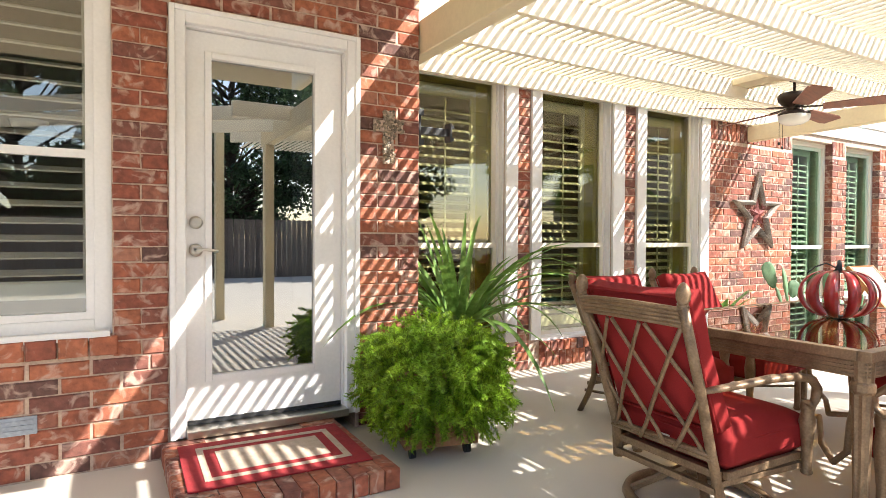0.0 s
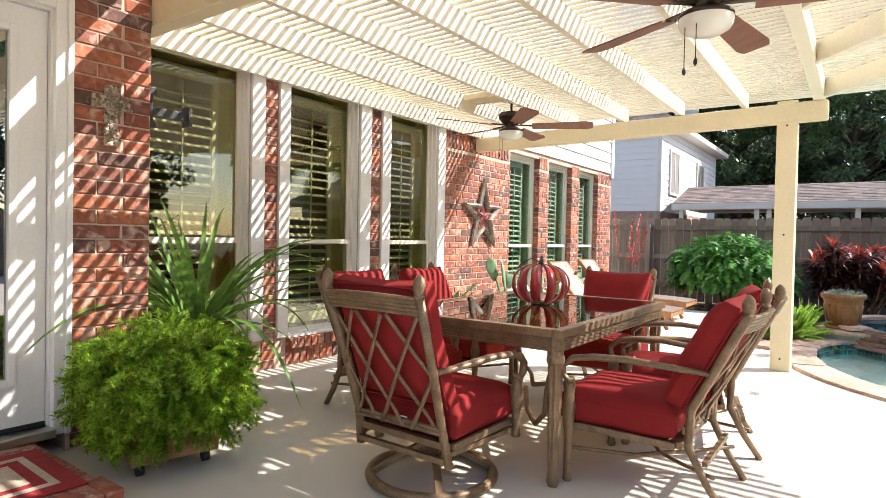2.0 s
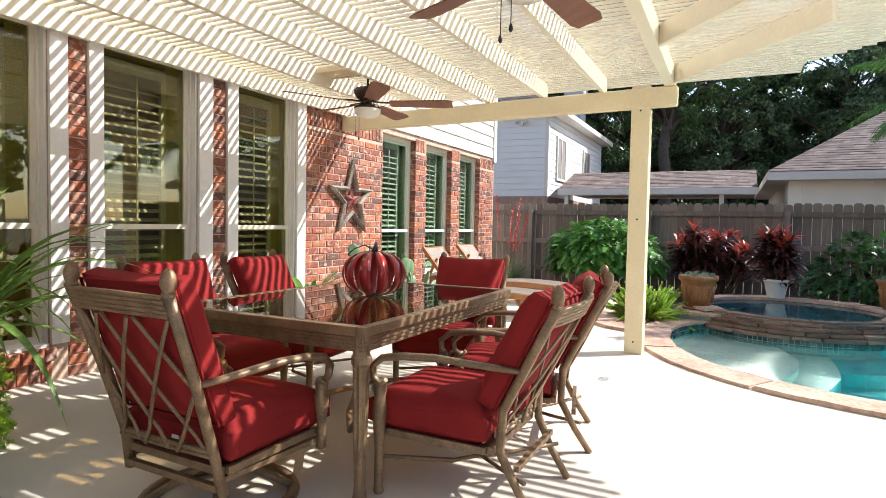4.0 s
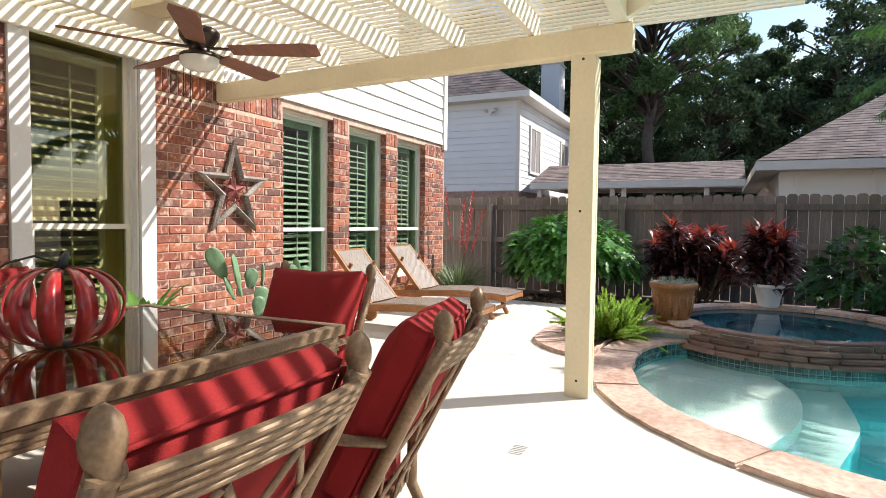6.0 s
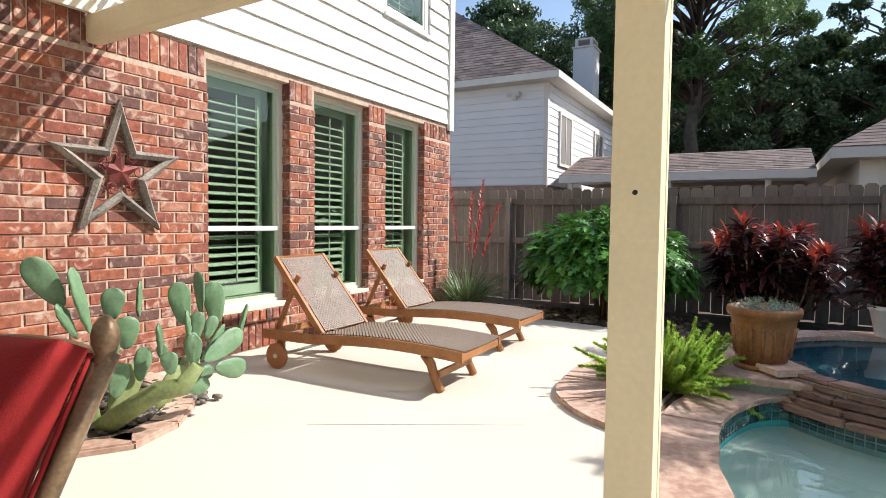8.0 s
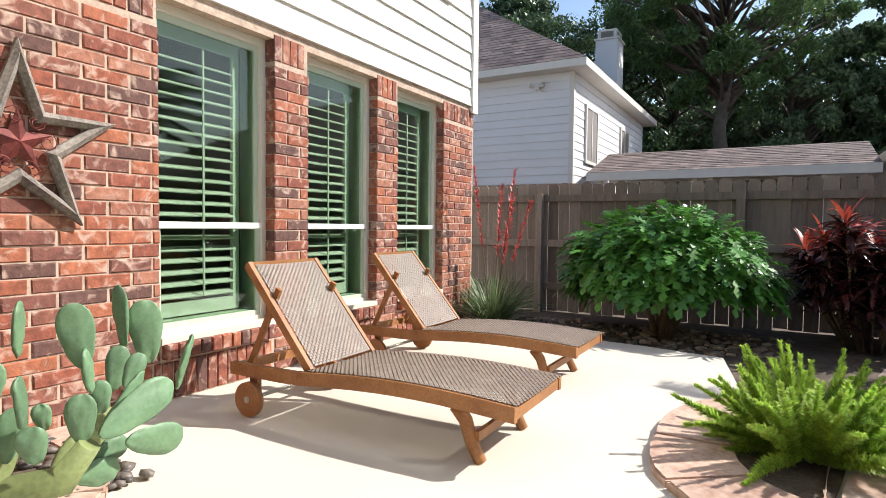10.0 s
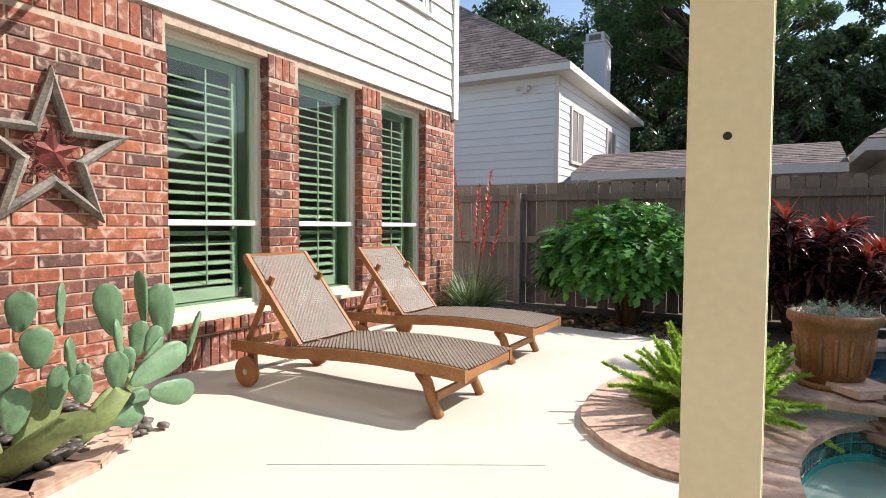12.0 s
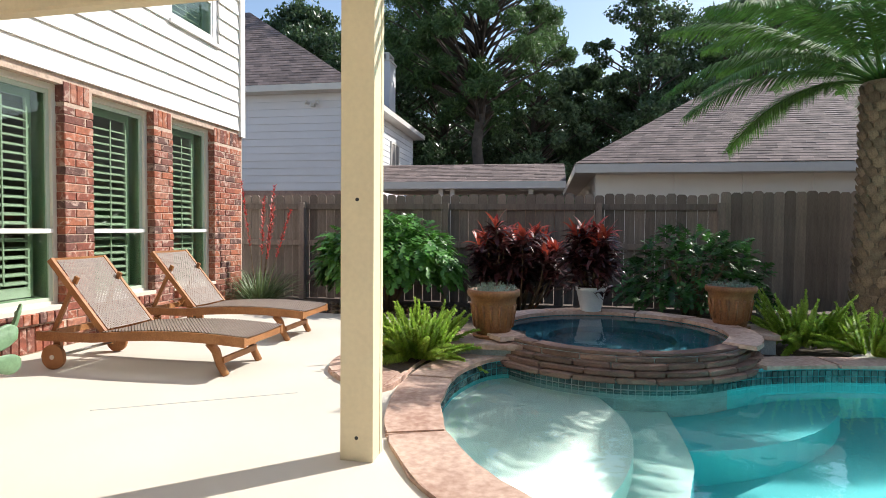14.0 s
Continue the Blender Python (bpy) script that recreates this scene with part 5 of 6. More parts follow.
def arc(p, d, length, droop, n=6):
    """A drooping path from p towards d."""
    p, d = Vector(p), Vector(d).normalized()
    out = [p.copy()]
    for i in range(n):
        d = (d + Vector((0, 0, -droop / n))).normalized()
        p = p + d * (length / n)
        out.append(p.copy())
    return out


def fuzzy(parent, name, mat, rnd, stems, needle, per, spread=1.0):
    """Feathery shoots: short needles all along each path, joined."""
    verts, faces = [], []
    for pts in stems:
        for a, b in zip(pts, pts[1:]):
            d = (b - a).normalized()
            for k in range(per):
                q = a.lerp(b, rnd.random())
                v = Vector((rnd.gauss(0, 1), rnd.gauss(0, 1), rnd.gauss(0, 1)))
                v = (v - d * v.dot(d)).normalized() * spread + d * rnd.uniform(0.2, 0.9)
                v = v.normalized() * needle * rnd.uniform(0.6, 1.3)
                s = v.cross(d).normalized() * needle * 0.15
                i = len(verts)
                verts += [q - s, q + s, q + v]
                faces.append((i, i + 1, i + 2))
    return tagged(raw(name, verts, faces, mat, parent), kind="stuff")


rnd = random.Random(21)
# fern planter on castors
pl = thing("fern_planter", "square planter on castors overflowing with feathery asparagus fern", "planter", at=pose(2.02, 3.66, 0, 0, 0, -12))
part("planter_box", boxes((-0.2, 0.2, -0.2, 0.2, 0.06, 0.4), bevel=0.01), TERRA, pl)
for sx in (-1, 1):
    for sy in (-1, 1):
        bm = bmesh.new()
        tube(bm, [(sx * 0.15 - 0.015, sy * 0.15, 0.03), (sx * 0.15 + 0.015, sy * 0.15, 0.03)], 0.03, 12)
        part("castor", bm, BLACK, pl, "black castor wheel")
stems = []
for k in range(1250):
    d = Vector((rnd.gauss(0, 1), rnd.gauss(0, 1), rnd.gauss(0, 1))).normalized()
    q = (abs(d.x) ** 7 + abs(d.y) ** 7 + abs(d.z) ** 7) ** (1 / 7)
    p = Vector((d.x / q * 0.37, d.y / q * 0.37, 0.33 + d.z / q * 0.235))
    lump = 0.94 + 0.22 * noise.noise(p * 6.0)
    p = Vector((p.x * lump, p.y * lump, 0.33 + (p.z - 0.33) * lump))
    st0 = Vector((p.x * 0.72, p.y * 0.72, min(0.6, p.z * 0.8 + 0.14)))
    stems.append(arc(st0, p - st0 + Vector((0, 0, 0.08)), rnd.uniform(0.08, 0.19), rnd.uniform(0.2, 1.3), 5))
fuzzy(pl, "fern_foliage", FERN, rnd, stems, 0.03, 24)
bm = bmesh.new()
for s in stems[::9]:
    tube(bm, s, 0.0018, 3, cap=False)
tagged(part("fern_stalk", bm, FERN, pl), kind="stuff")

# strap-leaved lily in a pot
def pot(parent, r0, r1, h, mat, name="pot", rim=0.03, at=(0, 0, 0)):
    bm = bmesh.new()
    lathe(bm, [(r0, 0), (r0 * 1.02, 0.01), (r0 + (r1 - r0) * 0.85, h - rim * 1.6), (r1 * 1.0, h - rim * 1.4), (r1 * 1.04, h - rim), (r1 * 1.04, h), (r1 * 0.93, h), (r1 * 0.9, h - 0.05)], 28, at)
    return part(name, bm, mat, parent)


def soil(parent, r, z):
    bm = bmesh.new()
    lathe(bm, [(r, z - 0.02), (r * 0.6, z + 0.005), (0.001, z + 0.01)], 18)
    part("potting_soil", bm, SOIL, parent)


def strap_leaves(parent, rnd, n, z, length, width, mat, up=(0.8, 2.6), droop=(0.9, 2.2), spread=0.05, name="leaf"):
    for k in range(n):
        a = rnd.uniform(0, 2 * math.pi)
        v, f = [], []
        L = rnd.uniform(*length)
        pts = arc((spread * math.cos(a), spread * math.sin(a), z), (math.cos(a), math.sin(a), rnd.uniform(*up)), L, rnd.uniform(*droop), 9)
        ws = [width * (0.7 + 0.3 * math.sin(math.pi * min(1, (i + 1) / 6))) * (1 - (i / 9) ** 3) + 0.001 for i in range(10)]
        ribbon(v, f, pts, ws, (-math.sin(a), math.cos(a), rnd.uniform(-0.3, 0.3)))
        raw(name, v, f, mat, parent, True)


li = thing("strap_lily", "potted lily with long arching strap leaves by the window", "potted plant", at=pose(2.54, 4.22, 0))
pot(li, 0.15, 0.2, 0.42, TERRA)
soil(li, 0.17, 0.39)
strap_leaves(li, rnd, 64, 0.48, (0.65, 1.2), 0.03, STRAP, up=(0.9, 3.4), droop=(0.7, 2.4))

# leafy plant by the third window
bl = thing("broadleaf_plant", "bushy green broad-leaved plant by the window", "potted plant", at=pose(5.55, 4.42, 0))
pot(bl, 0.14, 0.19, 0.3, TERRA)
soil(bl, 0.16, 0.28)
for k in range(52):
    a = rnd.uniform(0, 2 * math.pi)
    v, f = [], []
    pts = arc((0.05 * math.cos(a), 0.05 * math.sin(a), 0.27), (math.cos(a), math.sin(a), rnd.uniform(0.5, 3.2)), rnd.uniform(0.3, 0.52), rnd.uniform(0.8, 1.8), 7)
    ws = [0.008, 0.02, 0.034, 0.042, 0.042, 0.034, 0.02, 0.002]
    ribbon(v, f, pts, ws, (-math.sin(a), math.cos(a), rnd.uniform(-0.3, 0.3)))
    raw("leaf", v, f, BROAD, bl, True)

# cactus bed
bed_out = [(5.75, 4.83), (5.8, 4.2), (5.95, 3.85), (6.2, 3.68), (6.5, 3.76), (6.75, 3.95), (6.95, 4.2), (7.05, 4.5), (7.08, 4.83)]
bed = thing("planting_bed", "curved flagstone-edged bed with dark pebbles by the wall", "planting bed", kind="structure")
part("bed_soil", sheet(bed_out, [], 0.012), SOIL, bed)
for k in range(len(bed_out) - 1):
    a, b = Vector((*bed_out[k], 0)), Vector((*bed_out[k + 1], 0))
    t = (b - a).normalized()
    nn = Vector((-t.y, t.x, 0))
    bm = bmesh.new()
    top = [bm.verts.new(p + Vector((0, 0, 0.035))) for p in (a + t * 0.006, b - t * 0.006, b - t * 0.006 + nn * 0.17, a + t * 0.006 + nn * 0.17)]
    bot = [bm.verts.new(v.co - Vector((0, 0, 0.034))) for v in top]
    bm.faces.new(top)
    for i in range(4):
        bm.faces.new((bot[i], bot[(i + 1) % 4], top[(i + 1) % 4], top[i]))
    bmesh.ops.bevel(bm, geom=[e for e in bm.edges if all(v in top for v in e.verts)], offset=0.01, segments=2, affect="EDGES")
    part("edging_stone", bm, FLAG, bed)
RIVER = material("dark_river_pebble", (0.12, 0.1, 0.085), 0.5, vary=0.3, scale=20, bump=0.15, random=0.6, island=True)


def pebbles(parent, name, mat, region, n, r, rnd, z=0.012):
    bm = bmesh.new()
    for k in range(n):
        x, y = region(rnd)
        s = rnd.uniform(*r)
        bmesh.ops.create_icosphere(bm, subdivisions=1, radius=s, matrix=pose(x, y, z + s * 0.35, 0, 0, rnd.uniform(0, 360)) @ Matrix.Diagonal((1.3, 0.9, 0.55, 1)))
    for f in bm.faces:
        f.smooth = True
    return tagged(part(name, bm, mat, parent), kind="stuff")


pebbles(bed, "river_pebbles", RIVER, lambda r: (r.uniform(6.0, 6.95), r.uniform(4.05 - 0.1, 4.8)), 320, (0.018, 0.04), rnd)


def pad(base, direction, facing, w, h, t, seed):
    """A cactus pad: a flattened egg standing on its base."""
    d = Vector(direction).normalized()
    fz = Vector(facing)
    fz = (fz - d * fz.dot(d)).normalized()
    sx = d.cross(fz)
    bm = bmesh.new()
    bmesh.ops.create_uvsphere(bm, u_segments=18, v_segments=12, radius=1.0)
    o = seed * 3.1
    for v in bm.verts:
        x, y, z = v.co
        wz = w * (0.72 + 0.28 * z) if z > -0.4 else w * 0.66 * (1 - 0.25 * (-z - 0.4))
        bump = 0.01 * noise.noise(Vector((x * 3 + o, y, z * 3)))
        v.co = Vector(base) + d * (h * (z + 1) / 2) + sx * (x * wz / 2) + fz * (y * t / 2 + bump)
    for f in bm.faces:
        f.smooth = True
    return bm, Vector(base) + d * h, d, fz, sx


cc = thing("prickly_pear", "prickly pear cactus with broad blue-green pads in a pebble bed", "cactus")


def grow_pad(x, y, z, lean, height, width, yaw, mat=CACT, tilt=0.0):
    """One pad: its foot, its lean to the side and forwards in degrees, its size, and how far its face turns from -y."""
    d = Vector((math.sin(radians(lean)), -math.sin(radians(tilt)), math.cos(radians(lean))))
    bm = pad((x, y, z), d, (math.sin(radians(yaw)), -math.cos(radians(yaw)), 0), width, height, 0.03 if mat is CACT else 0.045, x * 7 + z * 5)[0]
    part("pad", bm, mat, cc, "" if mat is CACT else "yellowed old pad")


grow_pad(6.66, 3.92, 0.52, -10, 0.25, 0.16, -28)
grow_pad(6.65, 3.86, 0.44, -7, 0.17, 0.10, 45)
grow_pad(6.49, 3.62, 0.36, -3, 0.16, 0.12, -28)
grow_pad(6.92, 4.10, 0.53, -5, 0.27, 0.10, -75)
grow_pad(7.02, 4.08, 0.45, -6, 0.28, 0.18, -28)
grow_pad(6.87, 4.10, 0.36, 10, 0.19, 0.12, -28)
grow_pad(6.74, 3.95, 0.33, -4, 0.13, 0.10, -28)
grow_pad(6.56, 3.66, 0.36, 43, 0.24, 0.07, 30)
grow_pad(6.83, 3.95, 0.40, 27, 0.15, 0.10, -28)
grow_pad(6.52, 3.58, 0.38, 65, 0.28, 0.16, -28)
grow_pad(6.65, 3.66, 0.31, 104, 0.23, 0.16, -28)
grow_pad(6.98, 3.85, 0.38, 20, 0.23, 0.14, 52)
grow_pad(6.50, 3.72, 0.23, 102, 0.17, 0.13, -28)
grow_pad(6.57, 3.75, 0.24, 75, 0.15, 0.11, -28)
grow_pad(6.36, 3.62, 0.34, -11, 0.12, 0.11, -28)
grow_pad(6.37, 3.72, 0.42, -4, 0.17, 0.10, 48)
grow_pad(6.52, 3.90, 0.34, -12, 0.10, 0.08, -28)
grow_pad(6.16, 4.20, 0.66, -33, 0.31, 0.18, -28)
grow_pad(6.25, 4.12, 0.51, -15, 0.37, 0.11, 20)
grow_pad(6.20, 4.15, 0.49, -28, 0.22, 0.10, 30)
grow_pad(6.38, 4.15, 0.56, 5, 0.18, 0.16, -28)
grow_pad(6.57, 4.20, 0.54, 3, 0.22, 0.14, 50)
grow_pad(6.40, 4.05, 0.41, 1, 0.18, 0.17, -28)
grow_pad(6.20, 3.90, 0.36, 4, 0.18, 0.14, -28)
grow_pad(6.44, 4.00, 0.23, 10, 0.19, 0.12, -28)
grow_pad(6.21, 3.85, 0.22, 9, 0.18, 0.14, -28)
grow_pad(6.12, 3.95, 0.25, -3, 0.16, 0.12, -28)
bm = bmesh.new()
tube(bm, [(6.3, 4.1, 0.0), (6.24, 3.92, 0.09), (6.34, 3.7, 0.25), (6.45, 3.66, 0.25), (6.50, 3.6, 0.36)], [0.06, 0.055, 0.05, 0.05, 0.035], 10)
part("trunk", bm, CACTY, cc, "woody yellow-brown cactus trunk")
for x, y, lean, tall_ in ((6.35, 4.12, 25, 0.34), (6.3, 4.15, -35, 0.36), (6.45, 4.2, 10, 0.3), (6.2, 4.2, -10, 0.34), (6.6, 4.1, 40, 0.3), (6.75, 4.15, 30, 0.32)):
    grow_pad(x, y, 0.0, lean, tall_, tall_ * 0.6, -15, CACTY)

# terracotta pots with small succulents
def bowl_pot(at, label):
    p = thing("terracotta_pot", label, "plant pot", "terracotta pots by the spa", at=pose(*at) @ Matrix.Diagonal((0.92, 0.92, 0.95, 1)))
    bm = bmesh.new()
    lathe(bm, [(0.19, 0.0), (0.2, 0.015), (0.2, 0.03), (0.17, 0.032)], 28)
    part("saucer", bm, TERRA2, p)
    bm = bmesh.new()
    prof = [(0.16, 0.03), (0.19, 0.14), (0.215, 0.31), (0.225, 0.37), (0.252, 0.39), (0.258, 0.42), (0.252, 0.445), (0.228, 0.448), (0.22, 0.41)]
    lathe(bm, prof, 32)
    part("pot_body", bm, TERRA2, p)
    for k in range(16):
        a = 2 * math.pi * k / 16
        bm = bmesh.new()
        tube(bm, [((0.185 + 0.0) * math.cos(a), 0.185 * math.sin(a), 0.1), (0.214 * math.cos(a), 0.214 * math.sin(a), 0.31)], [0.012, 0.016], 6)
        part("flute", bm, TERRA2, p)
    soil(p, 0.22, 0.41)
    st_ = []
    for k in range(110):
        a, r = rnd.uniform(0, 6.28), math.sqrt(rnd.random()) * 0.2
        st_.append(arc((r * math.cos(a), r * math.sin(a), 0.41), (0.4 * math.cos(a), 0.4 * math.sin(a), 1), rnd.uniform(0.05, 0.1), 0.6, 3))
    fuzzy(p, "succulent_foliage", SUCC, rnd, st_, 0.022, 8)
    return p


TERRA2 = material("glazed_terracotta", (0.26, 0.095, 0.032), 0.55, vary=0.35, scale=6, fine=50, bump=0.2, other=(0.36, 0.16, 0.06))
SUCC = leafmat("grey_succulent_leaf", (0.2, 0.28, 0.2), (0.36, 0.45, 0.36))
bowl_pot((9.08, 1.02, 0.135), "large terracotta pot of grey succulents beside the spa")
bowl_pot((10.04, -1.24, 0.135), "large terracotta pot of grey succulents in the shade beside the spa")


def blades(parent, name, mat, rnd, n, r, z, length, width, up, droop, tip=None):
    """Many narrow leaves from one clump, joined."""
    v, f = [], []
    for k in range(n):
        a = rnd.uniform(0, 2 * math.pi)
        rr = r * math.sqrt(rnd.random())
        pts = arc((rr * math.cos(a), rr * math.sin(a), z), (math.cos(a), math.sin(a), rnd.uniform(*up)), rnd.uniform(*length), rnd.uniform(*droop), 5)
        ws = [width * w for w in (0.6, 1, 1, 0.8, 0.45, 0.05)]
        ribbon(v, f, pts, ws, (-math.sin(a), math.cos(a), rnd.uniform(-0.4, 0.4)))
    return tagged(raw(name, v, f, mat, parent, True), kind="stuff")


def cordyline(at, r, h, rnd, label, stems, pot_=None):
    c = thing("red_cordyline", label, "shrub", "red-leaved shrubs by the fence", at=pose(*at))
    tops = []
    for k in range(stems):
        a = rnd.uniform(0, 6.28)
        rr = r * math.sqrt(rnd.random()) * 0.75
        hh = h * rnd.uniform(0.35, 0.85)
        tp = (rr * math.cos(a), rr * math.sin(a), hh)
        bm = bmesh.new()
        tube(bm, [(rr * 0.4 * math.cos(a), rr * 0.4 * math.sin(a), 0), (rr * 0.8 * math.cos(a), rr * 0.8 * math.sin(a), hh * 0.5), tp], 0.012, 6)
        part("stem", bm, STEM, c)
        tops.append(tp)
    for x, y, z in tops:
        v, f = [], []
        v2, f2 = [], []
        for k in range(46):
            a = rnd.uniform(0, 6.28)
            zz = z - rnd.uniform(0, 0.3) * (k / 46) * 1.4
            hi = k < 9 and z > h * 0.55
            pts = arc((x, y, zz), (math.cos(a), math.sin(a), rnd.uniform(0.2, 1.6) if not hi else rnd.uniform(1.2, 4)), rnd.uniform(0.16, 0.3), rnd.uniform(0.6, 1.8), 4)
            ribbon(v2 if hi else v, f2 if hi else f, pts, [0.008, 0.022, 0.026, 0.018, 0.002], (-math.sin(a), math.cos(a), 0.2))
        raw("leaf_rosette", v, f, CORD, c, True)
        if f2:
            raw("new_leaves", v2, f2, CORDT, c, True)["label"] = "bright red new leaves"
    return c


cordyline((12.1, 0.95, -0.05), 0.78, 1.38, rnd, "dark red cordyline shrub against the fence", 44)
wp = thing("white_pot", "white glazed pot on the spa rim", "plant pot", at=pose(10.62, 0.06, 0.186))
pot(wp, 0.11, 0.165, 0.27, GLAZE)
soil(wp, 0.145, 0.24)
cordyline((10.62, 0.06, 0.43), 0.3, 0.74, rnd, "potted cordyline with bright red top leaves", 14)


def shrub(at, rx, ry, h, rnd, n, size, mat, label, name="shrub", lobed=True, z0=0.15, dome=False):
    """A shrub: bent stems and many leaves on stalks, facing out and up."""
    s = thing(name, label, "shrub", at=pose(*at))
    for k in range(9):
        a = rnd.uniform(0, 6.28)
        bm = bmesh.new()
        tube(bm, [(0.1 * math.cos(a), 0.1 * math.sin(a), -0.02), (0.25 * rx * math.cos(a), 0.25 * ry * math.sin(a), 0.35 * h), (0.5 * rx * math.cos(a), 0.5 * ry * math.sin(a), 0.65 * h)], [0.035, 0.025, 0.012], 6)
        part("stem", bm, STEM, s)
    v, f = [], []
    for k in range(n):
        a = rnd.uniform(0, 2 * math.pi)
        t = math.acos(1 - rnd.random() * (0.98 if dome else 1.15))
        rad = rnd.uniform(0.55, 1.0) ** 0.6 * (1 + 0.22 * noise.noise(Vector((math.cos(a) * 2, math.sin(a) * 2, t * 2 + at[1]))))
        d = Vector((math.sin(t) * math.cos(a), math.sin(t) * math.sin(a), math.cos(t)))
        p = Vector((d.x * rx * rad, d.y * ry * rad, z0 * h + max(d.z, -0.12) * (1 - z0) * h * rad + 0.2 * h * (1 - d.z) * 0.6))
        if dome:
            p.z = h * (0.36 + 0.6 * max(d.z, 0.0) * rad) + rnd.uniform(-0.05, 0.03)
        fwd = (d * 0.8 + Vector((0, 0, -0.45 if dome else 0)) + Vector((rnd.gauss(0, 0.4), rnd.gauss(0, 0.4), rnd.uniform(-0.6, 0.35)))).normalized()
        nrm = (d + Vector((0, 0, 0.9)) + Vector((rnd.gauss(0, 0.35), rnd.gauss(0, 0.35), 0))).normalized()
        sd = fwd.cross(nrm).normalized()
        L = size * rnd.uniform(0.6, 1.25)
        b = len(v)
        if lobed:
            out = [(0, 0), (0.1, 0.05), (0.06, 0.26), (0.26, 0.06), (0.38, 0.36), (0.46, 0.06), (0.66, 0.32), (0.68, 0.05), (0.9, 0.18), (1.05, 0)]
        else:
            out = [(0, 0), (0.25, 0.16), (0.55, 0.17), (0.85, 0.08), (1.0, 0)]
        mid = []
        for u, w in out:
            v.append(p + fwd * (u * L) - Vector((0, 0, u * u * L * 0.3)))
        for sgn in (1, -1):
            i0 = len(v)
            for u, w in out:
                v.append(p + fwd * (u * L) + sd * (sgn * w * L) - Vector((0, 0, u * u * L * 0.3 - w * L * 0.1)))
            for i in range(len(out) - 1):
                f.append((b + i, b + i + 1, i0 + i + 1, i0 + i))
    tagged(raw("leaves", v, f, mat, s, False), kind="stuff")
    return s


shrub((11.8, 2.75, -0.05), 0.75, 1.05, 1.38, rnd, 2100, 0.19, PHIL, "bushy split-leaf philodendron in front of the fence", "philodendron_bush", z0=0.25, dome=True)
shrub((12.1, -1.35, -0.05), 0.6, 0.95, 1.15, rnd, 900, 0.17, DARKL, "dark green shrub in shade by the fence", "shrub", lobed=True)

# foxtail ferns
def foxtail(at, n, L, rnd, label):
    f = thing("foxtail_fern", label, "fern", "foxtail ferns by the pool", at=pose(*at))
    for k in range(n):
        a = rnd.uniform(0, 6.28)
        rr = 0.2 * rnd.random() ** 0.5 if n > 50 else 0.12
        pts = arc((rr * math.cos(a), rr * math.sin(a), 0.0), (math.cos(a), math.sin(a), rnd.uniform(0.1, 3.2)), rnd.uniform(0.6, 1.0) * L, rnd.uniform(0.1, 0.8), 7)
        v, fc = [], []
        m = len(pts) - 1
        for i, (p, q) in enumerate(zip(pts, pts[1:])):
            d = (q - p).normalized()
            w = 0.05 * (0.75 + 0.5 * math.sin(math.pi * (i + 0.7) / m)) * (1 - 0.55 * i / m)
            for j in range(80):
                c = p.lerp(q, rnd.random())
                r = Vector((rnd.gauss(0, 1), rnd.gauss(0, 1), rnd.gauss(0, 1)))
                r = (r - d * r.dot(d)).normalized() + d * 0.8
                r = r.normalized() * w * rnd.uniform(0.8, 1.2)
                s = r.cross(d).normalized() * 0.007
                b = len(v)
                v += [c - s, c + s, c + r]
                fc.append((b, b + 1, b + 2))
        raw("plume", v, fc, FOX, f)
    return f


foxtail((8.64, 1.6, 0.03), 110, 0.5, rnd, "bright green foxtail fern beside the pool")
foxtail((10.05, -1.9, 0.0), 60, 0.6, rnd, "foxtail fern in shade beside the spa")
foxtail((9.7, -2.35, 0.0), 44, 0.5, rnd, "low foxtail fern spilling over the coping")
# little bed of the ferns
fb = thing("fern_bed", "small round flagstone-edged fern bed by the pool", "planting bed", kind="structure")
part("bed_soil", sheet(smooth_loop([(8.0, 1.6), (8.2, 1.82), (8.5, 1.92), (8.85, 1.86), (9.0, 1.68), (8.8, 1.45), (8.2, 1.52)]), [], 0.01), SOIL, fb)
ringo = smooth_loop([(7.6, 1.62), (7.95, 2.12), (8.5, 2.26), (9.1, 2.18), (9.5, 1.8), (8.95, 1.5), (8.2, 1.56)][::-1], 4)
ringi = smooth_loop([(8.02, 1.6), (8.2, 1.8), (8.5, 1.9), (8.85, 1.84), (8.98, 1.68), (8.8, 1.52), (8.2, 1.56)][::-1], 4)
stone_ring(fb, "edging_stone", ringi, ringo, 0.0, 0.04, 4, FLAG, 9)

# red yucca
yu = thing("red_yucca", "grassy red yucca with tall coral flower stalks", "shrub", at=pose(11.45, 4.5, -0.05))
blades(yu, "blade_tuft", GRASS, rnd, 420, 0.12, 0.0, (0.5, 0.85), 0.006, (0.8, 3.0), (0.5, 1.4))
for k in range(5):
    a = rnd.uniform(0, 6.28)
    pts = arc((0.03 * math.cos(a), 0.03 * math.sin(a), 0), (0.22 * math.cos(a), -0.1 + 0.2 * math.sin(a), 1), rnd.uniform(1.45, 1.85), 0.12, 8)
    bm = bmesh.new()
    tube(bm, pts, [0.007 - 0.0005 * i for i in range(9)], 5)
    stk = part("flower_stalk", bm, STEM, yu)
    fuzzy(stk, "flower_spray", REDFL, rnd, [pts[4:]], 0.06, 34, 0.8)

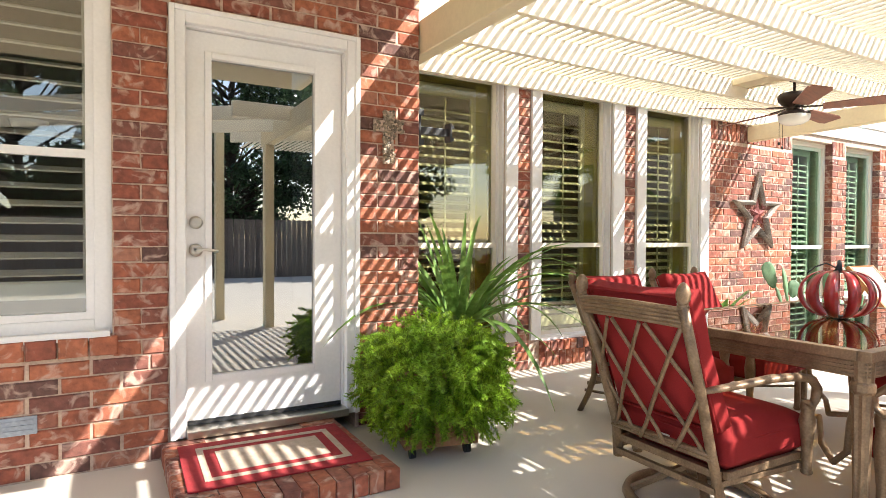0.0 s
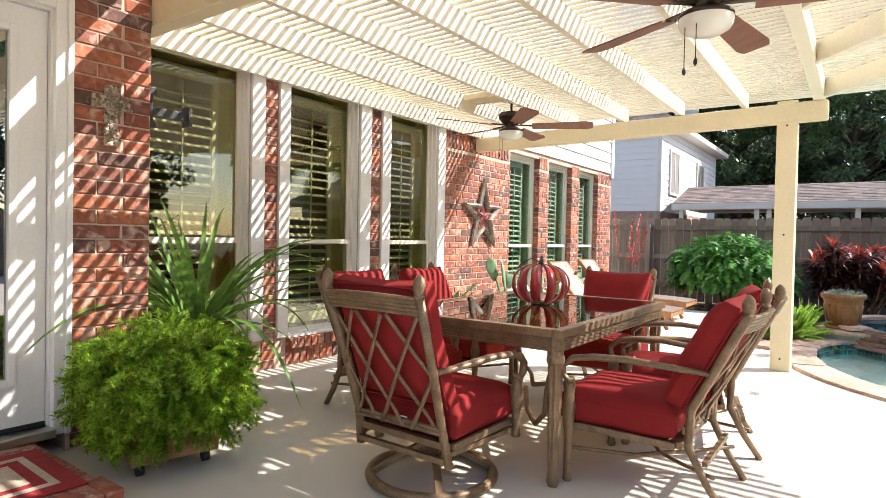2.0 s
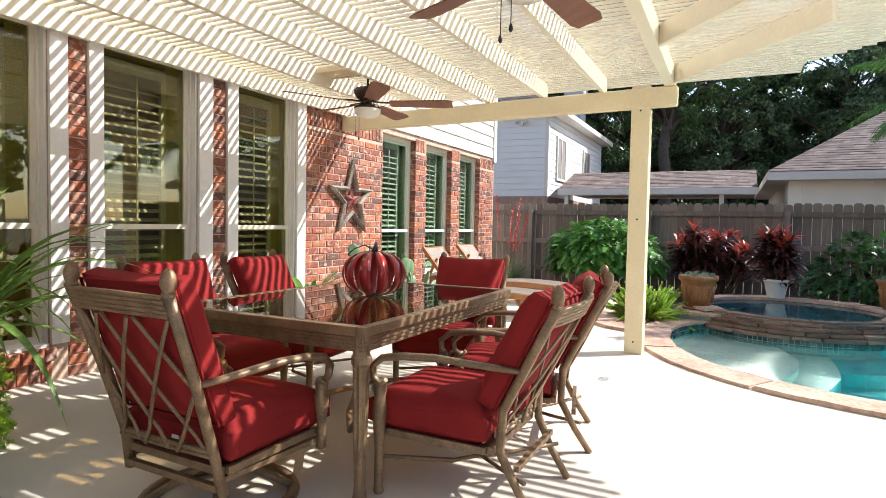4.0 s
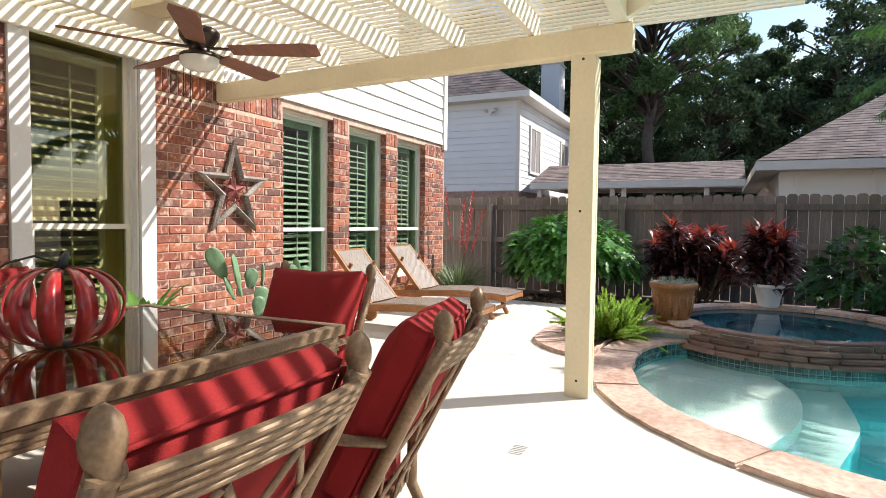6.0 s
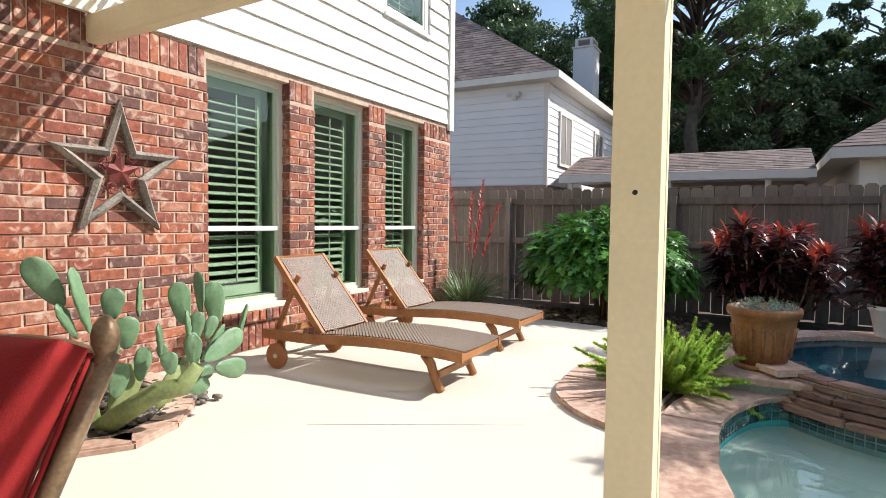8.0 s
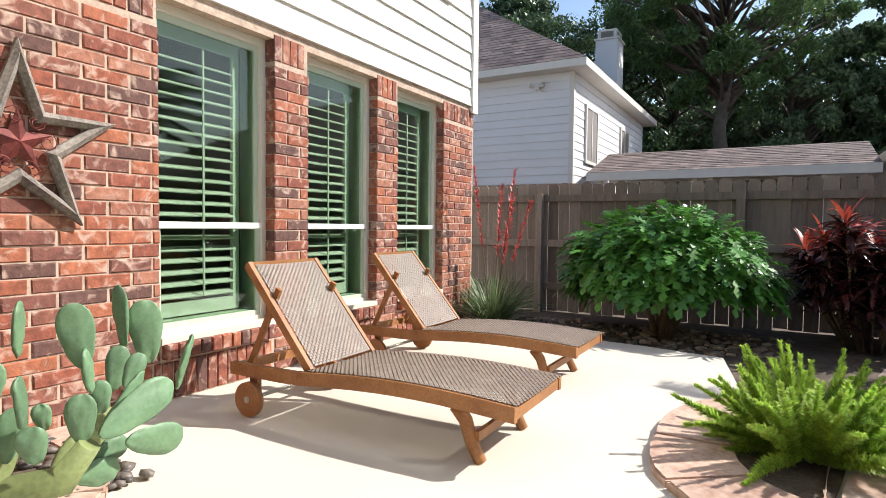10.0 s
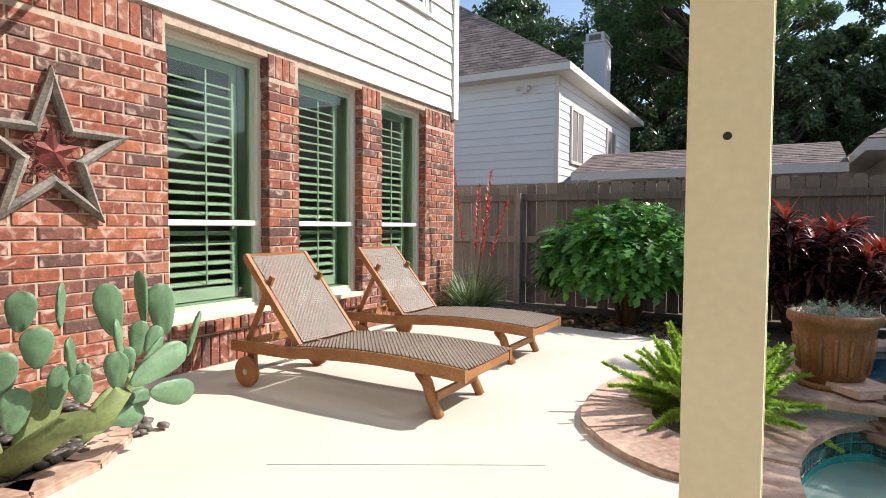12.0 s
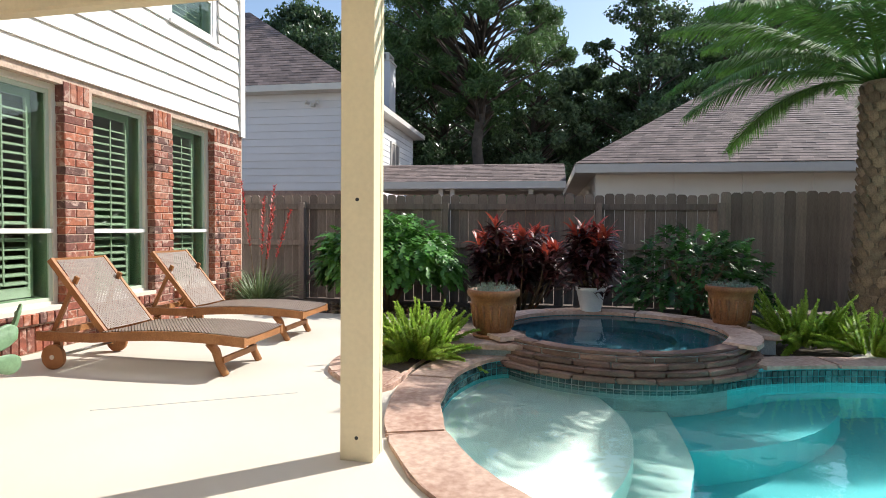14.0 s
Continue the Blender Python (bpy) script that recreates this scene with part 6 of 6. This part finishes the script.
# mulch and stones behind the patio edge
GRAVEL = material("mixed_gravel", (0.2, 0.15, 0.11), 0.8, vary=0.3, scale=20, bump=0.2, random=0.6, island=True)
gv = thing("gravel", "loose brown gravel and stones in the back bed", "gravel", kind="stuff")
pebbles(gv, "stones", GRAVEL, lambda r: (r.uniform(10.95, 12.3), r.uniform(1.6, 4.6)), 500, (0.02, 0.05), rnd, -0.06)
pebbles(gv, "stones", GRAVEL, lambda r: (r.uniform(10.6, 12.0), r.uniform(-4.2, -2.2)), 350, (0.02, 0.06), rnd, -0.06)

# ---- beyond the fence ----
NSID = material("neighbour_siding", (0.66, 0.65, 0.66), 0.7, vary=0.05, scale=1.5, fine=60, bump=0.08)
NTRIM = material("neighbour_trim", (0.62, 0.58, 0.53), 0.6, vary=0.05, bump=0.05)
NBRICK = material("neighbour_brick", (0.3, 0.2, 0.16), 0.9, vary=0.3, scale=8, bump=0.3)
SCREEN = material("window_screen", (0.22, 0.2, 0.19), 0.6, vary=0.1, bump=0.05)


def roof_plane(parent, a, b, c, d, rows, rnd, tabs=0.3):
    """A shingled slope: a, b along the eave, c, d above b and a; courses of tabs, each proud of the next."""
    a, b, c, d = Vector(a), Vector(b), Vector(c), Vector(d)
    n = (b - a).cross(d - a)
    if n.z < 0:
        n = -n
    n.normalize()
    verts, faces = [], []
    for r in range(rows):
        u0, u1 = r / rows, (r + 1.02) / rows
        p0, p1 = a.lerp(d, u0), b.lerp(c, u0)
        q0, q1 = a.lerp(d, min(u1, 1)), b.lerp(c, min(u1, 1))
        L = max((p1 - p0).length, 0.05)
        k = max(1, int(L / tabs))
        off = rnd.random()
        cuts = sorted({0.0, 1.0, *[min(1, max(0, (i + off + rnd.uniform(-0.15, 0.15)) / k)) for i in range(k)]})
        for s, e in zip(cuts, cuts[1:]):
            i = len(verts)
            lift = n * rnd.uniform(0.006, 0.014)
            verts += [p0.lerp(p1, s) + lift, p0.lerp(p1, e) + lift, q0.lerp(q1, e) + n * 0.003, q0.lerp(q1, s) + n * 0.003, p0.lerp(p1, s), p0.lerp(p1, e)]
            faces += [(i, i + 1, i + 2, i + 3), (i + 4, i + 5, i + 1, i)]
    raw("shingles", verts, faces, SHINGLE, parent)
    parent_deck = bmesh.new()
    vs = [parent_deck.verts.new(p - n * 0.02) for p in (a, b, c, d)]
    lo = [parent_deck.verts.new(p - n * 0.12) for p in (a, b, c, d)]
    parent_deck.faces.new(vs)
    parent_deck.faces.new(lo[::-1])
    for i in range(4):
        parent_deck.faces.new((lo[i], lo[(i + 1) % 4], vs[(i + 1) % 4], vs[i]))
    part("roof_deck", parent_deck, NTRIM, parent)


rnd = random.Random(31)
nb = thing("neighbour_house", "two-storey white sided house with brown shingle hip roof", "house")
HX, HY, HZ = 18.9, 5.95, 4.72
part("wall", boxes((HX, 27, HY, 16, -0.1, HZ)), NSID, nb)
part("brick_base", boxes((HX - 0.03, 27, HY - 0.03, 16, -0.1, 2.1)), NBRICK, nb)
for k in range(13):
    z = 2.12 + 0.2 * k
    bm = boxes((HX - 0.022, HX, HY, 16, z, z + 0.195), (HX, 27, HY - 0.022, HY, z, z + 0.195))
    for v in bm.verts:
        if abs(v.co.z - z) > 0.1 and (v.co.x < HX - 0.01 or v.co.y < HY - 0.01):
            if v.co.x < HX - 0.01:
                v.co.x += 0.017
            if v.co.y < HY - 0.01:
                v.co.y += 0.017
    part("siding_board", bm, NSID, nb)
part("corner_board", boxes((HX - 0.035, HX + 0.08, HY - 0.035, HY + 0.08, 2.1, HZ)), NTRIM, nb)
part("soffit", boxes((HX - 0.4, 27.4, HY - 0.4, 16.4, HZ, HZ + 0.03)), NTRIM, nb)
part("fascia", boxes((HX - 0.42, HX - 0.4, HY - 0.42, 16.4, HZ, HZ + 0.17), (HX - 0.4, 27.4, HY - 0.42, HY - 0.4, HZ, HZ + 0.17)), NTRIM, nb)
E0 = HZ + 0.17
roof_plane(nb, (HX - 0.42, HY - 0.42, E0), (27.4, HY - 0.42, E0), (24.5, 10.9, 8.6), (23.0, 10.9, 8.6), 34, rnd)
roof_plane(nb, (HX - 0.42, 16.4, E0), (HX - 0.42, HY - 0.42, E0), (23.0, 10.9, 8.6), (23.0, 12.0, 8.6), 34, rnd)
for x in (19.9, 23.6):
    wn = part("window", boxes((x, x + 0.95, HY - 0.05, HY - 0.02, 2.75, 4.05)), SCREEN, nb, "dark screened sash window")
    part("window_frame", boxes((x - 0.08, x, HY - 0.07, HY - 0.02, 2.67, 4.13), (x + 0.95, x + 1.03, HY - 0.07, HY - 0.02, 2.67, 4.13), (x, x + 0.95, HY - 0.07, HY - 0.02, 4.05, 4.13), (x, x + 0.95, HY - 0.07, HY - 0.02, 2.67, 2.75), (x + 0.45, x + 0.5, HY - 0.065, HY - 0.045, 2.75, 4.05)), NTRIM, wn)
part("chimney", boxes((26.0, 26.9, 6.65, 7.4, 5.0, 7.6)), NSID, nb)
part("chimney_cap", boxes((25.95, 26.95, 6.6, 7.45, 7.6, 7.66), (26.05, 26.85, 6.7, 7.35, 7.9, 7.96), (26.05, 26.15, 6.7, 6.8, 7.66, 7.9), (26.75, 26.85, 6.7, 6.8, 7.66, 7.9), (26.05, 26.15, 7.25, 7.35, 7.66, 7.9)), NTRIM, nb)
fl = part("floodlight", boxes((HX - 0.12, HX - 0.022, 6.75, 6.85, 4.35, 4.45)), NTRIM, nb)
for s in (-1, 1):
    bm = bmesh.new()
    lathe(bm, [(0.03, 0), (0.06, 0.1), (0.06, 0.12), (0.0, 0.1)], 12, close=False)
    for v in bm.verts:
        v.co = pose(HX - 0.12, 6.8 + s * 0.08, 4.42, s * -50, -60, 0) @ v.co
    part("lamp_head", bm, NTRIM, fl)

cp = thing("carport", "long low shingled carport roof beyond the fence", "carport")
roof_plane(cp, (18.6, 5.5, 2.3), (18.6, 0.1, 2.3), (20.6, 0.1, 2.95), (20.6, 5.5, 2.95), 12, rnd)
part("fascia", boxes((18.55, 18.59, 0.1, 5.5, 2.12, 2.3)), NTRIM, cp)
for y in (0.9, 2.9, 3.2, 5.2):
    part("post", boxes((18.7, 18.82, y, y + 0.12, -0.1, 2.15)), NTRIM, cp)
part("back_wall", boxes((22.5, 22.6, -1, 5.8, -0.1, 1.9)), NBRICK, cp)
part("roof_back", boxes((20.6, 22.6, 0.1, 5.5, 2.2, 2.9)), NTRIM, cp)

ga = thing("neighbour_garage", "single-storey cream house with brown shingle hip roof", "house")
part("wall", boxes((18.5, 28, -12, -0.6, -0.1, 2.5)), SIDING, ga)
for y in (-1.0, -2.5, -4.0, -5.5):
    part("batten", boxes((18.46, 18.5, y, y + 0.09, 1.3, 2.5)), SIDING, ga)
part("fascia", boxes((17.96, 18.0, -12.5, -0.1, 2.44, 2.64), (18.0, 28.5, -0.12, -0.08, 2.44, 2.64), ), NTRIM, ga)
part("soffit", boxes((18.0, 28.5, -12.5, -0.12, 2.44, 2.47)), NTRIM, ga)
roof_plane(ga, (17.96, -0.08, 2.66), (17.96, -12.5, 2.66), (22.6, -7.9, 5.6), (22.6, -4.7, 5.6), 40, rnd)
roof_plane(ga, (28.5, -0.08, 2.66), (17.96, -0.08, 2.66), (22.6, -4.7, 5.6), (24.0, -4.7, 5.6), 40, rnd)

# ---- trees ----
OAK = leafmat("oak_leaf", (0.05, 0.095, 0.042), (0.12, 0.19, 0.085), rough=0.35, rnd_=0.5, trans=0.35)
PINE = leafmat("pine_needle", (0.06, 0.13, 0.04), (0.14, 0.24, 0.08), rnd_=0.4, trans=0.35)
LIGHTL = leafmat("pale_tree_leaf", (0.09, 0.15, 0.07), (0.2, 0.28, 0.14), rnd_=0.5, trans=0.35)
BARK = material("tree_bark", (0.09, 0.07, 0.055), 0.9, vary=0.4, scale=4, fine=30, bump=0.6)


def leaf_cloud(rng, centres, radii, per, size, aspect=0.5):
    """Small leaves scattered in clumps: vertices and faces by numpy."""
    V, F = [], []
    for c, r in zip(centres, radii):
        d = rng.normal(size=(per, 3))
        d /= np.linalg.norm(d, axis=1)[:, None]
        p = np.asarray(c) + d * (r * rng.random(per)[:, None] ** 0.45) * np.array([1, 1, 0.72])
        a = rng.normal(size=(per, 3))
        a /= np.linalg.norm(a, axis=1)[:, None]
        b = np.cross(a, rng.normal(size=(per, 3)))
        b /= np.linalg.norm(b, axis=1)[:, None]
        s = size * rng.uniform(0.6, 1.4, per)[:, None]
        quad = np.stack([p - a * s, p + b * s * aspect, p + a * s, p - b * s * aspect], 1)
        V.append(quad.reshape(-1, 3))
    V = np.concatenate(V)
    F = np.arange(len(V)).reshape(-1, 4)
    return V.tolist(), F.tolist()


def tree(at, h, r, seed, mat, label, trunk_h=0.35, clumps=120, per=280, size=0.105, pine=False):
    rng = np.random.default_rng(seed)
    rd = random.Random(seed)
    t = thing("pine_tree" if pine else "oak_tree", label, "tree", "trees behind the houses", at=pose(*at, 0, 0, 0))
    bm = bmesh.new()
    n = 9
    wob = [Vector((rd.uniform(-0.15, 0.15) * i / n * 3, rd.uniform(-0.15, 0.15) * i / n * 3, h * 0.95 * i / n)) for i in range(n + 1)]
    tube(bm, wob, [0.028 * h * (1 - 0.85 * i / n) * 0.75 for i in range(n + 1)], 8)
    part("trunk", bm, BARK, t)
    cs, rs = [], []
    bm = bmesh.new()
    for k in range(clumps):
        u = rd.random()
        z = h * (trunk_h + (1 - trunk_h) * u)
        prof = math.sin(math.pi * min(1, 0.12 + u * 0.85)) ** 0.7
        if pine:
            prof = 0.45 + 0.75 * math.sin(math.pi * min(1, max(0, (u - 0.1) * 1.05))) ** 0.8
        a = rd.uniform(0, 6.28)
        rr = r * prof * rd.uniform(0.45, 1.08)
        c = Vector((rr * math.cos(a), rr * math.sin(a), z))
        cs.append(c)
        rs.append(r * rd.uniform(0.12, 0.26) * (0.8 if pine else 1.0))
        st0 = Vector((0, 0, max(h * 0.2, z - rr * 0.6)))
        tube(bm, [st0, st0.lerp(c, 0.5) + Vector((0, 0, 0.1)), c], [0.008 * h * 0.7, 0.005 * h * 0.7, 0.012], 5)
    tagged(part("branching", bm, BARK, t), kind="stuff")
    v, f = leaf_cloud(rng, cs, rs, per, size, 0.22 if pine else 0.5)
    tagged(raw("crown", v, f, mat, t), kind="stuff")
    return t


tree((33, 13, -0.1), 12.4, 4.0, 1, OAK, "dense dark oak behind the neighbour house", 0.2)
tree((36, 18.5, -0.1), 12.6, 4.3, 2, LIGHTL, "tall pale-leaved tree behind the neighbour house", 0.2)
tree((30.5, 3.65, -0.1), 15.8, 4.2, 3, PINE, "tall pine with a bare lower trunk", 0.4, 150, 420, 0.13, pine=True)
tree((37, 9.5, -0.1), 12.6, 4.2, 4, OAK, "dark oak behind the carport", 0.12)
tree((36.5, 6.4, -0.1), 13.2, 3.3, 5, OAK, "tall dark oak beside the pine", 0.1)
tree((35, 1.2, -0.1), 12.6, 2.5, 14, LIGHTL, "narrow paler tree in front of the woods", 0.12)
tree((38.5, -1.3, -0.1), 10.3, 3.0, 6, OAK, "lower dark oak behind the garage", 0.12)
tree((36, -4.4, -0.1), 13.8, 3.4, 7, OAK, "tall dark oak behind the garage roof", 0.15, 130)
tree((38, -11, -0.1), 14.6, 5.0, 8, OAK, "dark spreading oak tree in the woods", 0.15)
tree((44, 6.0, -0.1), 9.6, 5.0, 9, OAK, "dense dark oak among other oaks", 0.05)
tree((45, -4.0, -0.1), 10.4, 5.0, 10, OAK, "dense dark oak filling the woods", 0.05)
tree((43, 15, -0.1), 11.6, 5.0, 11, OAK, "dense dark oak behind the house roof", 0.05)

tree((41, 1.5, -0.1), 8.6, 4.6, 15, OAK, "dense dark oak behind the carport roof", 0.05)
tree((41, 11.5, -0.1), 11.4, 4.8, 16, OAK, "dense dark oak behind the chimney", 0.05)
tree((41, -9, -0.1), 13.8, 5.0, 17, OAK, "tall dense oak behind the garage ridge", 0.05)
# behind the walk: fence and trees that close the garden
bf = thing("fence", "weathered board fence closing the garden", "fence", kind="structure")
for k in range(110):
    o = new("board", me_board)
    o.parent = bf
    o.matrix_basis = pose(-6 + 0.15 * k, -9.6, 0, 0, 0, 90)
tree((-2, -15, -0.1), 9.0, 3.6, 21, OAK, "dark oak behind the garden fence", 0.15)
tree((4.5, -16, -0.1), 10.0, 3.8, 22, OAK, "dark oak over the garden fence", 0.15)
tree((11, -17, -0.1), 9.5, 3.8, 23, OAK, "dark oak past the pool fence", 0.15)
tree((-8, -12, -0.1), 8.5, 3.5, 24, OAK, "dark oak beside the garden", 0.15)

# ---- palm ----
PALM = leafmat("palm_leaflet", (0.06, 0.16, 0.03), (0.12, 0.26, 0.05), rough=0.65, rnd_=0.3)
PTRUNK = material("palm_boot", (0.2, 0.13, 0.075), 0.9, vary=0.45, scale=9, fine=60, bump=0.5, random=0.35, other=(0.3, 0.22, 0.14))
pa = thing("palm_tree", "date palm with rough boot-covered trunk and arching fronds", "tree", at=pose(11.7, -3.38, -0.06))
bm = bmesh.new()
tube(bm, [(0, 0, 0), (0, 0, 0.5), (0, 0, 1.6), (0, 0, 2.95)], [0.3, 0.24, 0.21, 0.22], 18)
part("trunk", bm, PTRUNK, pa)
bm = bmesh.new()
vs = [bm.verts.new(p) for p in ((-0.06, 0, -0.06), (0.06, 0, -0.06), (0.045, -0.055, 0.07), (-0.045, -0.055, 0.07), (-0.05, 0.03, 0.03), (0.05, 0.03, 0.03), (0, -0.05, 0.11))]
bmesh.ops.convex_hull(bm, input=vs)
boot = mesh_of("boot", bm, PTRUNK)
rd = random.Random(3)
for row in range(26):
    z = 0.12 + row * 0.108
    rr = 0.3 - 0.06 * min(1, z / 0.5) - 0.03 * min(1, max(0, z - 0.5) / 1.1)
    for k in range(11):
        a = 2 * math.pi * (k + 0.5 * (row % 2)) / 11
        o = new("boot", boot)
        o.parent = pa
        o.matrix_basis = pose((rr - 0.01) * math.cos(a), (rr - 0.01) * math.sin(a), z, 0, 0, math.degrees(a) + 90) @ pose(0, 0, 0, rd.uniform(-6, 6), rd.uniform(-8, 8), rd.uniform(-6, 6))
for k in range(32):
    a = 2 * math.pi * k * 0.381966
    up = 1.6 - 1.25 * (k / 32)
    pts = arc((0.1 * math.cos(a), 0.1 * math.sin(a), 2.95), (math.cos(a), math.sin(a), up), rd.uniform(2.3, 2.7), rd.uniform(0.9, 1.5), 12)
    bm = bmesh.new()
    tube(bm, pts, [0.024 * (1 - 0.9 * i / 12) for i in range(13)], 5)
    fr = part("frond", bm, PALM, pa)
    v, f = [], []
    for i in range(2, 12):
        for j in range(16):
            p = pts[i].lerp(pts[i + 1], j / 16)
            d = (pts[i + 1] - pts[i]).normalized()
            sd = d.cross(Vector((0, 0, 1))).normalized()
            L = 0.46 * math.sin(math.pi * (0.15 + 0.8 * (i - 2) / 10)) * rd.uniform(0.85, 1.1)
            for s in (-1, 1):
                q = p + (sd * s * 0.75 + d * 0.65 + Vector((0, 0, -0.28 + rd.uniform(-0.15, 0.15)))).normalized() * L
                m = p.lerp(q, 0.5) + Vector((0, 0, 0.03))
                b = len(v)
                wd = d * 0.008
                v += [p - wd, p + wd, m + wd, m - wd, q - Vector((0, 0, 0.04))]
                f += [(b, b + 1, b + 2, b + 3), (b + 3, b + 2, b + 4)]
    tagged(raw("foliage", v, f, PALM, fr), kind="stuff")

# ---- brickwork ----
lay_wall(wall_door, -0.1, 2.19, 0.005, 2.75, YD, [(LW[0], LW[1], 0.55, 2.8), (DX0 - 0.012, DX1 + 0.012, 0, 2.32)], 1)
k = 0
x = -0.1
while x < 0.5:
    lay_brick(wall_door, x + 0.06, YD - 0.02, 0.61, 0.115, 0.085, k, depth=0.12)
    x += 0.126
    k += 1
wall_piers = thing("wall_pier", "red brick piers and sill between the tall windows under the roof", "wall", kind="structure")
for a, b in ((3.485, 3.635), (4.75, 4.92)):
    lay_wall(wall_piers, a + 0.004, b - 0.004, 0.005, 2.5, YM, (), 2)
for a, b in WW:
    k = 0
    x = a - 0.0
    while x < b - 0.03:
        lay_brick(wall_piers, x + 0.037, YM - 0.06, 0.2, 0.066, 0.09, k, depth=0.13)
        lay_brick(wall_piers, x + 0.037, YM - 0.003, 0.08, 0.066, 0.14, k, depth=0.1)
        x += 0.0775
        k += 1
for a, b in ((3.362, 3.485), (3.635, 3.743), (4.602, 4.75), (4.92, 5.048)):
    part("casing_board", boxes((a, b, YM - 0.024, YM + 0.004, 0.26, 2.52), bevel=0.004), WHITE, wall_piers, "flat white casing board")
wall_star = thing("wall_panel", "sunlit red brick wall panel behind the star", "wall", kind="structure")
lay_wall(wall_star, WW[2][1] + 0.145, XW[0][0] - 0.004, 0.005, 2.2, YM, (), 3)
x = WW[2][1] + 0.145
k = 0
while x < XW[0][0] - 0.05:
    lay_brick(wall_star, x + 0.037, YM, 2.315, 0.066, 0.21, k)
    x += 0.0775
    k += 1
part("corner_trim", boxes((WW[2][1] + 0.002, WW[2][1] + 0.14, YM - 0.02, YM + 0.044, 0.0, 2.52), bevel=0.004), WHITE, wall_star)
wall_far = thing("wall_pier", "red brick piers between the green-tinted windows", "wall", kind="structure")
for i, (a, b) in enumerate(((XW[0][1], XW[1][0]), (XW[1][1], XW[2][0]), (XW[2][1], 11.58))):
    lay_wall(wall_far, a + 0.005, b - 0.005, 0.005, 2.2, YM, (), 4 + i)
    x = a + 0.005
    k = 0
    while x < b - 0.05:
        lay_brick(wall_far, x + 0.037, YM, 2.3, 0.066, 0.18, k)
        x += 0.0775
        k += 1
wall_sill = thing("brick_sill", "sloped brick rowlock sills under the tall windows", "sill", kind="structure")
for a, b in XW:
    x = a - 0.0
    k = 0
    while x < b - 0.03:
        lay_brick(wall_sill, x + 0.037, YM - 0.05, 0.3, 0.066, 0.09, k, depth=0.13)
        lay_brick(wall_sill, x + 0.037, YM - 0.003, 0.12, 0.066, 0.22, k, depth=0.1)
        x += 0.0775
        k += 1
